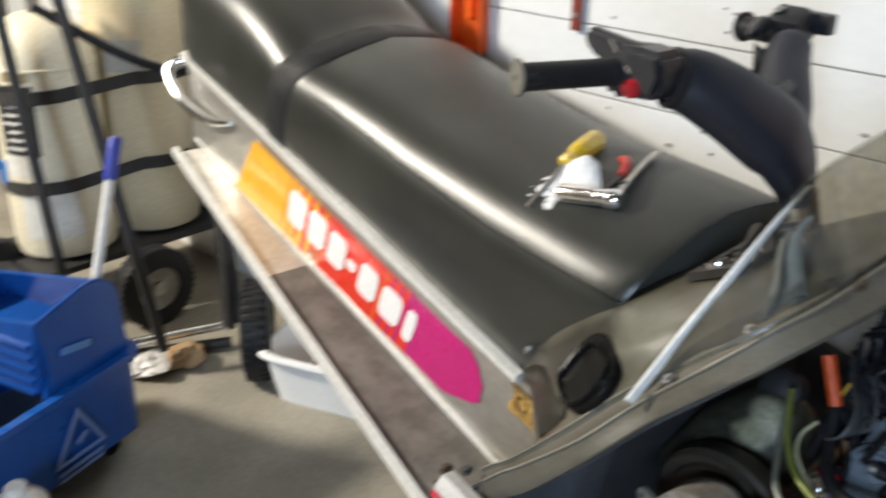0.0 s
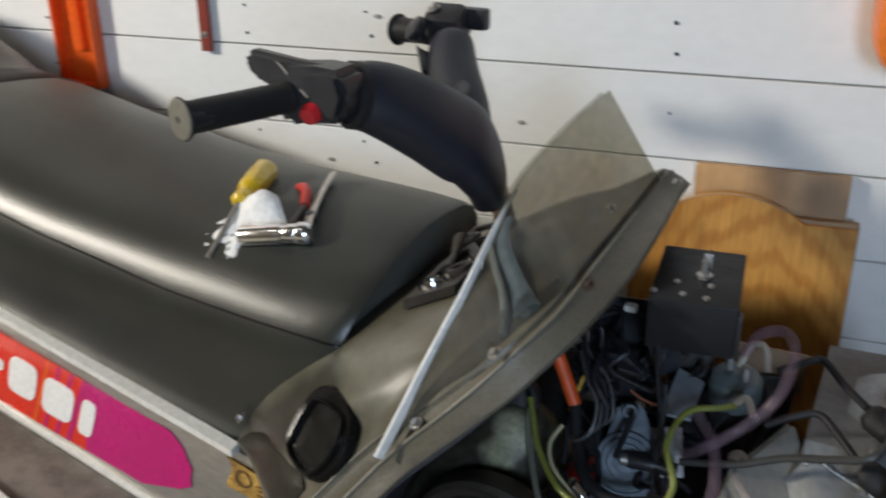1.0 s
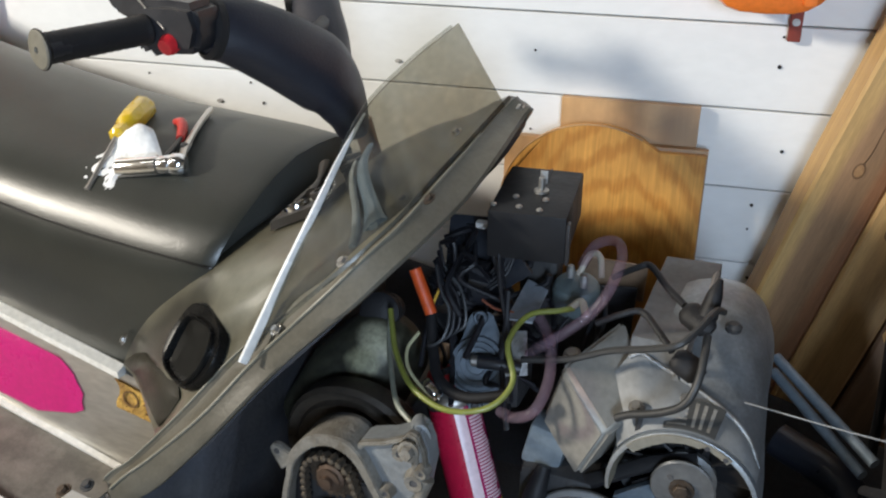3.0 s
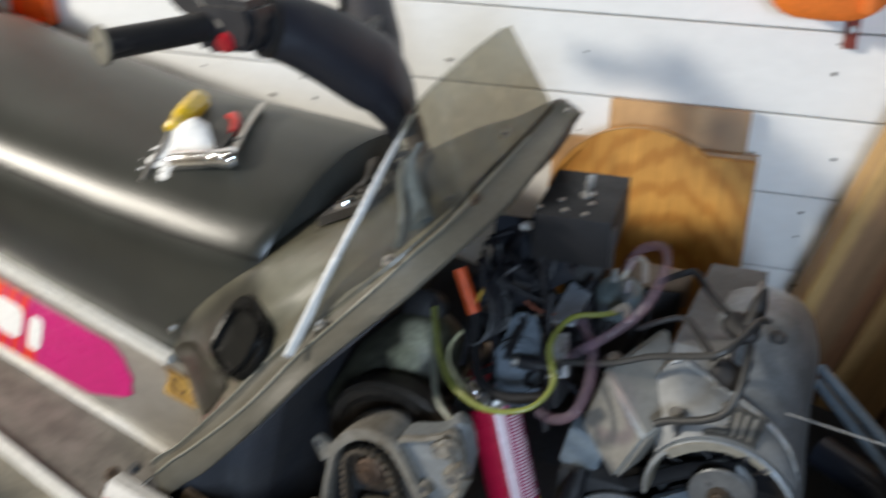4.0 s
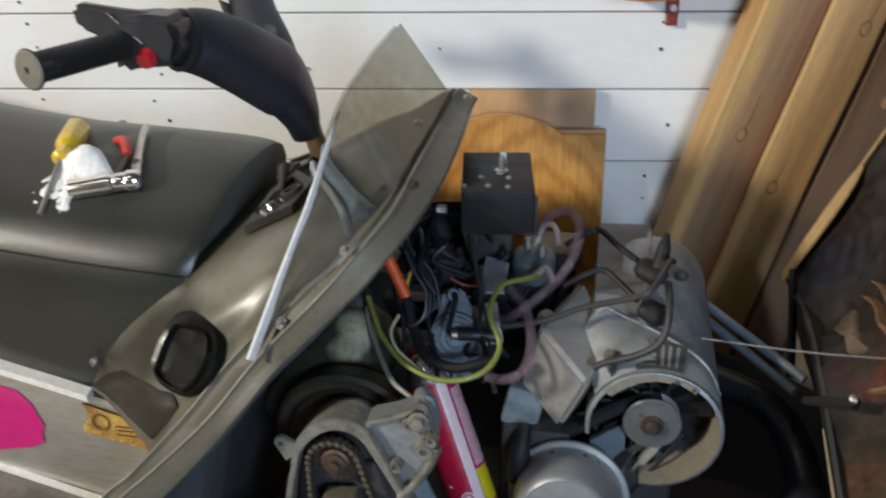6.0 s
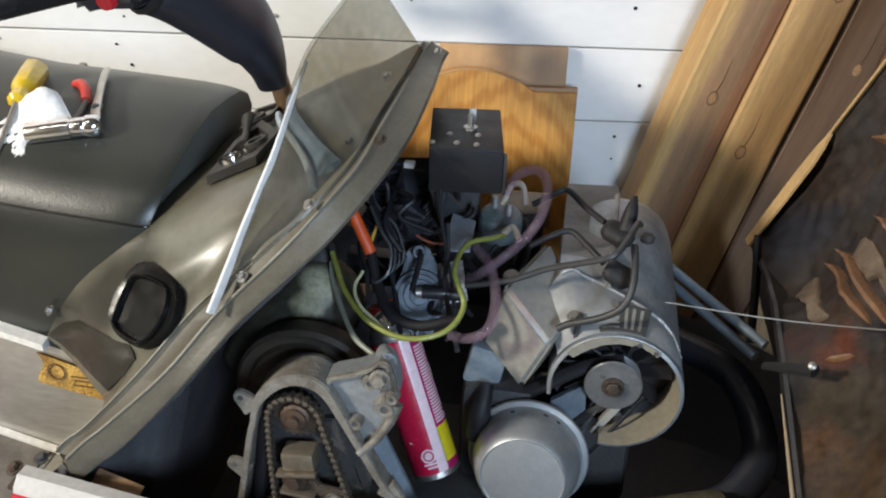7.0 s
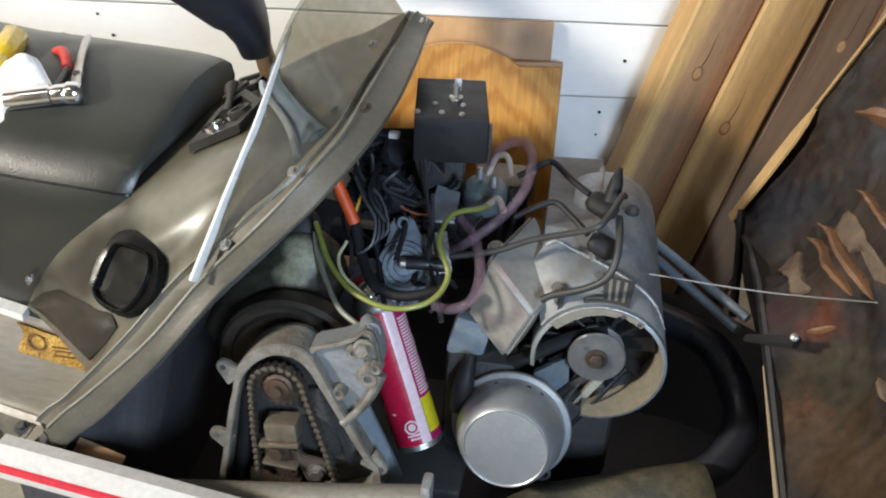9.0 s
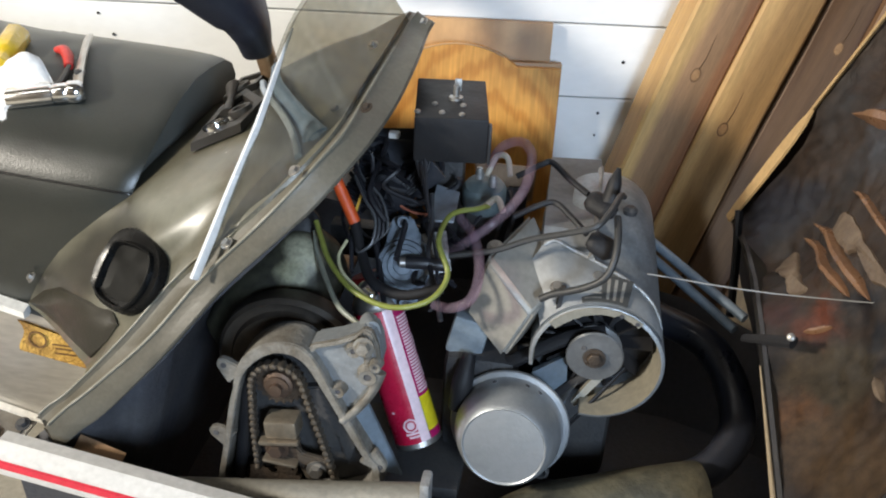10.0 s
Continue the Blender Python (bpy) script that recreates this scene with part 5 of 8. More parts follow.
def build_engine():
    eng = part("engine", box((0.64, 0.05, 0.43), (0.2, 0.22, 0.24), 0.03), DARKM, SLED, "fan-cooled two-stroke engine, dusty alloy and soot")
    V = Matrix.Rotation(radians(90), 4, "X")  # turned parts: axis towards the near side

    def near(u, y, z):
        return Matrix.Translation((u, y, z)) @ V
    # fan shroud: open drum blending into a raised cowl
    rows = []
    for y, r, cx, cz, top in ((-0.15, 0.083, 0.7, 0.607, 0.0), (-0.148, 0.0865, 0.7, 0.607, 0.0), (-0.12, 0.087, 0.7, 0.608, 0.0), (-0.098, 0.0865, 0.699, 0.61, 0.004), (-0.06, 0.082, 0.696, 0.625, 0.026), (0.0, 0.078, 0.693, 0.65, 0.046),
                              (0.07, 0.077, 0.692, 0.655, 0.044), (0.11, 0.07, 0.692, 0.655, 0.036), (0.14, 0.05, 0.692, 0.655, 0.02)):
        row = []
        for k in range(40):
            a = 2 * math.pi * k / 40
            c, s = math.cos(a), math.sin(a)
            sq = 0.8 if y > -0.08 else 1.0
            row.append(Vector((cx + r * math.copysign(abs(c) ** sq, c), y, cz + (r + (top if s > 0 else 0)) * math.copysign(abs(s) ** sq, s))))
        rows.append(row)
    inner = [[Vector((0.7 + (p.x - 0.7) * f, y, 0.607 + (p.z - 0.607) * f)) for p in rows[0]] for f, y in ((0.985, -0.15), (0.97, -0.1), (0.93, -0.04), (0.5, -0.035))]
    def open_side(bm, limit):
        """Cuts the drum's lower rear sector away, where the belt leaves it."""
        gone = []
        for f in bm.faces:
            c = f.calc_center_median()
            a = math.degrees(math.atan2(c.z - 0.607, c.x - 0.7)) % 360
            if c.y < limit and 186 < a < 262:
                gone.append(f)
        bmesh.ops.delete(bm, geom=gone, context="FACES")
        return bm
    part("shroud_lining", open_side(skin(inner[::-1], caps=False), -0.06), mat("buff_dust_lining", (0.26, 0.235, 0.18), 0.7, 0.2, second=(0.12, 0.11, 0.085), scale=12), eng, "dusty buff drum lining")
    sh = part("fan_shroud", open_side(skin([inner[0]] + rows, caps=False), -0.09), SHEET, eng, "dusty grey alloy fan shroud")
    rnd = random.Random(8)
    rows = []
    for k in range(31):
        q = radians(54 + 86 * k / 30)
        r = 0.0745 + 0.0015 * math.sin(5 * q) + (0.004 if k < 9 else 0) + rnd.uniform(-0.0006, 0.0006)
        d, e = Vector((math.cos(q), 0, math.sin(q))), Vector((0.7, 0, 0.607))
        rows.append([e + d * 0.0855 + Vector((0, -0.1515, 0)), e + d * r + Vector((0, -0.15, 0)), e + d * r + Vector((0, -0.1485, 0)), e + d * 0.0855 + Vector((0, -0.149, 0))])
    part("drum_flange", skin(rows), mat("buff_sheet", (0.33, 0.31, 0.26), 0.5, 0.4, second=(0.2, 0.19, 0.16), scale=14), eng, "torn inward-folded drum flange")
    for q in (58, 74):
        part("flange_hole", lathe([(0.0032, 0), (0, 0.0004)], Matrix.Translation((0.7 + 0.0815 * math.cos(radians(q)), -0.152, 0.607 + 0.0815 * math.sin(radians(q)))) @ V, 10), BAY, eng)
    # Black disc put in for the shade deep inside the drum.
    part("fan_dark", lathe([(0.0785, -0.004), (0.0785, 0.0), (0.06, 0.004), (0.02, 0.008), (0, 0.008)], near(0.7, -0.075, 0.607), 32), RUBBER, eng)
    for k in range(10):
        a = 36 * k
        m = near(0.7, -0.088, 0.607) @ Matrix.Rotation(radians(a), 4, "Z") @ Matrix.Rotation(radians(30), 4, "X")
        part("fan_blade", box((0.052, 0, 0), (0.045, 0.003, 0.02), 0, m), RUBBER, eng)
    part("fan_pulley", lathe([(0.034, -0.03), (0.036, -0.02), (0.026, -0.012), (0.037, -0.003), (0.038, 0), (0.036, 0.002), (0.02, 0.0015), (0.012, 0.004), (0, 0.004)], near(0.699, -0.118, 0.597), 36), mat("dark_pulley_steel", (0.15, 0.155, 0.16), 0.5, 0.5, second=(0.07, 0.07, 0.068), scale=20, bump=0.2), eng, "grey fan pulley")
    part("pulley_nut", hex_bolt((0.699, -0.122, 0.597), (0.699, -1, 0.597), 0.01, 0.008), RUST, eng)
    part("pulley_hole", lathe([(0.0035, 0), (0.003, 0.0005), (0, 0.0005)], near(0.684, -0.121, 0.61), 10), BAY, eng)
    part("fan_belt", tube([(0.71, -0.1, 0.628), (0.66, -0.105, 0.612), (0.6, -0.12, 0.58), (0.565, -0.12, 0.56)], 0.01, 8, 4, 0.6), RUBBER, eng, "black fan belt")
    part("belt_return", tube([(0.7, -0.1, 0.558), (0.665, -0.105, 0.53), (0.63, -0.12, 0.5)], 0.006, 8, 3, 0.5), RUBBER, eng)
    part("belt_guard", skin([[(0.676, -0.12, 0.519), (0.682, -0.12, 0.512), (0.682, -0.112, 0.512), (0.676, -0.112, 0.519)], [(0.722, -0.1, 0.583), (0.73, -0.1, 0.572), (0.73, -0.09, 0.572), (0.722, -0.09, 0.583)]]), MATS["buff_sheet"], eng, "bent tan belt guard strip")
    part("clamp_strap", tube([(0.672, -0.135, 0.485), (0.7, -0.125, 0.522), (0.742, -0.1, 0.572)], 0.004, 8, 4, 0.6), RUBBER, eng, "black strap")
    # serial plate with unreadable lines, bent round the drum
    def bent(name, y0, y1, a0, a1, lift, material, parent, label=""):
        rows = []
        for y in (y0, (y0 + y1) / 2, y1):
            r = 0.0905 + lift + 0.6 * (y + 0.144)
            outer = [Vector((0.7 + r * math.cos(radians(q)), y, 0.608 + r * math.sin(radians(q)))) for q in lins(a0, a1, 12)]
            rows.append(outer + [Vector((0.7 + (p.x - 0.7) * 0.985, y, 0.608 + (p.z - 0.608) * 0.985)) for p in outer[::-1]])
        return part(name, skin(rows), material, parent, label)
    pl = bent("serial_plate", -0.144, -0.112, 108, 72, 0.0005, mat("dark_plate", (0.06, 0.06, 0.058), 0.45, 0.3), eng, "dark printed serial plate")
    for k in range(5):
        bent("print_bar", -0.1405 + 0.0056 * k, -0.1388 + 0.0056 * k, 106 - 1.5 * (k % 2), 93, 0.0009, DUSTCAST, pl)
    for q in (89.5, 84.5, 79):
        bent("print_bar", -0.141, -0.116, q, q - 2.2, 0.0009, DUSTCAST, pl)
    # recoil starter: stepped pressed cup
    a, b = Vector((0.598, -0.156, 0.495)), Vector((0.595, -0.216, 0.506))
    m = along(a, b)
    L = (b - a).length
    rc = part("recoil_housing", lathe([(0.05, -0.025), (0.076, -0.012), (0.0805, -0.002), (0.0808, 0.001), (0.0795, 0.003), (0.073, 0.004), (0.0715, 0.006), (0.071, 0.024), (0.069, 0.031), (0.0655, 0.042), (0.0605, 0.054), (0.057, 0.0595), (0.0545, L + 0.0005), (0.0535, L), (0.0525, L - 0.0012), (0.05, L - 0.001), (0, L)], m, 64),
              mat("pressed_alloy", (0.48, 0.5, 0.52), 0.42, 0.7, second=(0.26, 0.275, 0.285), scale=11, fine=220, bump=0.08, mix=0.9, grain=0.15, spread=0.16), eng, "round pressed alloy recoil starter cover")
    for t in (60, 75, 110, -20, -32, 150):
        t = radians(t)
        part("mount_hole", lathe([(0.003, 0), (0.003, 0.0012), (0, 0.0012)], m @ Matrix.Rotation(t, 4, "Z") @ Matrix.Translation((0.0712, 0, 0.015)) @ Matrix.Rotation(radians(90), 4, "Y"), 8), BAY, rc)
    part("recoil_eye", lathe([(0.008, 0), (0.012, 0.002), (0.012, 0.006), (0.008, 0.008), (0.008, 0)], near(0.645, -0.2, 0.465), 16), DARKM, eng)
    # carburettor duct: folded alloy box
    P = [Vector(p) for p in ((0.548, -0.124, 0.732), (0.613, -0.158, 0.674), (0.579, -0.15, 0.594), (0.522, -0.115, 0.64))]
    e = Vector((0.05, 0.085, 0.03))
    rows = [[P[0], P[1], P[2], P[3]], [P[0] + e, P[1] + e * 0.75, P[2] + e, P[3] + e]]
    bm = skin(rows)
    bmesh.ops.recalc_face_normals(bm, faces=bm.faces[:])
    bmesh.ops.bevel(bm, geom=bm.edges[:], offset=0.006, segments=3, affect="EDGES")
    part("air_duct", bm, mat("buff_alloy", (0.3, 0.29, 0.265), 0.55, 0.4, second=(0.2, 0.188, 0.16), scale=8, bump=0.12), eng, "folded dull alloy air duct")
    back = smooth_path([(0.6, -0.1, 0.712), (0.623, -0.088, 0.744), (0.65, -0.087, 0.735), (0.674, -0.09, 0.727), (0.719, -0.1, 0.71), (0.757, -0.115, 0.69), (0.778, -0.125, 0.655)], 4)
    rows = []
    for k, q in enumerate(back):
        a = radians(150 - 120 * k / (len(back) - 1))
        f = Vector((0.7 + 0.0885 * math.cos(a), -0.144, 0.608 + 0.0885 * math.sin(a)))
        row = [q + Vector((0, 0.004, -0.001)), q + Vector((0, 0.001, 0.003)), q] + [q.lerp(f, v) + Vector((0, 0, 0.004 * math.sin(math.pi * v))) for v in (0.25, 0.5, 0.75, 1)]
        rows.append(row + [p + Vector((0.001, 0.004, -0.006)) for p in row[::-1]])
    part("front_cowl", skin(rows), mat("pale_dusty_sheet", (0.2, 0.207, 0.212), 0.6, 0.25, second=(0.13, 0.13, 0.122), scale=12, bump=0.15), eng, "pale dusty alloy front cowl")
    part("cowl_fold", tube([p + Vector((0, -0.001, 0.002)) for p in back[3::2]], 0.0026, 8, 3), CAST, eng, "bright folded cowl edge")
    part("duct_bolt", hex_bolt((0.688, -0.113, 0.714), (0.66, -0.4, 1.2), 0.006, 0.006), STEEL, eng)
    part("bolt_clip", box((0, 0, 0), (0.006, 0.004, 0.045), 0.001, Matrix.Translation((0.645, -0.14, 0.69)) @ Matrix.Rotation(radians(6), 4, "Y")), DARKM, eng)
    part("duct_bolt", hex_bolt((0.639, -0.136, 0.706), (0.6, -0.4, 1.2), 0.006, 0.006), STEEL, eng)
    part("duct_bolt", hex_bolt((0.556, -0.115, 0.742), (0.5, -0.3, 1.2), 0.007, 0.006), STEEL, eng)
    part("rear_shroud", skin([[(0.605, 0.14, 0.56), (0.612, 0.14, 0.762), (0.684, 0.13, 0.77), (0.69, 0.13, 0.56)], [(0.605, 0.135, 0.56), (0.612, 0.135, 0.765), (0.684, 0.125, 0.773), (0.69, 0.125, 0.56)], [(0.605, -0.07, 0.69), (0.614, -0.07, 0.757), (0.678, -0.07, 0.756), (0.69, -0.07, 0.7)],
                              [(0.61, -0.1, 0.66), (0.62, -0.1, 0.715), (0.68, -0.1, 0.715), (0.69, -0.1, 0.68)]]), mat("dull_dusty_sheet", (0.18, 0.188, 0.198), 0.65, 0.25, second=(0.11, 0.112, 0.112), scale=9, bump=0.2, mix=0.9), eng, "tall grey cylinder shroud")
    part("shroud_flange", skin([[(0.679, 0.09, 0.774), (0.684, 0.09, 0.78), (0.687, 0.09, 0.776)], [(0.677, -0.05, 0.766), (0.682, -0.05, 0.774), (0.686, -0.05, 0.768)], [(0.672, -0.13, 0.748), (0.677, -0.13, 0.756), (0.681, -0.13, 0.749)]]), CAST, eng, "bright folded shroud flange")
    # spark-plug boots in their dark recesses, and leads
    for p, q, r in (((0.665, -0.043, 0.79), (0.702, -0.06, 0.779), 0.0155), ((0.67, -0.118, 0.771), (0.705, -0.125, 0.757), 0.0145)):
        p, q = Vector(p), Vector(q)
        part("plug_boot", tube([p, p.lerp(q, 0.2), p.lerp(q, 0.75), q], [r * 0.6, r, r * 1.05, r * 0.45], 14, 4, 0.65), RUBBER, eng, "black rubber spark-plug boot")
    part("boot_spout", tube([(0.693, -0.05, 0.79), (0.697, -0.04, 0.815), (0.7, -0.03, 0.83)], [0.012, 0.009, 0.003], 10, 3), RUBBER, eng)
    part("shroud_knob", lathe([(0.009, 0), (0.01, 0.006), (0.006, 0.01), (0, 0.01)], Matrix.Translation((0.722, -0.035, 0.77)), 12), DARKM, eng)
    part("plug_lead", tube([(0.57, -0.0, 0.79), (0.6, 0.0, 0.81), (0.615, 0.0, 0.815), (0.64, -0.025, 0.805), (0.665, -0.043, 0.795)], 0.0042, 8, 6), RUBBER, eng, "black rubber plug lead")
    part("plug_lead", tube([(0.575, -0.09, 0.775), (0.602, -0.084, 0.79), (0.624, -0.078, 0.795), (0.645, -0.095, 0.787), (0.668, -0.116, 0.775)], 0.004, 8, 6), RUBBER, eng)
    hose = mat("grey_hose", (0.03, 0.03, 0.03), 0.5)
    part("fuel_hose", tube([(0.5, -0.13, 0.73), (0.556, -0.13, 0.745), (0.601, -0.126, 0.765), (0.645, -0.137, 0.785), (0.676, -0.142, 0.8), (0.692, -0.118, 0.81), (0.704, -0.08, 0.815), (0.71, -0.05, 0.8)], 0.0041, 8, 6), hose, eng, "grey rubber hose")
    part("fuel_hose", tube([(0.702, -0.11, 0.8), (0.704, -0.135, 0.788), (0.703, -0.155, 0.768), (0.694, -0.165, 0.745), (0.67, -0.162, 0.725), (0.634, -0.152, 0.705), (0.62, -0.15, 0.695)], 0.0046, 10, 6), hose, eng)
    # struts to the right of the recoil
    part("strut", skin([[(0.63, -0.13, 0.47), (0.655, -0.13, 0.495), (0.655, -0.12, 0.495), (0.63, -0.12, 0.47)], [(0.68, -0.1, 0.545), (0.69, -0.1, 0.555), (0.69, -0.09, 0.555), (0.68, -0.09, 0.545)]]), CAST, eng)
    part("side_plate", skin([[(0.62, -0.12, 0.56), (0.665, -0.1, 0.58), (0.665, -0.09, 0.58), (0.62, -0.11, 0.56)], [(0.63, -0.12, 0.47), (0.67, -0.1, 0.5), (0.67, -0.09, 0.5), (0.63, -0.11, 0.47)]]), GREYB, eng)
    # carburettor
    CARBG = mat("dull_zinc_casting", (0.1, 0.125, 0.155), 0.5, 0.3, second=(0.05, 0.062, 0.078), scale=24, bump=0.25)
    face = along((0.438, -0.112, 0.697), (0.59, -0.93, 1.19))
    cb = part("carburettor", lathe([(0.012, -0.02), (0.033, -0.018), (0.035, -0.012), (0.035, 0.0), (0.033, 0.003), (0.028, 0.003), (0.027, 0.006), (0.021, 0.006), (0.02, 0.009), (0.013, 0.009), (0.012, 0.012), (0, 0.013)], face, 32), CARBG, SLED, "blue-grey diaphragm carburettor")
    up = (face.to_3x3().inverted() @ Vector((-0.02, 0, 1))).to_2d().normalized()
    turn = face @ Matrix.Rotation(math.atan2(up.y, up.x) - radians(90), 4, "Z")
    ears = [(-0.036, 0.008), (-0.022, 0.03), (-0.014, 0.06), (-0.008, 0.066), (0.006, 0.066), (0.014, 0.06), (0.036, 0.014), (0.036, -0.012), (0.018, -0.048), (0.01, -0.058), (-0.004, -0.058), (-0.01, -0.05), (-0.03, -0.024)]
    part("flange_ear", plate([(x, y) for x, y in ears], 0.008, m=turn @ Matrix.Rotation(radians(-90), 4, "X"), bevel=0.002), CARBG, cb, "two-eared pump cover")
    for x, y in ((0.0, 0.056), (0.003, -0.05)):
        part("ear_boss", lathe([(0.0035, 0.0), (0.0085, 0.0), (0.0085, 0.014), (0.0075, 0.015), (0.005, 0.015), (0.0045, 0.006), (0, 0.006)], turn @ Matrix.Translation((x, y, -0.002)), 16), CARBG, cb)
        part("boss_hole", lathe([(0.0045, 0.007), (0, 0.0075)], turn @ Matrix.Translation((x, y, -0.002)), 12), BAY, cb)
    part("stub", tube([turn @ Vector((0.004, 0.004, 0.02)), turn @ Vector((0.03, 0.003, 0.022)), turn @ Vector((0.055, 0.0, 0.018))], 0.0085, 12, 3), BLACKP, cb, "black rubber stub hose")
    part("nozzle", lathe([(0.006, -0.004), (0.007, 0.0), (0.007, 0.008), (0.004, 0.01), (0, 0.01)], along(turn @ Vector((0.004, 0.004, 0.02)), turn @ Vector((-0.04, 0.006, 0.018))), 12), STEEL, cb, "steel hose nozzle")
    part("carb_body", box((0.45, -0.06, 0.66), (0.07, 0.06, 0.07), 0.01), DARKM, cb)
    part("flap_plate", skin([[(0.462, 0.0, 0.765), (0.497, -0.027, 0.77), (0.499, -0.092, 0.76), (0.465, -0.086, 0.755)], [(0.462, 0.0, 0.762), (0.497, -0.027, 0.767), (0.499, -0.092, 0.757), (0.465, -0.086, 0.752)]]), mat("blue_grey_alloy", (0.42, 0.48, 0.56), 0.5, 0.25, second=(0.24, 0.28, 0.33), scale=16, bump=0.1), cb, "bare alloy flap")
    part("flap_plate", box((0, 0, 0), (0.035, 0.003, 0.055), 0.001, Matrix.Translation((0.478, -0.095, 0.712)) @ Matrix.Rotation(radians(-40), 4, "X") @ Matrix.Rotation(radians(-15), 4, "Y")), CAST, cb)
    # fuel pump
    fp = part("fuel_pump", lathe([(0.026, -0.03), (0.03, -0.02), (0.03, 0.0), (0.026, 0.006), (0.012, 0.01), (0, 0.01)], Matrix.Translation((0.528, -0.01, 0.772)) @ Matrix.Rotation(radians(10), 4, "X"), 24), mat("teal_grey_casting", (0.14, 0.18, 0.19), 0.5, 0.3), SLED, "round teal-grey fuel pump")
    for p in ((0.52, -0.01, 0.785), (0.54, -0.02, 0.78)):
        part("hose_barb", lathe([(0.005, 0), (0.006, 0.008), (0.004, 0.016), (0, 0.016)], Matrix.Translation(p), 10), CAST, fp)
    part("pump_bracket", box((0.52, 0.02, 0.7), (0.06, 0.01, 0.12), 0.003), DARKM, fp)
    part("hose_clip", tube([(0.53, -0.01, 0.79), (0.54, 0.0, 0.815), (0.555, -0.01, 0.82), (0.562, -0.025, 0.8)], 0.004, 8, 5), mat("ivory_plastic", (0.42, 0.38, 0.31), 0.5), fp)
    part("hose_clip", tube([(0.535, -0.06, 0.77), (0.55, -0.065, 0.785), (0.56, -0.08, 0.775)], 0.0045, 8, 5), MATS["ivory_plastic"], fp)
    # crankcase and cooling fins seen in the gap
    for k in range(6):
        part("cooling_fin", box((0.6, -0.03, 0.56 + 0.014 * k), (0.12, 0.1, 0.004), 0.001), DARKM, eng)
    part("crankcase", box((0.55, -0.09, 0.5), (0.1, 0.09, 0.16), 0.02), DARKM, eng, "sooty crankcase")
    part("pulse_boot", tube([(0.535, -0.13, 0.585), (0.53, -0.15, 0.55), (0.525, -0.15, 0.51)], [0.009, 0.015, 0.013], 12, 4), RUBBER, eng, "blue-black rubber boot")
    part("cylinder_foot", box((0, 0, 0), (0.05, 0.04, 0.06), 0.006, Matrix.Translation((0.53, -0.1, 0.6)) @ Matrix.Rotation(radians(12), 4, "Y")), GREYB, eng, "blue-grey cylinder foot")
    part("can_shelf", box((0.46, -0.14, 0.415), (0.16, 0.16, 0.02), 0.004), DARKM, eng)
    # exhaust
    part("exhaust_pipe", tube([(0.79, 0.13, 0.52), (0.874, 0.09, 0.505), (0.916, 0.05, 0.465), (0.928, -0.01, 0.42), (0.885, -0.07, 0.39), (0.82, -0.09, 0.37)], [0.024, 0.025, 0.026, 0.026, 0.026, 0.024], 16, 6), mat("blued_steel", (0.014, 0.017, 0.027), 0.33, 0.0, second=(0.02, 0.021, 0.026), scale=10, spec=0.5), eng, "dark curved exhaust pipe")
    part("muffler", tube([(0.6, -0.215, 0.365), (0.66, -0.19, 0.375), (0.78, -0.15, 0.385), (0.865, -0.122, 0.392), (0.875, -0.119, 0.393)], [0.035, 0.044, 0.046, 0.045, 0.038], 20, 4), mat("dusty_muffler", (0.13, 0.115, 0.075), 0.6, 0.3, second=(0.055, 0.05, 0.035), scale=22, bump=0.4, mix=1.0), eng, "dusty oval muffler")
    for a, b in (((0.77, 0.12, 0.655), (0.9, -0.015, 0.62)), ((0.77, 0.12, 0.632), (0.89, -0.015, 0.6))):
        part("frame_rod", tube([a, b], 0.007, 10, 0), GREYB, SLED, "grey steel frame rod")
    part("latch_strap", tube([(0.905, 0.2, 0.68), (0.907, 0.15, 0.61), (0.905, 0.1, 0.55)], 0.009, 8, 4, 0.6), RUBBER, SLED, "black rubber latch strap")


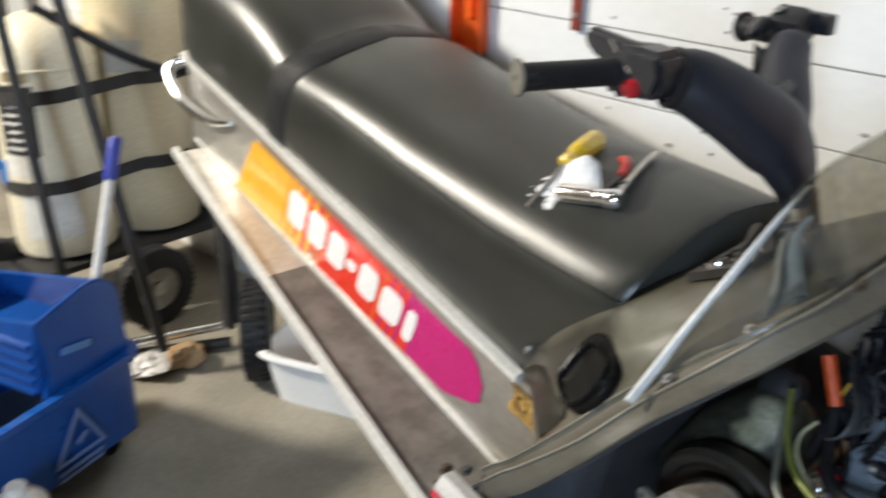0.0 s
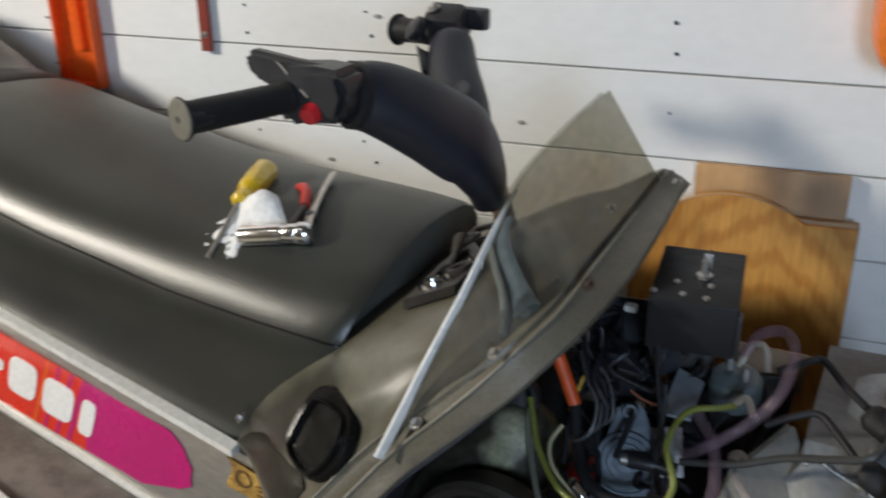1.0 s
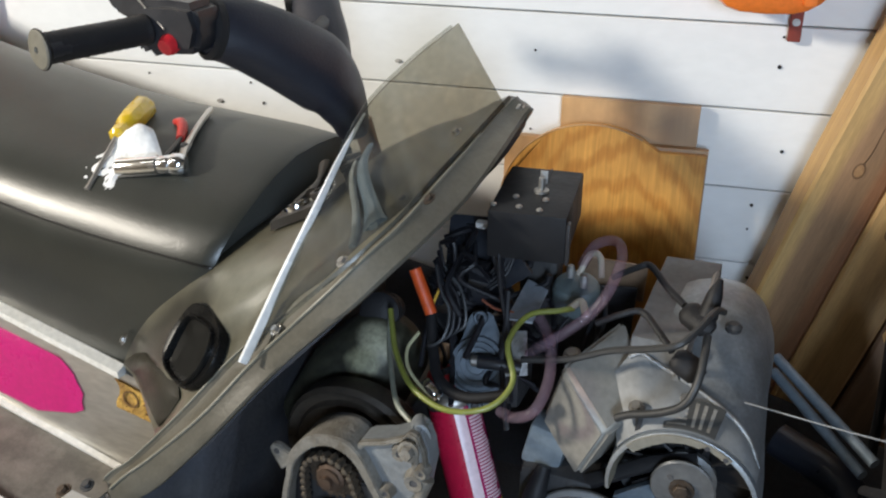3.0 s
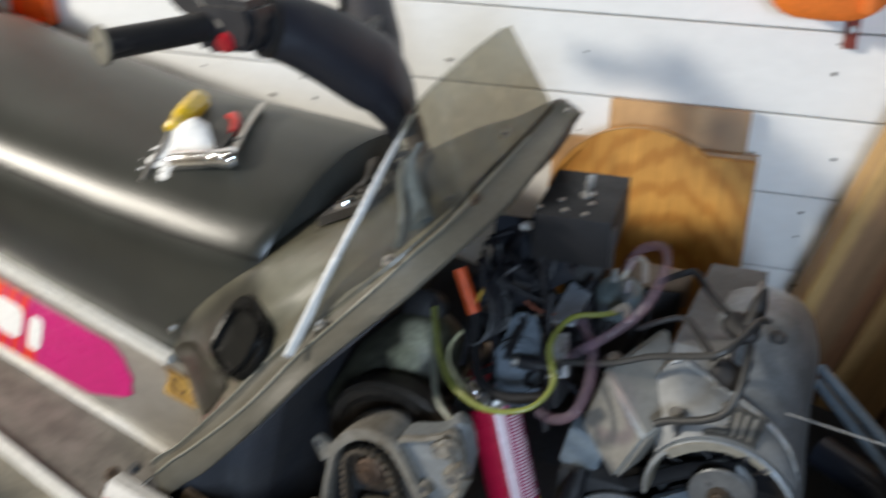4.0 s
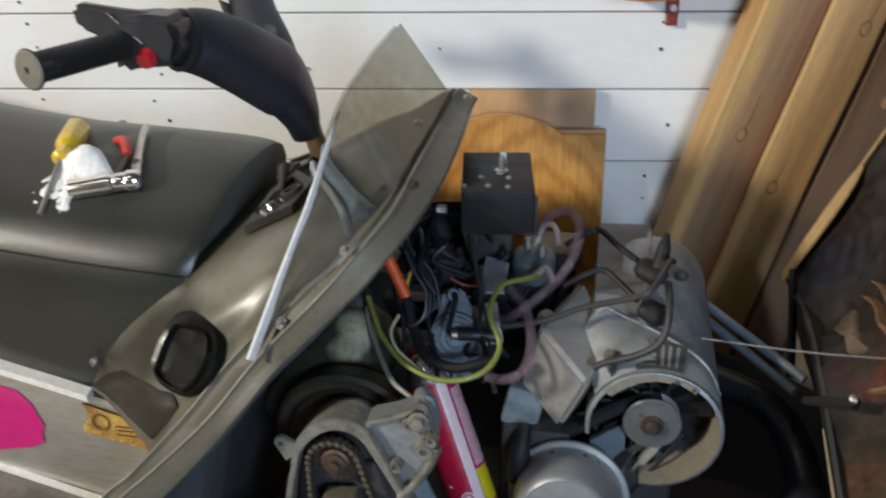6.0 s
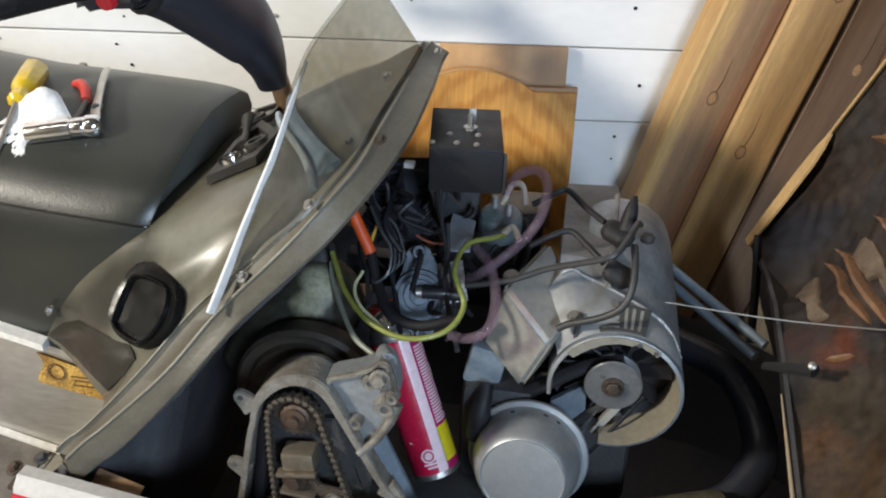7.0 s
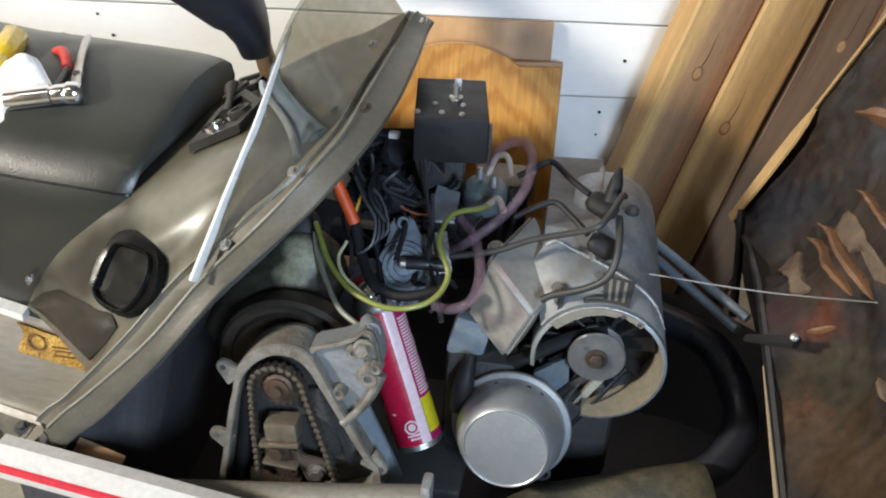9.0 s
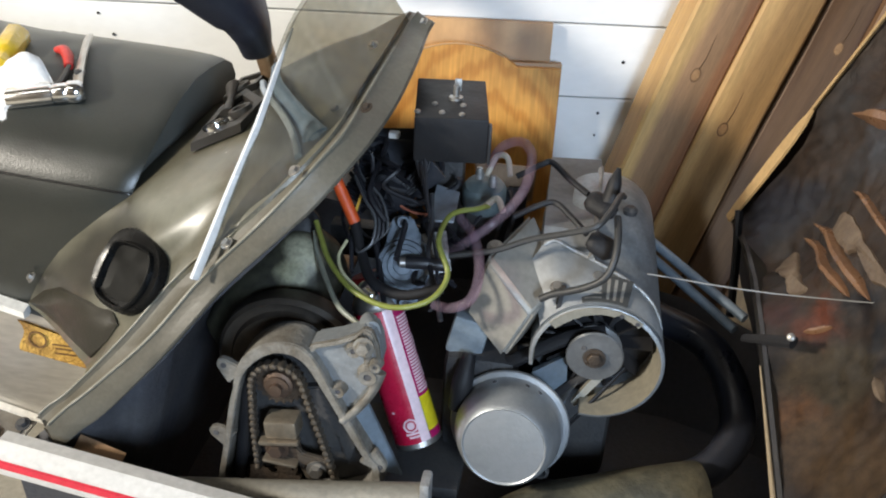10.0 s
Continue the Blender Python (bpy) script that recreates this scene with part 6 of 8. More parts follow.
def build_chaincase():
    """An open alloy casing with sprockets, chain and tensioner."""
    outer = [(0.227, 0.413), (0.237, 0.464), (0.248, 0.523), (0.257, 0.574), (0.263, 0.597), (0.267, 0.623), (0.278, 0.645), (0.298, 0.665), (0.322, 0.675), (0.346, 0.675), (0.364, 0.661), (0.379, 0.634),
             (0.396, 0.597), (0.417, 0.557), (0.435, 0.522), (0.448, 0.499), (0.436, 0.44), (0.33, 0.41)]
    inner = [(0.236, 0.42), (0.246, 0.464), (0.257, 0.521), (0.2655, 0.572), (0.271, 0.595), (0.276, 0.617), (0.287, 0.635), (0.304, 0.651), (0.323, 0.659), (0.342, 0.657), (0.357, 0.645), (0.372, 0.619), (0.39, 0.585),
             (0.41, 0.546), (0.427, 0.515), (0.438, 0.496), (0.42, 0.452), (0.33, 0.425)]
    outer, inner = ([(p.x, p.z) for p in smooth_path([(x, 0, z) for x, z in c + c[:1]], 3)[:-1]] for c in (outer, inner))
    Y0 = -0.285
    T = Matrix.Translation((0, Y0, 0))
    cc = part("chaincase", plate(outer, 0.045, m=T, hole=inner, bevel=0.0015), DUSTCAST, SLED, "open alloy chaincase, cover removed")
    part("case_back", plate(outer, 0.006, m=Matrix.Translation((0, Y0 + 0.0415, 0))), DARKM, cc)
    ear = mat("dull_zinc_casting", (0.13, 0.15, 0.17), 0.5, 0.3)
    for x, z, tx, tz in ((0.253, 0.63, 0.268, 0.615), (0.236, 0.523, 0.252, 0.515), (0.447, 0.504, 0.43, 0.52)):
        d = Vector((tx - x, 0, tz - z)).normalized()
        n = Vector((-d.z, 0, d.x))
        c = Vector((x, 0, z))
        web = [c + n * 0.009 - d * 0.003, c + n * 0.004 - d * 0.009, c - n * 0.004 - d * 0.009, c - n * 0.009 - d * 0.003, c - n * 0.016 + d * 0.022, c + n * 0.016 + d * 0.022]
        part("bolt_ear", plate([(p.x, p.z) for p in web], 0.009, m=Matrix.Translation((0, Y0 + 0.002, 0)), bevel=0.0015), DUSTCAST, cc, "small cast bolt ear")
        part("ear_hole", lathe([(0.0038, 0), (0.0035, 0.0006), (0, 0.0006)], Matrix.Translation((x, Y0 + 0.0018, z)) @ Matrix.Rotation(radians(90), 4, "X"), 12), BAY, cc)
    # cast bracket reaching from the case's crown to a bearing flange
    blue = mat("blue_grey_casting", (0.32, 0.35, 0.38), 0.5, 0.6, second=(0.18, 0.18, 0.175), scale=18, bump=0.3)
    web = [(0.353, 0.661), (0.362, 0.672), (0.394, 0.683), (0.416, 0.695), (0.425, 0.706), (0.435, 0.702), (0.442, 0.683), (0.445, 0.659), (0.442, 0.644), (0.437, 0.616), (0.402, 0.564), (0.387, 0.597), (0.37, 0.632)]
    part("bracket_web", plate(web, 0.03, m=Matrix.Translation((0, Y0 + 0.014, 0)), bevel=0.003), blue, cc, "blue-grey cast bracket")
    wx, wz = 0.414, 0.645
    part("bracket_rim", plate(web, 0.01, m=Matrix.Translation((0, Y0 + 0.006, 0)), hole=[(x + (wx - x) * 0.13, z + (wz - z) * 0.13) for x, z in web], bevel=0.002), DUSTCAST, cc, "raised cast rim")

    def bar(pts, r, material=DUSTCAST):
        part("bracket_rib", tube([(x, Y0 + y, z) for x, y, z in pts], r, 10, 4, 0.8), material, cc, "rounded cast rib")
    bar([(0.4, 0.004, 0.568), (0.42, 0.005, 0.592), (0.436, 0.008, 0.618), (0.443, 0.012, 0.643)], [0.007, 0.006, 0.0065, 0.009])
    bar([(0.424, 0.016, 0.696), (0.428, 0.016, 0.668), (0.43, 0.016, 0.64), (0.434, 0.012, 0.62)], [0.005, 0.006, 0.007, 0.005])
    part("bearing_flange", lathe([(0.0, 0.0), (0.008, 0.0), (0.013, 0.002), (0.014, 0.008), (0.014, 0.025), (0, 0.026)], Matrix.Translation((0.42, Y0 + 0.045, 0.688)) @ Matrix.Rotation(radians(90), 4, "X") @ Matrix.Rotation(radians(25), 4, "Y") @ Matrix.Diagonal((0.8, 1.3, 1, 1)), 28), blue, cc, "blue-grey bearing flange")
    for x, z, r in ((0.413, 0.674, 0.009), (0.43, 0.639, 0.012), (0.394, 0.612, 0.0085), (0.439, 0.655, 0.007)):
        part("web_boss", lathe([(r * 0.42, 0), (r * 0.42, 0.013), (r * 0.9, 0.014), (r, 0.011), (r * 1.25, 0), (r * 0.42, 0)], Matrix.Translation((x, Y0 + 0.016, z)) @ Matrix.Rotation(radians(90), 4, "X"), 18), DUSTCAST, cc)
        part("boss_hole", lathe([(r * 0.45, 0), (0, 0.0004)], Matrix.Translation((x, Y0 + 0.0045, z)) @ Matrix.Rotation(radians(90), 4, "X"), 12), BAY, cc)
    part("web_nut", hex_bolt((0.426, Y0 + 0.002, 0.684), (0.424, -2, 0.9), 0.0085, 0.01), DUSTCAST, cc, "dull hexagon nut")
    part("case_side", skin([[(0.402, Y0 + 0.012, 0.56), (0.42, Y0 + 0.03, 0.59), (0.42, Y0 + 0.036, 0.59), (0.402, Y0 + 0.018, 0.56)], [(0.45, Y0 + 0.012, 0.49), (0.47, Y0 + 0.03, 0.47), (0.47, Y0 + 0.036, 0.47), (0.45, Y0 + 0.018, 0.49)]]), GREYB, cc, "grey-blue sloping case side")
    V = Matrix.Rotation(radians(90), 4, "X")
    for c, r, n in (((0.316, 0.601), 0.029, 20), ((0.302, 0.436), 0.036, 24)):
        prof = []
        for k in range(2 * n):
            a = math.pi * k / n
            rr = r + (0.004 if k % 2 else -0.001)
            prof.append((c[0] + rr * math.cos(a), c[1] + rr * math.sin(a)))
        part("sprocket", plate(prof, 0.008, m=Matrix.Translation((0, Y0 + 0.02, 0))), RUST, cc, "rusty chain sprocket")
    part("hub", lathe([(0.019, 0), (0.019, 0.006), (0.015, 0.008), (0.015, 0.011), (0.008, 0.012), (0.008, 0.018), (0, 0.019)], Matrix.Translation((0.316, Y0 + 0.02, 0.601)) @ V, 24), mat("coppery_steel", (0.15, 0.105, 0.08), 0.45, 0.7, second=(0.07, 0.05, 0.038), scale=30), cc, "coppery sprocket hub")
    link = lathe([(0.0012, -0.0075), (0.0036, -0.0068), (0.0042, -0.0055), (0.0042, 0.0055), (0.0036, 0.0068), (0.0012, 0.0075)], V, 10)
    box((0, -0.0035, 0), (0.011, 0.0015, 0.0045), 0, bm=link)
    box((0, 0.0035, 0), (0.011, 0.0015, 0.0045), 0, bm=link)
    me = bpy.data.meshes.new("chain_link")
    link.to_mesh(me)
    link.free()
    me.materials.append(mat("oily_chain_steel", (0.26, 0.235, 0.2), 0.33, 0.85, second=(0.14, 0.11, 0.085), scale=60))
    path = [(0.286, 0.47), (0.283, 0.53)]
    for k in range(30):
        a = radians(185 - 165 * k / 29)
        path.append((0.316 + 0.033 * math.cos(a), 0.601 + 0.033 * math.sin(a)))
    path += [(0.357, 0.574), (0.367, 0.541), (0.377, 0.506), (0.386, 0.468), (0.388, 0.45)]
    pts = [Vector((x, 0, z)) for x, z in path]
    cum = [0]
    for a, b in zip(pts, pts[1:]):
        cum.append(cum[-1] + (b - a).length)
    n = int(cum[-1] / 0.0098)
    for k in range(n):
        s = cum[-1] * k / n
        x, z = itp(s, cum, [p.x for p in pts]), itp(s, cum, [p.z for p in pts])
        x2, z2 = itp(s + 0.004, cum, [p.x for p in pts]), itp(s + 0.004, cum, [p.z for p in pts])
        ob = new("chain_link", me)
        ob.parent = cc
        ob.matrix_local = Matrix.Translation((x, Y0 + 0.012, z)) @ Matrix.Rotation(-math.atan2(z2 - z, x2 - x), 4, "Y")
    brown = mat("brown_grey_steel", (0.14, 0.115, 0.09), 0.5, 0.6, second=(0.06, 0.048, 0.04), scale=30, bump=0.4)
    worn = mat("worn_tan_steel", (0.3, 0.26, 0.2), 0.42, 0.7, second=(0.13, 0.095, 0.065), scale=26, bump=0.35)
    part("tensioner", box((0, 0, 0), (0.042, 0.03, 0.026), 0.004, Matrix.Translation((0.32, Y0 + 0.016, 0.54)) @ Matrix.Rotation(radians(-6), 4, "Y")), worn, cc, "worn tan chain tensioner block")
    part("tensioner_lip", box((0, 0, 0), (0.052, 0.014, 0.006), 0.002, Matrix.Translation((0.318, Y0 + 0.004, 0.522)) @ Matrix.Rotation(radians(-8), 4, "Y")), worn, cc)
    part("tensioner_foot", plate([(0.292, 0.526), (0.338, 0.516), (0.346, 0.488), (0.298, 0.486)], 0.01, m=Matrix.Translation((0, Y0 + 0.012, 0)), bevel=0.002), RUST, cc)
    part("tensioner_lip", box((0, 0, 0), (0.045, 0.016, 0.005), 0.002, Matrix.Translation((0.318, Y0 + 0.006, 0.489)) @ Matrix.Rotation(radians(6), 4, "Y")), worn, cc)
    part("tensioner_link", plate([(0.334, 0.516), (0.346, 0.5), (0.382, 0.494), (0.388, 0.466), (0.35, 0.458), (0.338, 0.484)], 0.008, m=Matrix.Translation((0, Y0 + 0.01, 0)), bevel=0.002), brown, cc, "brown-grey pivot plate")
    part("tensioner_bolt", hex_bolt((0.312, Y0 + 0.012, 0.503), (0.312, -2, 0.54), 0.0105, 0.011), MATS["coppery_steel"], cc)
    part("tensioner_bolt", hex_bolt((0.364, Y0 + 0.008, 0.48), (0.364, -2, 0.52), 0.009, 0.01), STEEL, cc, "bright hexagon bolt")
    part("chain_guide", tube([(0.278, Y0 + 0.02, 0.6), (0.274, Y0 + 0.02, 0.579), (0.266, Y0 + 0.02, 0.514), (0.256, Y0 + 0.02, 0.44)], [0.006, 0.008, 0.008, 0.008], 10, 4), RUBBER, cc, "black chain guide strip")
    part("case_step", plate([(0.345, 0.59), (0.372, 0.596), (0.41, 0.51), (0.4, 0.47), (0.386, 0.52)], 0.02, m=Matrix.Translation((0, Y0 + 0.03, 0)), bevel=0.002), DARKM, cc)
    # brake disc behind
    d = part("brake_disc", lathe([(0.05, -0.03), (0.093, -0.03), (0.097, -0.024), (0.097, 0.0), (0.092, 0.006), (0.086, 0.002), (0.08, 0.002), (0.076, 0.009), (0.06, 0.008), (0.05, 0.008)], Matrix.Translation((0.313, -0.205, 0.588)) @ V, 56), mat("dark_ridged_disc", (0.085, 0.07, 0.055), 0.45, 0.5, second=(0.035, 0.032, 0.03), scale=20), SLED, "dark ridged clutch disc")
    part("disc_shaft", lathe([(0.02, -0.3), (0.02, 0.02)], Matrix.Translation((0.313, -0.205, 0.588)) @ V, 16), STEEL, d)


def build_bay():
    # black coil box with terminal and studs
    M = Matrix.Translation((0.481, -0.037, 0.876)) @ Matrix.Rotation(radians(8.5), 4, "Z")
    bx = part("coil_box", box((0, 0, 0), (0.09, 0.142, 0.058), 0.003, M), mat("matt_black_box", (0.011, 0.0115, 0.0135), 0.5, second=(0.016, 0.016, 0.018), scale=12, spec=0.18, grain=0.2), SLED, "matt black electrical box")
    part("box_seam", box((0.006, 0.04, 0.0292), (0.0022, 0.06, 0.0012), 0, M), BAY, bx)
    for x, y in ((-0.042, -0.054), (-0.021, -0.026), (-0.012, -0.054), (0.014, -0.027), (0.012, -0.058)):
        part("rivet", lathe([(0.004, 0), (0.004, 0.0015), (0.002, 0.003), (0, 0.003)], M @ Matrix.Translation((x, y, 0.029)), 10), STEEL, bx)
    part("terminal", lathe([(0.009, 0), (0.009, 0.003), (0.004, 0.004), (0.004, 0.018), (0, 0.018)], M @ Matrix.Translation((0.005, -0.004, 0.029)), 12), STEEL, bx, "steel terminal stud")
    part("terminal_tab", box((0.007, -0.002, 0.047), (0.009, 0.002, 0.016), 0.0005, M), STEEL, bx)
    part("box_bracket", box((0.47, 0.03, 0.74), (0.05, 0.03, 0.22), 0.004), DARKM, bx)
    part("box_flange", box((0.047, -0.066, -0.004), (0.004, 0.012, 0.05), 0.001, M), BLACKP, bx)
    part("box_bracket", box((0.38, 0.05, 0.64), (0.16, 0.03, 0.05), 0.004), DARKM, bx)
    # orange-sleeved plug lead and dark wiring
    org = part("orange_sleeve", tube([(0.344, -0.088, 0.797), (0.357, -0.094, 0.773), (0.371, -0.1, 0.746)], 0.0078, 14, 3), mat("orange_rubber", (0.62, 0.085, 0.016), 0.5), SLED, "bright orange cable sleeve")
    part("lead", tube([(0.371, -0.1, 0.746), (0.387, -0.13, 0.718), (0.41, -0.165, 0.7), (0.45, -0.18, 0.695), (0.5, -0.17, 0.705)], 0.007, 10, 6), RUBBER, org)
    wires = mat("black_wire", (0.011, 0.011, 0.014), 0.48, second=(0.02, 0.02, 0.024), scale=30, spec=0.3)
    rnd = random.Random(11)
    for k in range(30):
        a = Vector((rnd.uniform(0.34, 0.42), rnd.uniform(-0.05, 0.03), rnd.uniform(0.74, 0.82)))
        pts = [a]
        for j in range(4):
            a = a + Vector((rnd.uniform(-0.02, 0.05), rnd.uniform(-0.06, 0.03), rnd.uniform(-0.05, 0.02)))
            pts.append(a)
        part("wire", tube(pts, rnd.uniform(0.0022, 0.0045), 7, 5), wires, SLED, "black bundled wire" if k == 0 else "")
    for k in range(5):
        r = 0.03 + 0.004 * k
        pts = [(0.385 + r * math.cos(t), -0.03 + r * 0.8 * math.sin(t), 0.775 - 0.006 * k + 0.012 * math.sin(2 * t)) for t in lins(0.2 * k, 5.2 + 0.2 * k, 12)]
        part("wire_coil", tube(pts, 0.0035, 7, 3), wires, SLED)
    part("wire", tube([(0.47, -0.1, 0.8), (0.474, -0.115, 0.76), (0.472, -0.12, 0.72), (0.49, -0.16, 0.69), (0.5, -0.175, 0.66)], 0.0035, 7, 6), wires, SLED)
    part("wire", tube([(0.375, -0.07, 0.78), (0.37, -0.085, 0.76), (0.365, -0.1, 0.735)], 0.002, 6, 4), mat("yellow_wire", (0.6, 0.35, 0.05), 0.5), SLED)
    part("wire", tube([(0.4, -0.05, 0.765), (0.44, -0.07, 0.755), (0.47, -0.075, 0.757)], 0.0018, 6, 4), mat("red_brown_wire", (0.3, 0.1, 0.06), 0.5), SLED)
    part("relay", box((0, 0, 0), (0.034, 0.028, 0.034), 0.005, Matrix.Translation((0.413, -0.055, 0.772)) @ Matrix.Rotation(radians(20), 4, "Y") @ Matrix.Rotation(radians(25), 4, "Z")), BLACKP, SLED, "black plastic relay")
    for k in range(4):
        y = -0.06 - 0.013 * k
        part("wire", tube([(0.352 + 0.004 * k, y + 0.03, 0.806 - 0.003 * k), (0.372 + 0.004 * k, y, 0.792 - 0.004 * k), (0.4, y - 0.012, 0.77 - 0.003 * k), (0.412 - 0.004 * k, y - 0.03, 0.735), (0.392 - 0.003 * k, y - 0.035, 0.722), (0.37 + 0.003 * k, y - 0.02, 0.728)], 0.0021 + 0.0004 * (k % 3), 7, 5), wires if k % 3 else mat("grey_wire", (0.05, 0.052, 0.056), 0.4), SLED)
    for k in range(5):
        part("wire", tube([(0.41 + 0.006 * k, -0.065, 0.768 + 0.002 * k), (0.428 + 0.005 * k, -0.055, 0.79), (0.444 + 0.003 * k, -0.045, 0.812), (0.456, -0.04, 0.838)], 0.0024, 7, 4), wires, SLED)
    part("connector", box((0.405, -0.045, 0.785), (0.04, 0.025, 0.025), 0.003, None), BLACKP, SLED)
    part("connector", box((0.4, 0.01, 0.82), (0.05, 0.02, 0.012), 0.002), BLACKP, SLED)
    part("white_clip", box((0.405, -0.02, 0.84), (0.014, 0.012, 0.008), 0.002), WHITEP, SLED, "small white clip")
    # airbox below the dash edge, olive tank
    part("intake_boot", lathe([(0.024, -0.05), (0.024, -0.03), (0.028, -0.026), (0.028, -0.018), (0.024, -0.014), (0.029, -0.008), (0.029, 0.002), (0.02, 0.008), (0, 0.009)], along((0.298, -0.098, 0.73), (0.312, -0.183, 0.768)) @ Matrix.Scale(0.9, 4), 24), RUBBER, SLED, "black ribbed rubber boot")
    part("wiring_tray", skin([[(0.35, 0.01, 0.832), (0.432, 0.01, 0.84), (0.44, -0.02, 0.786), (0.358, -0.025, 0.776)], [(0.35, 0.02, 0.828), (0.432, 0.02, 0.836), (0.44, -0.01, 0.78), (0.358, -0.015, 0.77)]]), mat("navy_black_plastic", (0.012, 0.014, 0.02), 0.4, second=(0.02, 0.022, 0.028), scale=16), SLED, "navy-black plastic wiring tray")
    part("tray_web", box((0, 0, 0), (0.1, 0.006, 0.03), 0.002, Matrix.Translation((0.43, -0.03, 0.77)) @ Matrix.Rotation(radians(-40), 4, "Y")), MATS["navy_black_plastic"], SLED)
    # Worn pale patch and dark ground also hold the tank's painted light and shade.
    olv = laminate("olive_tank", [((0.315, -0.132, 0.714), 0.03, (0.32, 0.31, 0.22)), ((0.3, -0.15, 0.69), 0.024, (0.22, 0.215, 0.14))], ((0.05, 0.049, 0.032), (0.02, 0.02, 0.016)), 0.5, 0.35, 0.2, 0.035)
    part("fuel_tank", tube([(0.22, -0.13, 0.56), (0.27, -0.11, 0.63), (0.315, -0.09, 0.69), (0.33, -0.08, 0.71)], [0.06, 0.07, 0.055, 0.02], 18, 5), olv, SLED, "olive-grey fuel tank")
    # plates and cables behind and in front of the pump
    part("heat_card", skin([[(0.5, 0.115, 0.753), (0.592, 0.115, 0.754), (0.589, 0.115, 0.7), (0.51, 0.115, 0.69)], [(0.5, 0.118, 0.753), (0.592, 0.118, 0.754), (0.589, 0.118, 0.7), (0.51, 0.118, 0.69)]]), mat("tan_fibre_card", (0.33, 0.22, 0.14), 0.7, second=(0.24, 0.15, 0.09), scale=18), SLED, "tan fibre card")
    # Added black plate takes the place of shade lying over the board.
    part("rear_baffle", skin([[(0.45, 0.1, 0.717), (0.507, 0.1, 0.717), (0.583, 0.1, 0.727), (0.575, 0.1, 0.56), (0.45, 0.1, 0.56)], [(0.45, 0.104, 0.717), (0.507, 0.104, 0.717), (0.583, 0.104, 0.727), (0.575, 0.104, 0.56), (0.45, 0.104, 0.56)]]), BAY, SLED, "black plate standing in for shade behind the pump")
    part("wire", tube([(0.46, -0.107, 0.862), (0.462, -0.112, 0.838), (0.466, -0.112, 0.8), (0.473, -0.112, 0.761), (0.483, -0.114, 0.705), (0.483, -0.112, 0.653)], 0.0024, 7, 6), wires, SLED, "black cable down from the box")
    for k in range(6):
        y = 0.0 - 0.012 * k
        part("wire", tube([(0.405 + 0.008 * k, y, 0.79), (0.43 + 0.006 * k, y - 0.02, 0.815 - 0.006 * k), (0.448, y - 0.035, 0.822 + 0.004 * k), (0.455, y - 0.02, 0.84)], 0.0026, 7, 4), wires, SLED)
    for k in range(4):
        a, b = Vector((rnd.uniform(0.53, 0.575), rnd.uniform(-0.03, 0.03), 0.765)), Vector((rnd.uniform(0.5, 0.56), rnd.uniform(-0.11, -0.06), 0.66))
        mid = a.lerp(b, 0.5) + Vector((rnd.uniform(-0.03, 0.02), rnd.uniform(-0.03, 0.0), rnd.uniform(-0.03, 0.02)))
        part("wire", tube([a, a.lerp(mid, 0.5) + Vector((0.008, 0, 0.006)), mid, b], rnd.uniform(0.002, 0.003), 7, 4), wires, SLED)
    # fuel lines
    yl = mat("yellow_green_hose", (0.2, 0.22, 0.045), 0.42, second=(0.13, 0.145, 0.035), scale=20, coat=0.2)
    part("fuel_line", tube([(0.325, -0.12, 0.752), (0.336, -0.138, 0.74), (0.355, -0.166, 0.722), (0.393, -0.203, 0.708), (0.442, -0.218, 0.7), (0.487, -0.203, 0.706), (0.505, -0.174, 0.728), (0.488, -0.146, 0.758), (0.496, -0.099, 0.772), (0.526, -0.076, 0.773), (0.54, -0.062, 0.772)], 0.0036, 10, 6), yl, SLED, "yellow-green rubber fuel line")
    part("fuel_line", tube([(0.322, -0.115, 0.735), (0.33, -0.135, 0.715), (0.355, -0.18, 0.7), (0.38, -0.217, 0.69), (0.41, -0.235, 0.68)], 0.0034, 8, 6), mat("grey_green_hose", (0.2, 0.21, 0.17), 0.45), SLED, "grey-green hose")
    part("fuel_line", tube([(0.368, -0.13, 0.735), (0.362, -0.15, 0.722), (0.375, -0.175, 0.712), (0.405, -0.195, 0.7), (0.425, -0.205, 0.692)], 0.0022, 8, 6), mat("pale_yellow_hose", (0.5, 0.48, 0.3), 0.45), SLED)
    pp = clear_hose("mauve_hose", (0.92, 0.83, 0.89), (0.52, 0.4, 0.48))
    part("vacuum_hose", tube([(0.532, -0.002, 0.8), (0.546, -0.002, 0.83), (0.571, -0.005, 0.842), (0.588, -0.04, 0.84), (0.586, -0.085, 0.818), (0.569, -0.1, 0.79), (0.543, -0.119, 0.768), (0.515, -0.125, 0.745), (0.5, -0.1, 0.72)], 0.0064, 12, 6), pp, SLED, "translucent mauve vacuum hose")
    part("vacuum_hose", tube([(0.506, -0.085, 0.762), (0.529, -0.115, 0.752), (0.542, -0.158, 0.73), (0.537, -0.19, 0.708), (0.513, -0.188, 0.69), (0.49, -0.17, 0.68)], 0.0066, 12, 6), pp, SLED, "translucent mauve vacuum hose")
    part("chrome_fitting", lathe([(0.009, 0), (0.01, 0.004), (0.008, 0.006), (0.01, 0.01), (0.008, 0.013), (0.007, 0.026), (0, 0.027)], along((0.412, -0.175, 0.682), (0.36, -0.21, 0.78)), 14), CHROME, SLED, "ribbed chrome fitting")


build_windshield()
build_dash_parts()
build_handlebar()
build_decal()
build_belly()
build_hood()
build_engine()
build_chaincase()
build_bay()


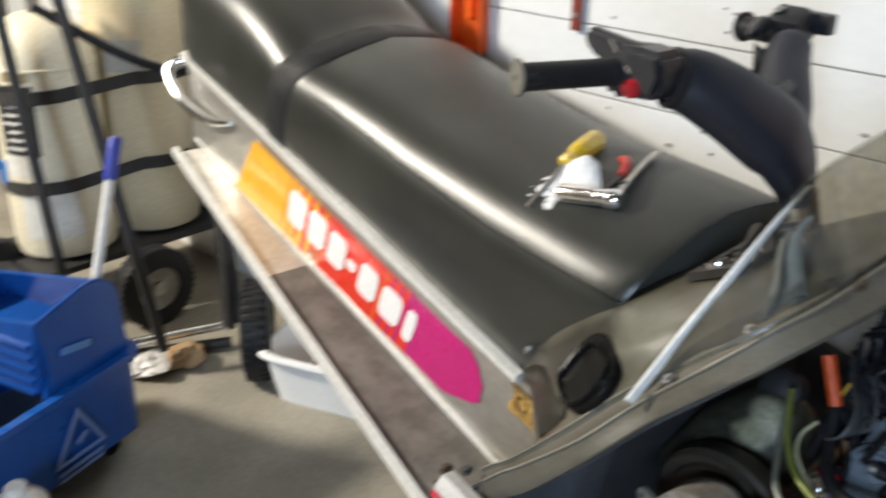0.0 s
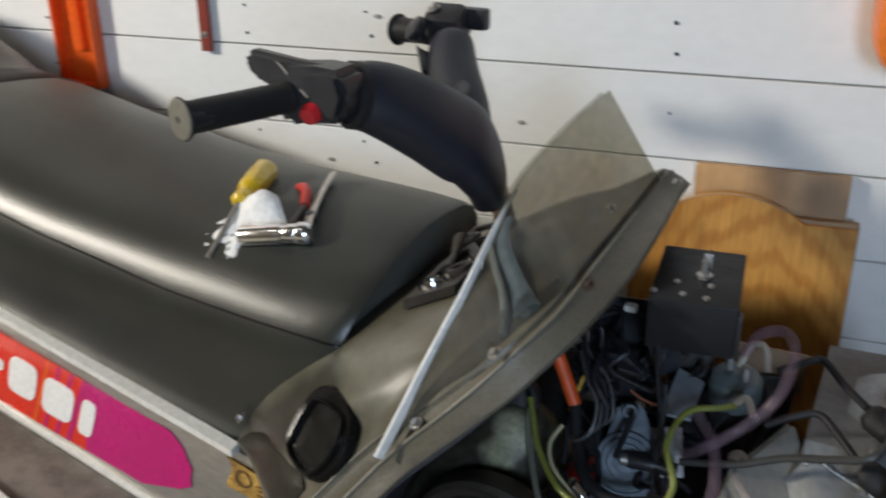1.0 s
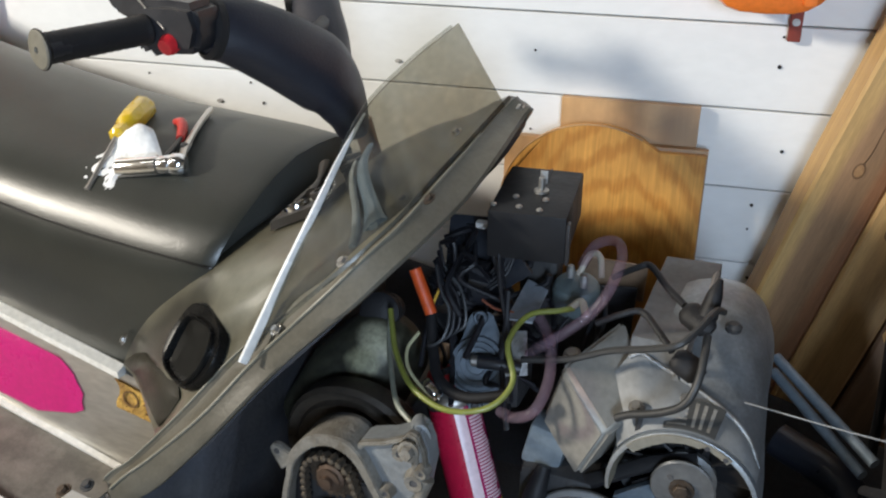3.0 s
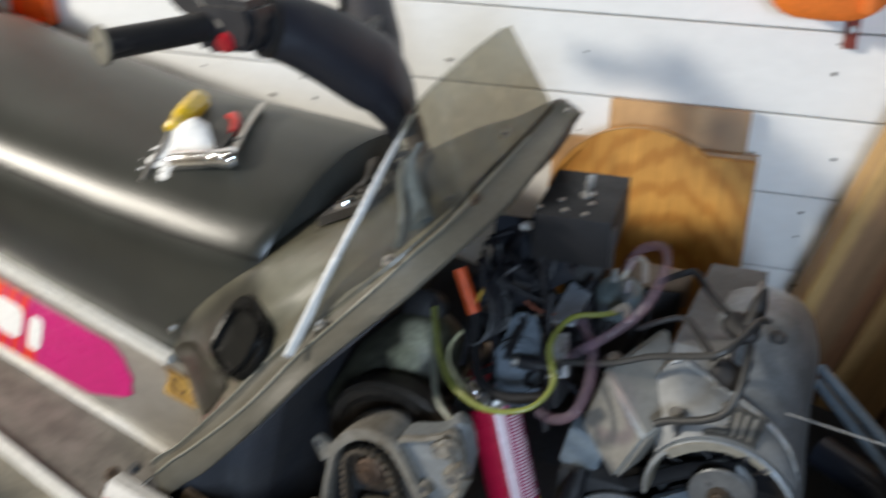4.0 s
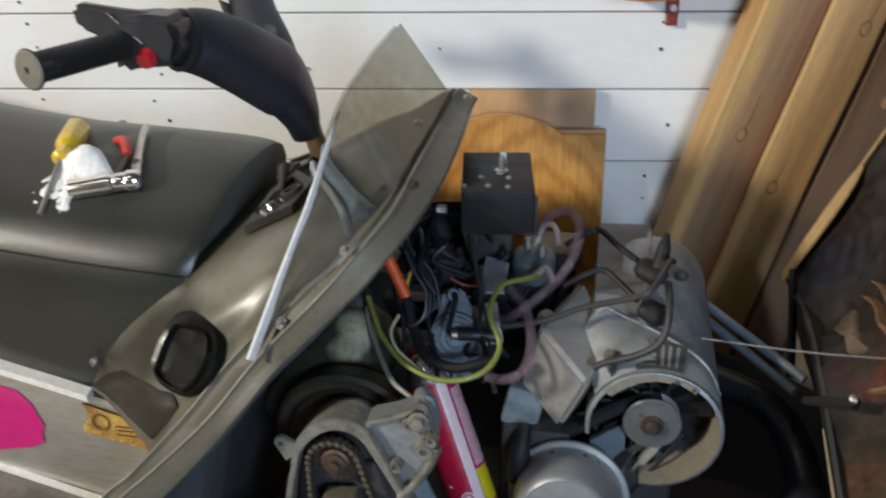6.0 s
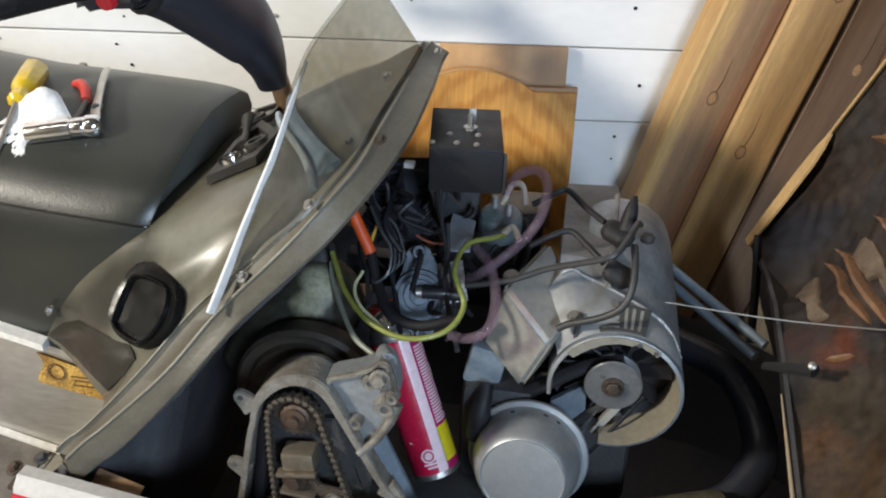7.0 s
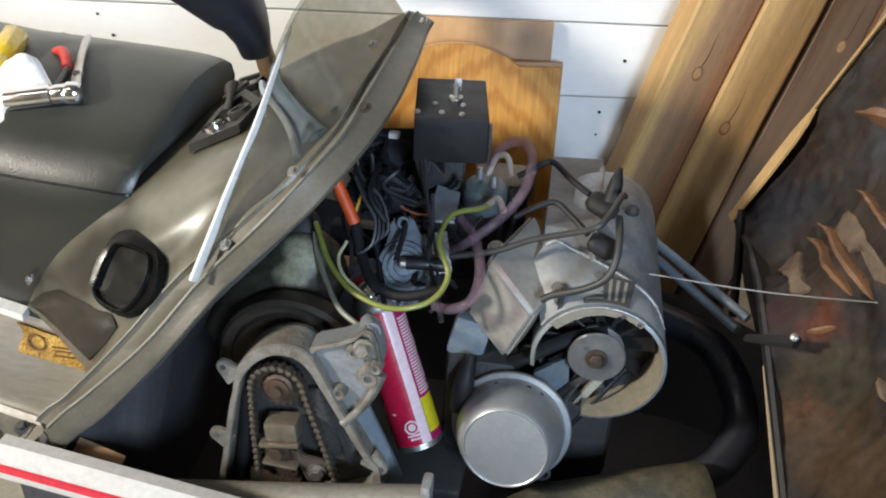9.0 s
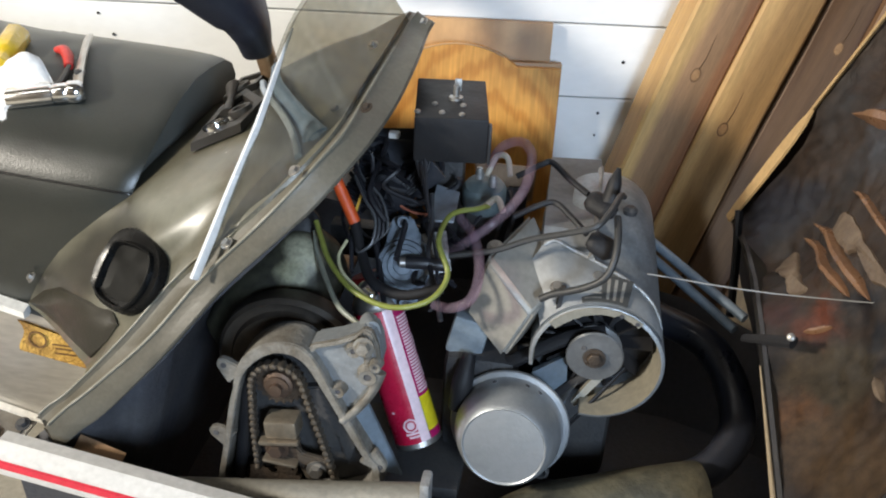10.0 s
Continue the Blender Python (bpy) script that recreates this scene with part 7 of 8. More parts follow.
# ---------------------------------------------------------------- things on the seat and in the engine bay
S2W = SLED.matrix_world.copy()


def on_seat(x, y, lift=0.0):
    return S2W @ Vector((x, y, seat_z(x, y) + lift))


def build_tools():
    # socket wrench: chrome deep socket on a hinged breaker bar
    a, b, c = on_seat(-0.074, -0.121, 0.014), on_seat(-0.002, -0.096, 0.015), on_seat(0.008, -0.092, 0.014)
    wr = thing("socket_wrench", "chrome deep socket on a steel breaker bar lying on seat", "wrench", Matrix.Translation(a))
    inv = Matrix.Translation(a).inverted()
    m = inv @ along(a, b)
    L = (b - a).length
    part("socket", lathe([(0.008, 0.004), (0.0125, 0.0), (0.0135, 0.002), (0.0135, L * 0.72), (0.0115, L * 0.74), (0.0115, L * 0.76), (0.0125, L * 0.78), (0.0125, L * 0.97), (0.011, L), (0, L)], m, 24), CHROME, wr, "polished chrome deep socket")
    part("bore", lathe([(0.0085, -0.0005), (0.006, 0.003), (0, 0.003)], m, 18), DARKM, wr)
    part("drive_head", lathe([(0.012, -0.004), (0.0145, 0.0), (0.0145, 0.012), (0.011, 0.017), (0, 0.018)], inv @ along(b, c), 20), CHROME, wr)
    h0, h1, h2, h3 = on_seat(0.006, -0.088, 0.018), on_seat(-0.003, -0.068, 0.016), on_seat(-0.027, -0.004, 0.014), on_seat(-0.048, 0.05, 0.012)
    h2 = h1.lerp(h3, 0.5) + Vector((0, 0, 0.003))
    part("bar", tube([inv @ p for p in (h0, h1, h2, h3)], [0.009, 0.0095, 0.0085, 0.0095], 8, 4, 0.5), mat("satin_steel", (0.5, 0.48, 0.45), 0.35, 0.9, scale=30), wr, "satin steel handle bar")
    part("hinge_pin", lathe([(0.005, 0), (0.005, 0.004), (0, 0.005)], inv @ along(h1 + Vector((0, 0, 0.004)), h1 + Vector((0, -0.05, 1))), 12), DARKM, wr)
    part("bar_collar", tube([inv @ h1.lerp(h2, 0.02), inv @ h1.lerp(h2, 0.18)], 0.0098, 8, 0, 0.6), MATS["satin_steel"], wr)
    # screwdriver
    t0, t1, t2 = on_seat(-0.13, 0.016, 0.017), on_seat(-0.108, -0.08, 0.02), on_seat(-0.103, -0.152, 0.006)
    sd = thing("screwdriver", "flat screwdriver with a clear yellow fluted handle", "screwdriver", Matrix.Translation(t1))
    inv2 = Matrix.Translation(t1).inverted()
    m = inv2 @ along(t0, t1)
    L = (t1 - t0).length
    bm = bmesh.new()
    rows = []
    for h, r in ((0, 0.006), (0.003, 0.013), (0.01, 0.0175), (L * 0.55, 0.0175), (L * 0.68, 0.015), (L * 0.74, 0.0105), (L * 0.8, 0.0105), (L * 0.86, 0.013), (L * 0.95, 0.012), (L, 0.006)):
        rows.append([m @ Vector(((r + 0.0011 * (k % 2)) * math.cos(2 * math.pi * k / 16), (r + 0.0011 * (k % 2)) * math.sin(2 * math.pi * k / 16), h)) for k in range(16)])
    ym = mat("amber_acetate", (0.62, 0.42, 0.02), 0.2, second=(0.5, 0.33, 0.015), scale=15, coat=0.6, bump=0.03)
    part("handle", skin(rows, bm=bm), ym, sd, "amber yellow plastic handle")
    part("shaft", tube([inv2 @ t1, inv2 @ t1.lerp(t2, 0.9), inv2 @ t2], [0.0036, 0.0036, 0.0044], 10, 0), STEEL, sd, "grey steel shaft")
    # pliers with red grips, half hidden
    p = [on_seat(x, y, l) for x, y, l in ((-0.068, -0.004, 0.009), (-0.055, -0.006, 0.011), (-0.042, -0.02, 0.012), (-0.03, -0.042, 0.011), (-0.024, -0.066, 0.009))]
    pl = thing("pliers", "small pliers with a red plastic-dipped grip", "pliers", Matrix.Translation(p[2]))
    inv3 = Matrix.Translation(p[2]).inverted()
    part("grip", tube([inv3 @ q for q in p[:4]], [0.004, 0.0075, 0.0075, 0.006], 10, 5), mat("dipped_red_plastic", (0.45, 0.03, 0.025), 0.4), pl, "red dipped grip")
    q = [on_seat(x, y, l) for x, y, l in ((-0.026, -0.075, 0.009), (-0.03, -0.086, 0.009), (-0.03, -0.09, 0.009))]
    part("jaw", tube([inv3 @ p[3], inv3 @ q[0], inv3 @ q[1]], [0.005, 0.008, 0.006], 8, 4, 0.6), DARKM, pl)
    # crumpled paper towel: a high fold with a flat torn tail
    outline = smooth_path([(-0.098, -0.05, 0), (-0.066, -0.058, 0), (-0.034, -0.078, 0), (-0.03, -0.094, 0), (-0.052, -0.105, 0), (-0.068, -0.125, 0), (-0.07, -0.14, 0), (-0.076, -0.158, 0), (-0.088, -0.146, 0), (-0.1, -0.15, 0),
                           (-0.126, -0.137, 0), (-0.129, -0.115, 0), (-0.118, -0.09, 0), (-0.112, -0.07, 0), (-0.098, -0.05, 0)], 4)[:-1]
    c = Vector((-0.082, -0.092, 0))
    rows = []
    for i in range(15):
        f = i / 14
        row = []
        for j, p in enumerate(outline):
            q = c.lerp(p, f) if i else c.lerp(p, 0.01)
            q += Vector((noise.noise(Vector((q.x * 70, q.y * 70, 3))), noise.noise(Vector((q.x * 70, q.y * 70, 9))), 0)) * 0.005
            hump = 0.036 * math.exp(-(((q.x + 0.072) / 0.032) ** 2 + ((q.y + 0.072) / 0.024) ** 2))
            h = 0.003 + hump + (0.011 * abs(noise.noise(Vector((q.x * 45, q.y * 45, 2.1)))) + 0.006 * abs(noise.noise(Vector((q.x * 110, q.y * 110, 7))))) * (1 - 0.5 * f)
            row.append(on_seat(q.x, q.y, h))
        rows.append(row)
    o = on_seat(c.x, c.y, 0)
    rows2 = [[p - o for p in r] for r in rows] + [[p - o - Vector((0, 0, 0.0015)) for p in r] for r in rows[::-1]]
    ob = part("paper_towel", skin(rows2, caps=False), PAPER, None, "crumpled white paper towel lying on the seat")
    ob.location = o
    tagged(ob, category="paper towel")


def build_can():
    base, top = S2W @ Vector((0.476, -0.156, 0.446)), S2W @ Vector((0.4, -0.105, 0.638))
    M = along(base, top)
    can = thing("aerosol_can", "red, white and yellow aerosol can leaning in engine bay", "spray can", M)
    L = (top - base).length
    R = 0.033
    colours = {
        "red": mat("can_red", (0.5, 0.012, 0.05), 0.28, second=(0.42, 0.01, 0.04), scale=20, coat=0.3, bump=0.02),
        "white": mat("can_pink_white", (0.8, 0.62, 0.66), 0.3, second=(0.75, 0.55, 0.6), scale=20, coat=0.3, bump=0.02),
        "mag": mat("can_magenta", (0.42, 0.012, 0.11), 0.28, scale=20, coat=0.3, bump=0.02),
        "yel": mat("can_yellow", (0.7, 0.58, 0.02), 0.3, second=(0.62, 0.5, 0.02), scale=20, coat=0.3, bump=0.02),
    }

    def shell(name, a0, a1, h0, h1, material, lift=0.0, label="", parent=can, skew=0.0):
        rows = []
        for h in (h0, (h0 + h1) / 2, h1):
            outer = [Vector(((R + lift) * math.cos(radians(a + skew * h)), (R + lift) * math.sin(radians(a + skew * h)), h)) for a in lins(a0, a1, 14)]
            rows.append(outer + [Vector((p.x * 0.985, p.y * 0.985, p.z)) for p in outer[::-1]])
        return part(name, skin(rows), material, parent, label)
    # angle 0 of the label faces the camera's side; found from the near direction in the can's own frame
    d = M.inverted().to_3x3() @ Vector((-0.02, -0.85, 0.5))
    f = math.degrees(math.atan2(d.y, d.x)) + 18
    part("body", lathe([(0.02, 0.004), (0.031, 0), (0.0335, 0.002), (0.0325, 0.006), (0.0318, 0.008), (0.0318, L - 0.012), (0.0333, L - 0.009), (0.033, L - 0.004), (0.028, L + 0.006), (0.016, L + 0.014), (0.015, L + 0.02), (0, L + 0.02)], None, 40), STEEL, can, "bright steel can ends")
    part("cap", lathe([(0.024, L + 0.004), (0.0245, L + 0.03), (0.022, L + 0.034), (0, L + 0.034)], None, 28), mat("red_cap", (0.5, 0.02, 0.03), 0.35), can, "red plastic cap")
    shell("label_red", f - 110, f - 8, 0.009, L - 0.013, colours["red"], label="red label side")
    shell("label_white", f - 8, f + 16, 0.009, L - 0.013, colours["white"], label="pale pink label stripe")
    shell("label_magenta", f + 16, f + 250, 0.07, L - 0.013, colours["mag"], label="magenta text panel")
    shell("label_yellow", f + 18, f + 120, 0.02, 0.07, colours["yel"], label="yellow warning block")
    shell("label_base", f + 18, f + 120, 0.009, 0.02, colours["mag"])
    rnd = random.Random(2)
    for k in range(26):
        h = 0.075 + 0.0043 * k
        shell("print_bar", f + 22, f + 22 + rnd.uniform(34, 50), h, h + 0.0025, colours["white"], 0.0003)
    bm = lathe([(0.008, 0), (0.008, 0.0006), (0.0105, 0.0006), (0.0105, 0), (0.008, 0)], Matrix.Rotation(radians(f - 22), 4, "Z") @ Matrix.Translation((R + 0.0001, 0, 0.036)) @ Matrix.Rotation(radians(90), 4, "Y"), 8)
    part("hazard_mark", bm, colours["white"], can)
    part("hazard_mark", lathe([(0.0055, 0), (0.0055, 0.0007), (0, 0.0007)], Matrix.Rotation(radians(f - 22), 4, "Z") @ Matrix.Translation((R + 0.0001, 0, 0.036)) @ Matrix.Rotation(radians(90), 4, "Y"), 8), colours["white"], can)
    for h, a0, a1 in ((0.0225, -38, 6), (0.0175, -32, -2), (0.056, -60, -52)):
        shell("print_bar", f + a0, f + a1, h, h + 0.0028, colours["white"], 0.0004)


# ---------------------------------------------------------------- against the wall
def build_boards():
    def lean(ob, y, tilt):
        ob.matrix_world = pose(0, y, FLOOR, tilt, 0, 0)
    b = part("plywood_board", box((0.475, 0, 0.418), (0.225, 0.016, 0.835), 0.0015), PALEPLY, None, "tall pale plywood board leaning on the white wall")
    lean(tagged(b, category="plywood board", group="boards leaning on the wall"), -0.045, -2.2)
    b = part("plywood_board", box((0.44, 0, 0.385), (0.335, 0.016, 0.77), 0.0015), PALEPLY, None, "orange-stained plywood board leaning on the white wall")
    lean(tagged(b, category="plywood board", group="boards leaning on the wall"), -0.066, -2.4)
    out = [(0.275, 0.0), (0.275, 0.69)]
    for k in range(17):
        a = radians(170 - 110 * k / 16)
        out.append((0.425 + 0.155 * math.cos(a), 0.655 + 0.148 * math.sin(a)))
    out += [(0.53, 0.765), (0.605, 0.765), (0.605, 0.0)]
    b = part("plywood_board", plate(out, 0.014, m=Matrix.Translation((0, -0.007, 0)), bevel=0.0012), PLY, None, "varnished orange plywood board with rounded top edge")
    lean(tagged(b, category="plywood board", group="boards leaning on the wall"), -0.084, -2.6)
    part("cut_edge", tube([(x, -0.0065, z) for x, z in out[2:19]], 0.0016, 6, 2), PALEPLY, b, "pale raw cut edge")


def timber(i, x, y, w, tone, length=2.2):
    """A pine post with slightly rounded edges, knots and end grain; x is where its middle stands at height 0.757."""
    po = thing("timber_post", ("golden", "yellow-brown", "dark brown", "brown")[i] + " pine post leaning in the corner", "timber", None, "leaning timber posts")
    lean = radians(16.6)
    po.matrix_world = Matrix.Translation((x - (0.757 - FLOOR - 0.02) * math.tan(lean), y, FLOOR + 0.02)) @ Matrix.Rotation(lean, 4, "Y") @ Matrix.Rotation(radians(-2.2), 4, "X") @ Matrix.Rotation(radians((2, -2, 5, -5)[i]), 4, "Z")
    rows = []
    hw, hd = w / 2 * math.cos(lean), 0.045
    for k in range(25):
        z = length * k / 24
        j = 0.0014 * math.sin(k * 1.3 + i)
        rows.append([Vector((sx * hw * fx + j, sy * hd * fy, z)) for sx, sy, fx, fy in
                     ((-1, -1, 0.9, 1), (1, -1, 0.9, 1), (1, -1, 1, 0.9), (1, 1, 1, 0.9), (1, 1, 0.9, 1), (-1, 1, 0.9, 1), (-1, 1, 1, 0.9), (-1, -1, 1, 0.9))])
    part("post", skin(rows), tone, po)
    km = mat("knot_wood", (0.36, 0.2, 0.085), 0.6, second=(0.2, 0.1, 0.045), scale=150)
    kd = mat("knot_ring_wood", (0.17, 0.09, 0.04), 0.6, second=(0.1, 0.05, 0.025), scale=90)
    for kx, kz in (((0.0, 0.8), (0.018, 1.12)), ((-0.012, 0.7), (0.02, 0.99)), ((0.01, 0.86), (-0.02, 1.2)), ((0.0, 0.9),))[i]:
        m = Matrix.Translation((kx, -hd, kz)) @ Matrix.Rotation(radians(90), 4, "X")
        part("knot", lathe([(0.0115, -0.001), (0.011, 0.0003), (0.009, 0.0004), (0.0085, -0.0002), (0.0115, -0.001)], m @ Matrix.Diagonal((0.8, 1.2, 1, 1)), 18), kd, po)
        part("knot", lathe([(0.0088, -0.001), (0.0082, 0.0006), (0.004, 0.001), (0, 0.0008)], m @ Matrix.Diagonal((0.8, 1.2, 1, 1)), 16), km, po)
        part("check_crack", tube([(kx + 0.001, -hd - 0.0002, kz + 0.012), (kx + 0.004, -hd - 0.0003, kz + 0.035), (kx + 0.003, -hd - 0.0002, kz + 0.075)], [0.0016, 0.0012, 0.0004], 6, 4, 0.4), kd, po)


def build_wall_things():
    # orange steel channel on the wall
    ch = thing("orange_channel", "bright orange pressed steel channel fixed to the wall", "steel channel", pose(-0.785, -0.002, 0.9))
    for x in (-0.041, 0.041):
        part("flange", box((x, -0.014, 0.7), (0.006, 0.03, 1.4), 0.0015), ORANGE, ch)
    part("web", box((0, -0.004, 0.7), (0.08, 0.006, 1.4), 0.001), ORANGE, ch)
    part("rib", box((0.0, -0.012, 0.72), (0.022, 0.014, 1.3), 0.004), ORANGE, ch)
    part("end_lip", box((0.0, -0.012, 0.004), (0.08, 0.022, 0.007), 0.002, Matrix.Rotation(radians(6), 4, "Y")), ORANGE, ch)
    # small red-brown hangers
    for x, z, w in ((-0.51, 0.983, 0.02), (0.711, 0.977, 0.019)):
        h = thing("wall_hanger", "red-brown painted steel hanger strap on wall", "hanger", pose(x, -0.002, z), "wall hangers")
        part("strap", box((0, -0.006, 0.16), (w, 0.01, 0.32), 0.0015), REDB, h)
        part("screw", hex_bolt((0, -0.011, 0.03), (0, -1, 0.03), 0.004, 0.003), STEEL, h)
        part("arm", tube([(0, -0.012, 0.15), (-0.006, -0.03, 0.17), (-0.012, -0.06, 0.2)], 0.004, 8, 4), DARKM, h)
    # orange moulded tool case hanging above the boards
    cs = thing("tool_case", "rounded orange plastic case hanging on the wall", "tool case", pose(0.672, -0.055, 1.03))
    rows = []
    for y, k in ((-0.05, 0.86), (-0.042, 0.96), (-0.02, 1.0), (0.03, 1.0), (0.05, 0.97)):
        row = []
        for i in range(28):
            a = 2 * math.pi * i / 28
            c, s = math.cos(a), math.sin(a)
            row.append(Vector((0.095 * k * math.copysign(abs(c) ** 0.6, c) + 0.012 * s, y, 0.13 + 0.13 * k * math.copysign(abs(s) ** 0.6, s))))
        rows.append(row)
    part("shell", skin(rows), mat("orange_plastic", (0.8, 0.2, 0.03), 0.4, second=(0.72, 0.16, 0.025), scale=8), cs)
    part("handle_rib", box((0.045, -0.05, 0.12), (0.02, 0.02, 0.2), 0.006), MATS["orange_plastic"], cs)
    # small bits of putty and marks on the boards
    for x, z in ((0.072, 0.9), (-0.18, 1.06), (-0.28, 0.8)):
        bit = part("putty_blob", lathe([(0.005, 0), (0.0045, 0.003), (0.002, 0.004), (0, 0.004)], Matrix.Translation((x, 0.0005, z)) @ Matrix.Rotation(radians(90), 4, "X") @ Matrix.Diagonal((1.4, 0.7, 1, 1)), 10), mat("grey_putty", (0.35, 0.34, 0.33), 0.8), None, "small grey putty blob stuck on the wall")
        tagged(bit, category="putty", group="putty blobs")


# ---------------------------------------------------------------- beyond the seat
def build_pan():
    pn = thing("wash_pan", "white plastic wash pan holding a red part on floor", "wash pan", pose(-0.968, -0.205, FLOOR, 0, 0, 22))
    rows = []

    def ring(a, b, z, r=0.05):
        row = []
        for i in range(36):
            t = 2 * math.pi * i / 36
            c, s = math.cos(t), math.sin(t)
            row.append(Vector((a * math.copysign(abs(c) ** 0.28, c), b * math.copysign(abs(s) ** 0.28, s), z)))
        return row
    for a, b, z in ((0.165, 0.115, 0.006), (0.165, 0.115, 0.0), (0.172, 0.122, 0.001), (0.185, 0.135, 0.06), (0.195, 0.145, 0.13), (0.208, 0.158, 0.132), (0.212, 0.162, 0.138), (0.208, 0.158, 0.146), (0.196, 0.146, 0.147), (0.19, 0.14, 0.14), (0.18, 0.13, 0.06), (0.168, 0.118, 0.007)):
        a, b, z = a * 0.97, b * 0.97, z * 0.98
        rows.append(ring(a, b, z))
    part("tub", skin(rows), mat("clean_white_plastic", (0.86, 0.86, 0.85), 0.35, second=(0.8, 0.8, 0.78), scale=10, bump=0.02, grain=0.2), pn)
    part("bottom", skin([ring(0.14, 0.098, 0.002), ring(0.14, 0.098, 0.008)]), mat("grimy_white_plastic", (0.62, 0.6, 0.55), 0.5, second=(0.42, 0.38, 0.32), scale=14), pn)
    M = pose(-0.968, -0.205, FLOOR, 0, 0, 22)
    rp = thing("red_part", "round red painted machine part lying in the pan", "machine part", M @ pose(-0.06, -0.01, 0.03, -25, 0, 0))
    part("cap", lathe([(0.05, 0), (0.052, 0.05), (0.045, 0.065), (0.02, 0.07), (0, 0.07)], None, 28), mat("red_enamel", (0.5, 0.015, 0.02), 0.35), rp)
    part("flange", lathe([(0.03, 0), (0.06, 0), (0.06, 0.012), (0.03, 0.012), (0.03, 0)], None, 28), STEEL, rp)
    wp = thing("small_fitting", "small cream fitting with dark stem in the pan", "fitting", M @ pose(0.01, 0.01, 0.009))
    part("body", tube([(0, 0, 0), (0.012, 0.0, 0.06), (0.0, 0.01, 0.1)], [0.02, 0.022, 0.012], 10, 4), WHITEP, wp)
    part("stem", tube([(0.02, -0.01, 0.0), (0.045, -0.02, 0.075)], 0.012, 10, 0), DARKM, wp)


def tank(x, y, material, h, label, dark_label):
    tk = thing("gas_cylinder", label, "gas cylinder", pose(x, y, FLOOR + 0.188), "cylinders on the cart")
    R = 0.14
    part("shell", lathe([(0.11, 0.02), (0.135, 0), (R, 0.03), (R, h), (R * 0.97, h + 0.035), (R * 0.85, h + 0.075), (R * 0.6, h + 0.11), (0.05, h + 0.125), (0, h + 0.127)], None, 48), material, tk)
    part("weld_seam", lathe([(R, h * 0.985), (R + 0.0025, h * 0.99), (R + 0.0025, h * 1.0), (R, h * 1.005), (R, h * 0.985)], None, 48), material, tk)
    part("foot_ring", lathe([(0.11, -0.012), (0.115, -0.012), (0.118, 0.03), (0.112, 0.03), (0.11, -0.012)], None, 36), DARKM, tk)
    part("valve", lathe([(0.018, h + 0.12), (0.018, h + 0.17), (0.03, h + 0.175), (0.03, h + 0.19), (0, h + 0.192)], None, 16), STEEL, tk)

    def shell_patch(a0, a1, z0, z1, m, name, lift=0.0015):
        rows = []
        for z in lins(z0, z1, 3):
            o = [Vector(((R + lift) * math.cos(radians(a)), (R + lift) * math.sin(radians(a)), z)) for a in lins(a0, a1, 10)]
            rows.append(o + [Vector((p.x * 0.995, p.y * 0.995, p.z)) for p in o[::-1]])
        return part(name, skin(rows), m, tk)
    wl = mat("white_label", (0.75, 0.74, 0.7), 0.5, scale=20)
    bl = mat("black_label", (0.02, 0.02, 0.022), 0.5, scale=20)
    if dark_label:
        shell_patch(-84, -38, 0.3, 0.49, bl, "label")
        shell_patch(-84, -38, 0.24, 0.298, wl, "label")
        for k in range(7):
            z = 0.315 + 0.023 * k
            shell_patch(-78 + 3 * (k % 3), -46 - 4 * (k % 2), z, z + 0.008, wl, "print_bar", 0.0028)
        shell_patch(-70, -5, 0.06, 0.2, wl, "label")
        shell_patch(-70, -5, 0.2, 0.206, ORANGE, "label_band", 0.002)
        shell_patch(-72, -40, h - 0.03, h - 0.005, mat("tan_label", (0.35, 0.28, 0.16), 0.6), "label")
    else:
        shell_patch(-70, -25, 0.48, 0.57, mat("grey_label", (0.48, 0.46, 0.42), 0.6, scale=30), "label")
    return tk


def wheel(x, y, r, w, rz, label):
    wh = thing("cart_wheel", label, "wheel", pose(x, y, FLOOR + r, 90, 0, rz), "cart wheels")
    prof = [(r * 0.55, -w / 2), (r * 0.8, -w / 2), (r * 0.96, -w * 0.4), (r, -w * 0.2), (r, w * 0.2), (r * 0.96, w * 0.4), (r * 0.8, w / 2), (r * 0.55, w / 2), (r * 0.55, -w / 2)]
    ty = part("tyre", lathe(prof, None, 40), RUBBER, wh, "black treaded rubber tyre")
    me = None
    for k in range(36):
        for side in (-1, 1):
            if me is None:
                bm = box((r - 0.0025, 0, 0), (0.009, 0.013, w * 0.34), 0.0015, seg=1)
                me = bpy.data.meshes.new("tread_block")
                bm.to_mesh(me)
                bm.free()
                me.materials.append(RUBBER)
            t = new("tread_block", me)
            t.parent = ty
            t.matrix_local = Matrix.Rotation(radians(10 * k + 5 * (side > 0)), 4, "Z") @ Matrix.Translation((0, 0, side * w * 0.22))
    part("rim", lathe([(0.012, -w * 0.3), (r * 0.3, -w * 0.3), (r * 0.5, -w * 0.36), (r * 0.57, -w * 0.42), (r * 0.57, w * 0.42), (r * 0.5, w * 0.36), (r * 0.3, w * 0.3), (0.012, w * 0.3), (0.012, -w * 0.3)], None, 32), mat("dirty_rim", (0.35, 0.33, 0.3), 0.5, 0.4, second=(0.15, 0.14, 0.12), scale=20), wh, "dirty grey steel rim")
    part("hub", lathe([(0.02, -w * 0.45), (0.02, w * 0.45)], None, 16), STEEL, wh)
    return wh


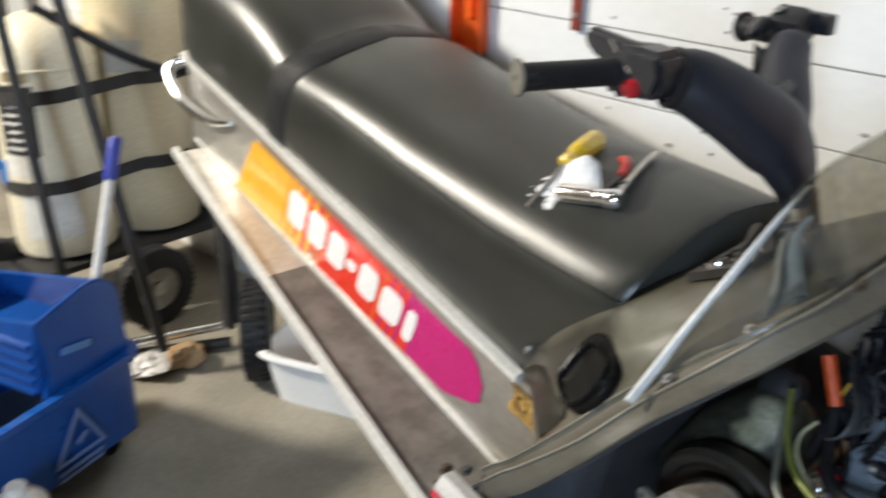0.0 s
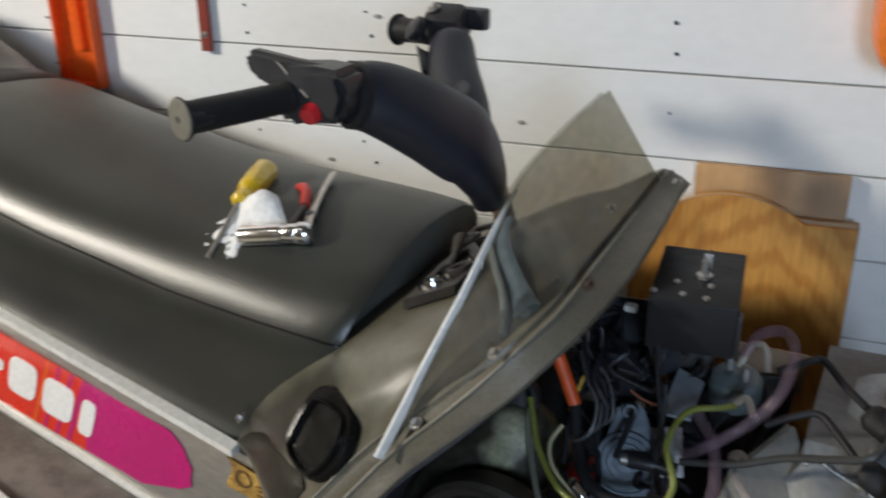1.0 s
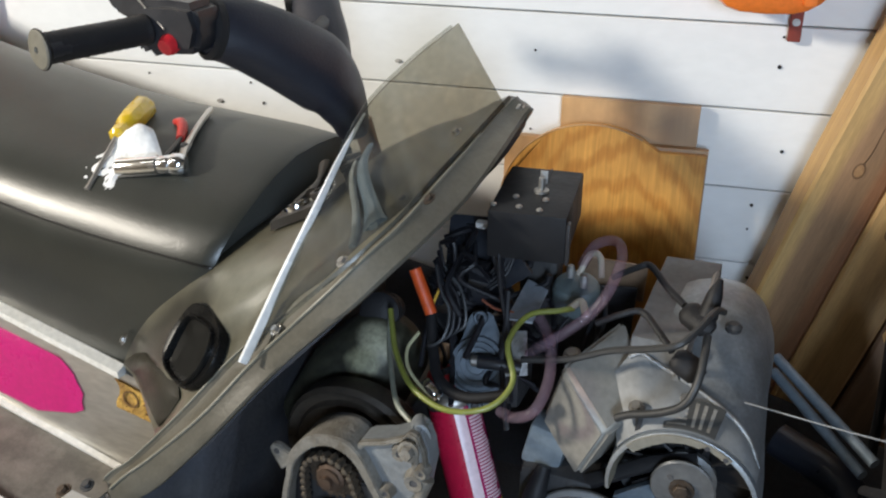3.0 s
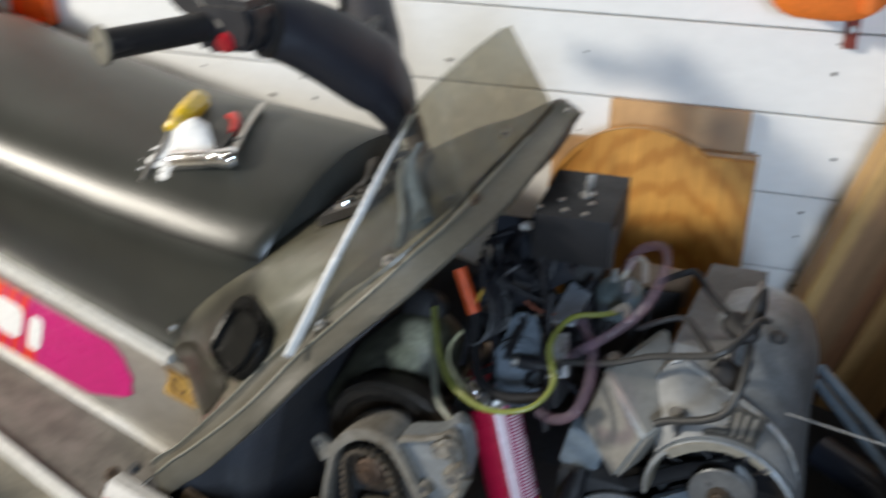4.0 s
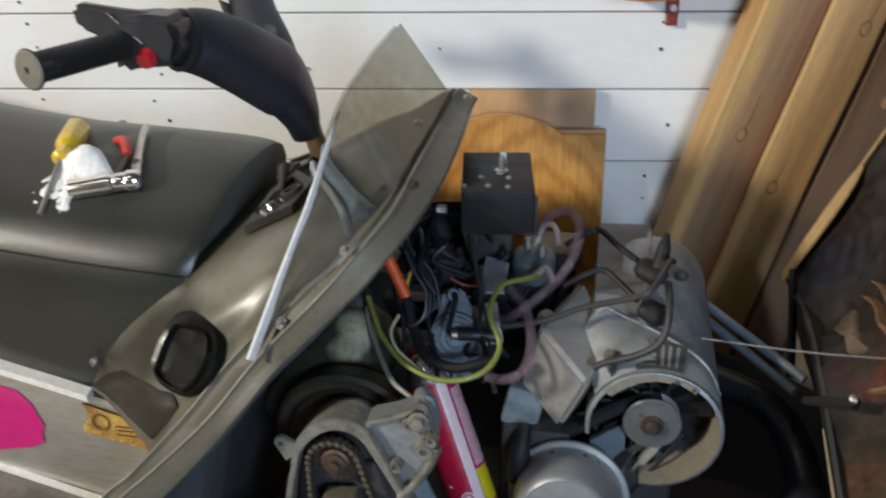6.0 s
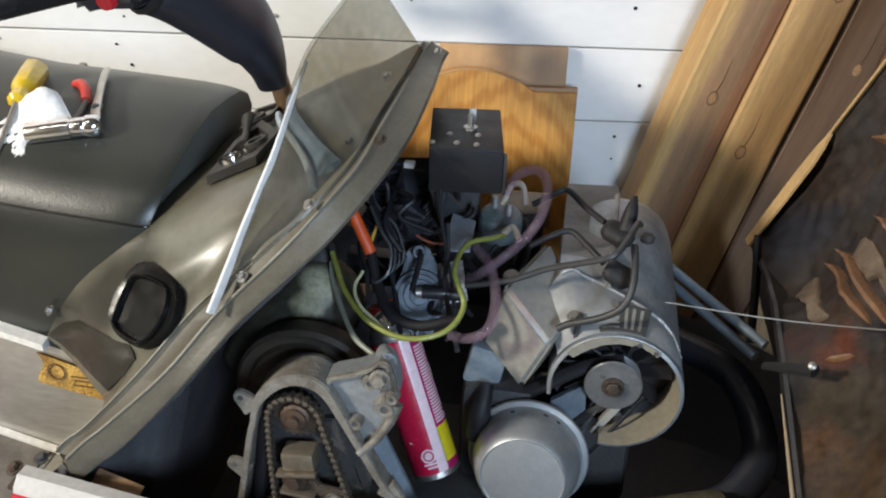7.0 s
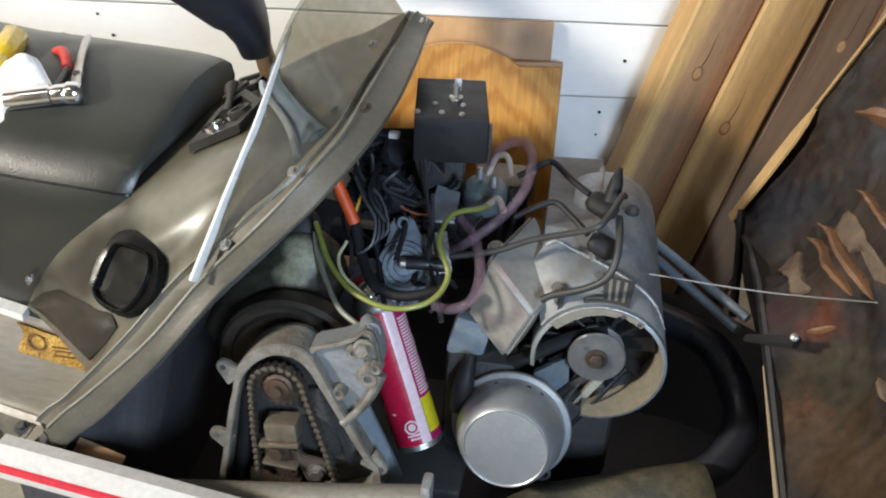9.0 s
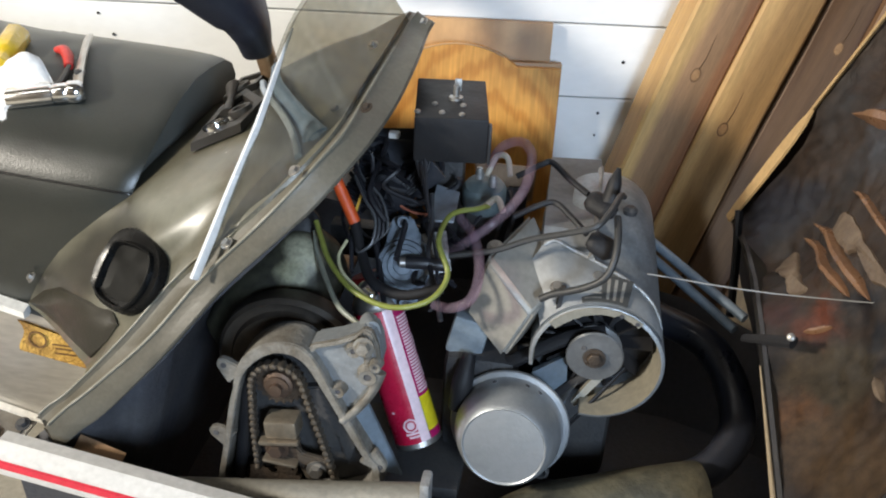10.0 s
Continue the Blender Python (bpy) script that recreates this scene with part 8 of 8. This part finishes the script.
def build_cart():
    blk = mat("black_frame_paint", (0.02, 0.02, 0.023), 0.45, second=(0.05, 0.045, 0.04), scale=25)
    cart = thing("cylinder_cart", "black steel hand cart carrying two beige cylinders", "hand cart", pose(-1.72, -0.3, FLOOR))

    def L(x, y, z):
        return (x + 1.72, y + 0.3, z - FLOOR)
    part("platform", box((-0.22, -0.01, 0.165), (0.32, 0.62, 0.02), 0.004), blk, cart)
    posts = [((-1.56, -0.56, 0.98), (-1.37, -0.5, 0.1)), ((-1.5, -0.27, 1.05), (-1.36, -0.27, 0.1)), ((-1.62, -0.1, 1.1), (-1.42, -0.08, 0.1)), ((-1.74, -0.63, 1.0), (-1.55, -0.64, 0.12))]
    for a, b in posts:
        part("post", tube([L(*a), L(*b)], 0.014, 12, 0), blk, cart)
    part("side_post", box(L(-1.37, -0.3, 0.3), (0.035, 0.02, 0.42), 0.003), blk, cart)
    part("axle", tube([L(-1.49, -0.592, 0.095), L(-1.382, -0.311, 0.095)], 0.012, 12, 0), CHROME, cart, "bright steel axle bar")
    part("lower_bar", tube([L(-1.52, -0.586, 0.05), L(-1.36, -0.304, 0.05)], 0.015, 12, 0), blk, cart)
    hose = [(-1.6, -0.6, 0.95), (-1.48, -0.46, 0.84), (-1.43, -0.34, 0.79), (-1.42, -0.22, 0.8), (-1.46, -0.12, 0.86)]
    part("hose", tube([L(*p) for p in hose], 0.012, 10, 6), RUBBER, cart, "black rubber hose loop")
    for z in (0.415, 0.665):
        pts = []
        for t in lins(0, 1, 9):
            a = radians(-140 + 130 * t)
            pts.append(L(-1.94 + 0.145 * math.cos(a), -0.45 + 0.145 * math.sin(a), z + 0.015 * t))
        for t in lins(0, 1, 9):
            a = radians(-35 + 60 * t)
            pts.append(L(-1.94 + 0.145 * math.cos(a), -0.165 + 0.145 * math.sin(a), z + 0.02))
        rows = [[Vector(p) + Vector((0, 0, -0.018)), Vector(p) + Vector((0.003, -0.003, -0.018)), Vector(p) + Vector((0.003, -0.003, 0.018)), Vector(p) + Vector((0, 0, 0.018))] for p in pts]
        part("strap", skin(rows), mat("grey_black_webbing", (0.035, 0.033, 0.032), 0.8, scale=60), cart, "dark webbing strap")
    tank(-1.94, -0.45, TANKW, 0.53, "cream gas cylinder with a black printed label", True)
    tank(-1.94, -0.165, TANKM, 0.72, "beige gas cylinder strapped to a cart", False)
    wheel(-1.63, -0.365, 0.115, 0.065, 92, "pneumatic cart wheel with dirty grey rim")
    wheel(-1.98, -0.66, 0.115, 0.065, 92, "pneumatic cart wheel with dirty grey rim")
    wheel(-1.2, -0.325, 0.13, 0.075, 140, "treaded black cart wheel standing on edge")
    tag = part("blue_tag", box((0, 0, 0), (0.03, 0.006, 0.06), 0.006, pose(-1.78, -0.66, 0.52)), mat("bright_blue_plastic", (0.02, 0.2, 0.6), 0.4), None, "small bright blue plastic tag")
    tag.parent = cart
    tag.matrix_parent_inverse = cart.matrix_world.inverted()


def build_bucket():
    bk = thing("mop_bucket", "blue plastic mop bucket with a side wringer", "mop bucket", pose(-1.128, -0.71, FLOOR, 0, 0, -73))
    # local x runs along the long face towards the camera's side, y inwards
    def ring(x0, x1, y0, y1, z, r=0.04):
        row = []
        for cx, cy, a0 in ((x1 - r, y1 - r, 0), (x0 + r, y1 - r, 90), (x0 + r, y0 + r, 180), (x1 - r, y0 + r, 270)):
            for k in range(6):
                a = radians(a0 + 18 * k)
                row.append(Vector((cx + r * math.cos(a), cy + r * math.sin(a), z)))
        return row
    rows = [ring(0.0, 0.42, -0.3, -0.02, 0.05), ring(-0.02, 0.44, -0.33, 0.0, 0.06), ring(-0.01, 0.46, -0.36, 0.01, 0.25), ring(-0.024, 0.475, -0.375, 0.024, 0.252), ring(-0.024, 0.475, -0.375, 0.024, 0.268),
            ring(-0.004, 0.455, -0.355, 0.004, 0.268), ring(0.01, 0.43, -0.32, -0.01, 0.08)]
    part("tub", skin(rows), BLUEP, bk, "deep blue plastic tub")
    part("water", skin([ring(0.01, 0.43, -0.32, -0.01, 0.075), ring(0.012, 0.44, -0.33, -0.008, 0.1)]), mat("murky_water", (0.1, 0.12, 0.13), 0.15), bk)
    # raised warning triangle, plain bars for its lettering
    pale = mat("pale_blue_print", (0.16, 0.24, 0.5), 0.5)
    face = Matrix.Translation((0.178, 0.012, 0.15)) @ Matrix.Rotation(radians(-4), 4, "X")
    part("warning_triangle", plate([(-0.07, -0.05), (0.0, 0.07), (0.07, -0.05)], 0.002, m=face, hole=[(-0.054, -0.041), (0.0, 0.05), (0.054, -0.041)]), pale, bk, "moulded warning triangle")
    part("warning_bar", box((0.0, 0.001, -0.01), (0.03, 0.002, 0.012), 0, face @ Matrix.Rotation(radians(35), 4, "Y")), pale, bk)
    for z in (-0.068, -0.084):
        part("print_bar", box((0.0, 0.001, z), (0.12, 0.002, 0.009), 0, face), pale, bk)
    prof = [(0.0, 0.262), (0.009, 0.342), (0.012, 0.404), (0.023, 0.433), (0.05, 0.452), (0.076, 0.459), (0.104, 0.458), (0.23, 0.43), (0.225, 0.392), (0.214, 0.31), (0.235, 0.262)]
    wr = part("wringer", plate(prof, 0.012, m=Matrix.Translation((0, -0.012, 0)), bevel=0.003), BLUEP, bk, "blue wringer press with upright side plates")
    part("wringer_side", plate([(x, z - 0.3 * (z - 0.262)) for x, z in prof], 0.012, m=Matrix.Translation((0, -0.33, 0)), bevel=0.003), BLUEP, wr)
    for (xa, za), (xb, zb2) in (((0.006, 0.27), (0.045, 0.446)), ((0.215, 0.27), (0.216, 0.428))):
        part("wringer_plate", skin([[(xa, y, za), (xa + 0.012, y, za), (xb + 0.012, y, zb2 - dz), (xb, y, zb2 - dz)] for y, dz in ((-0.33, 0.05), (-0.012, 0.0))]), BLUEP, wr)
    for k in range(5):
        part("wringer_rib", box((0.23, -0.17, 0.375 - 0.026 * k), (0.014, 0.29, 0.009), 0.003), BLUEP, wr)
    part("wringer_floor", box((0.11, -0.17, 0.33), (0.2, 0.3, 0.012), 0.003, None), BLUEP, wr)
    part("wringer_lever", box((0, 0, 0), (0.075, 0.006, 0.016), 0.002, Matrix.Translation((0.145, 0.004, 0.341)) @ Matrix.Rotation(radians(-10), 4, "Y")), mat("light_blue_plastic", (0.1, 0.25, 0.6), 0.4), wr)
    for x, y in ((0.05, -0.05), (0.4, -0.05), (0.05, -0.28), (0.4, -0.28)):
        part("caster", lathe([(0.02, -0.012), (0.027, -0.008), (0.027, 0.008), (0.02, 0.012), (0.02, -0.012)], Matrix.Translation((x, y, 0.027)) @ Matrix.Rotation(radians(90), 4, "X"), 18), RUBBER, bk)
        part("caster_fork", box((x, y, 0.048), (0.02, 0.03, 0.025), 0.003), STEEL, bk)
    bt = thing("clear_bottle", "clear plastic bottle standing in the bucket", "bottle", bk.matrix_world @ pose(0.33, -0.12, 0.1, 6, 8, 0))
    part("bottle", lathe([(0.03, 0), (0.035, 0.01), (0.035, 0.13), (0.03, 0.16), (0.014, 0.19), (0.014, 0.21), (0, 0.21)], None, 20), sheet_glass("clear_plastic", (0.8, 0.86, 0.88), 0.1), bt)
    # mop leaning in the wringer
    mp = thing("mop", "white mop pole with a blue grip in the bucket", "mop", pose(-1.16, -0.79, 0.32))
    a, b = Vector((0.0, 0.0, 0.0)), Vector((-0.08, 0.165, 0.405))
    part("pole", tube([a, a.lerp(b, 0.8)], 0.011, 12, 0), WHITEP, mp, "white pole")
    part("grip", lathe([(0.013, 0), (0.0145, 0.004), (0.0145, 0.085), (0.012, 0.092), (0, 0.094)], along(a.lerp(b, 0.8), b), 16), mat("blue_grip", (0.04, 0.06, 0.4), 0.4), mp, "blue plastic grip")


def crumple(name, x, y, r, material, label, category, seed, flat=0.5):
    bm = bmesh.new()
    bmesh.ops.create_icosphere(bm, subdivisions=3, radius=r)
    for v in bm.verts:
        n = noise.noise(v.co * (26 / (r / 0.04)) + Vector((seed, 0, 0))) + 0.6 * noise.noise(v.co * (60 / (r / 0.04)) + Vector((0, seed, 0)))
        v.co *= 1 + 0.62 * n
        v.co.z *= flat
    low = min(v.co.z for v in bm.verts)
    for v in bm.verts:
        v.co.z -= low
    ob = part(name, bm, material, None, label, smooth=False)
    ob.location = (x, y, FLOOR)
    tagged(ob, category=category)


build_tools()
build_can()
build_boards()
timber(0, 0.803, -0.105, 0.106, PINES[0])
timber(1, 0.907, -0.11, 0.097, PINES[1])
timber(2, 1.005, -0.1, 0.095, PINES[2])
timber(3, 1.1, -0.12, 0.095, PINES[3])
build_wall_things()
build_pan()
build_cart()
build_bucket()
crumple("foil_scrap", -1.4, -0.53, 0.055, mat("crumpled_foil", (0.8, 0.79, 0.77), 0.4, 0.3, scale=30), "crumpled silvery foil scrap on the floor", "foil", 1.0, 0.4)
crumple("paper_scrap", -1.375, -0.44, 0.045, mat("brown_paper", (0.42, 0.28, 0.15), 0.85, second=(0.3, 0.18, 0.09), scale=30), "crumpled brown paper scrap on the floor", "paper", 5.0, 0.6)
jug = thing("jug", "white plastic jug standing beside the mop bucket", "jug", pose(-0.945, -1.06, FLOOR))
part("jug_body", lathe([(0.045, 0), (0.054, 0.006), (0.056, 0.12), (0.05, 0.15), (0.03, 0.168), (0.018, 0.172)], None, 28), WHITEP, jug)
part("cap", lathe([(0.021, 0.17), (0.021, 0.186), (0.018, 0.19), (0, 0.19)], None, 24), WHITEP, jug, "white screw cap")
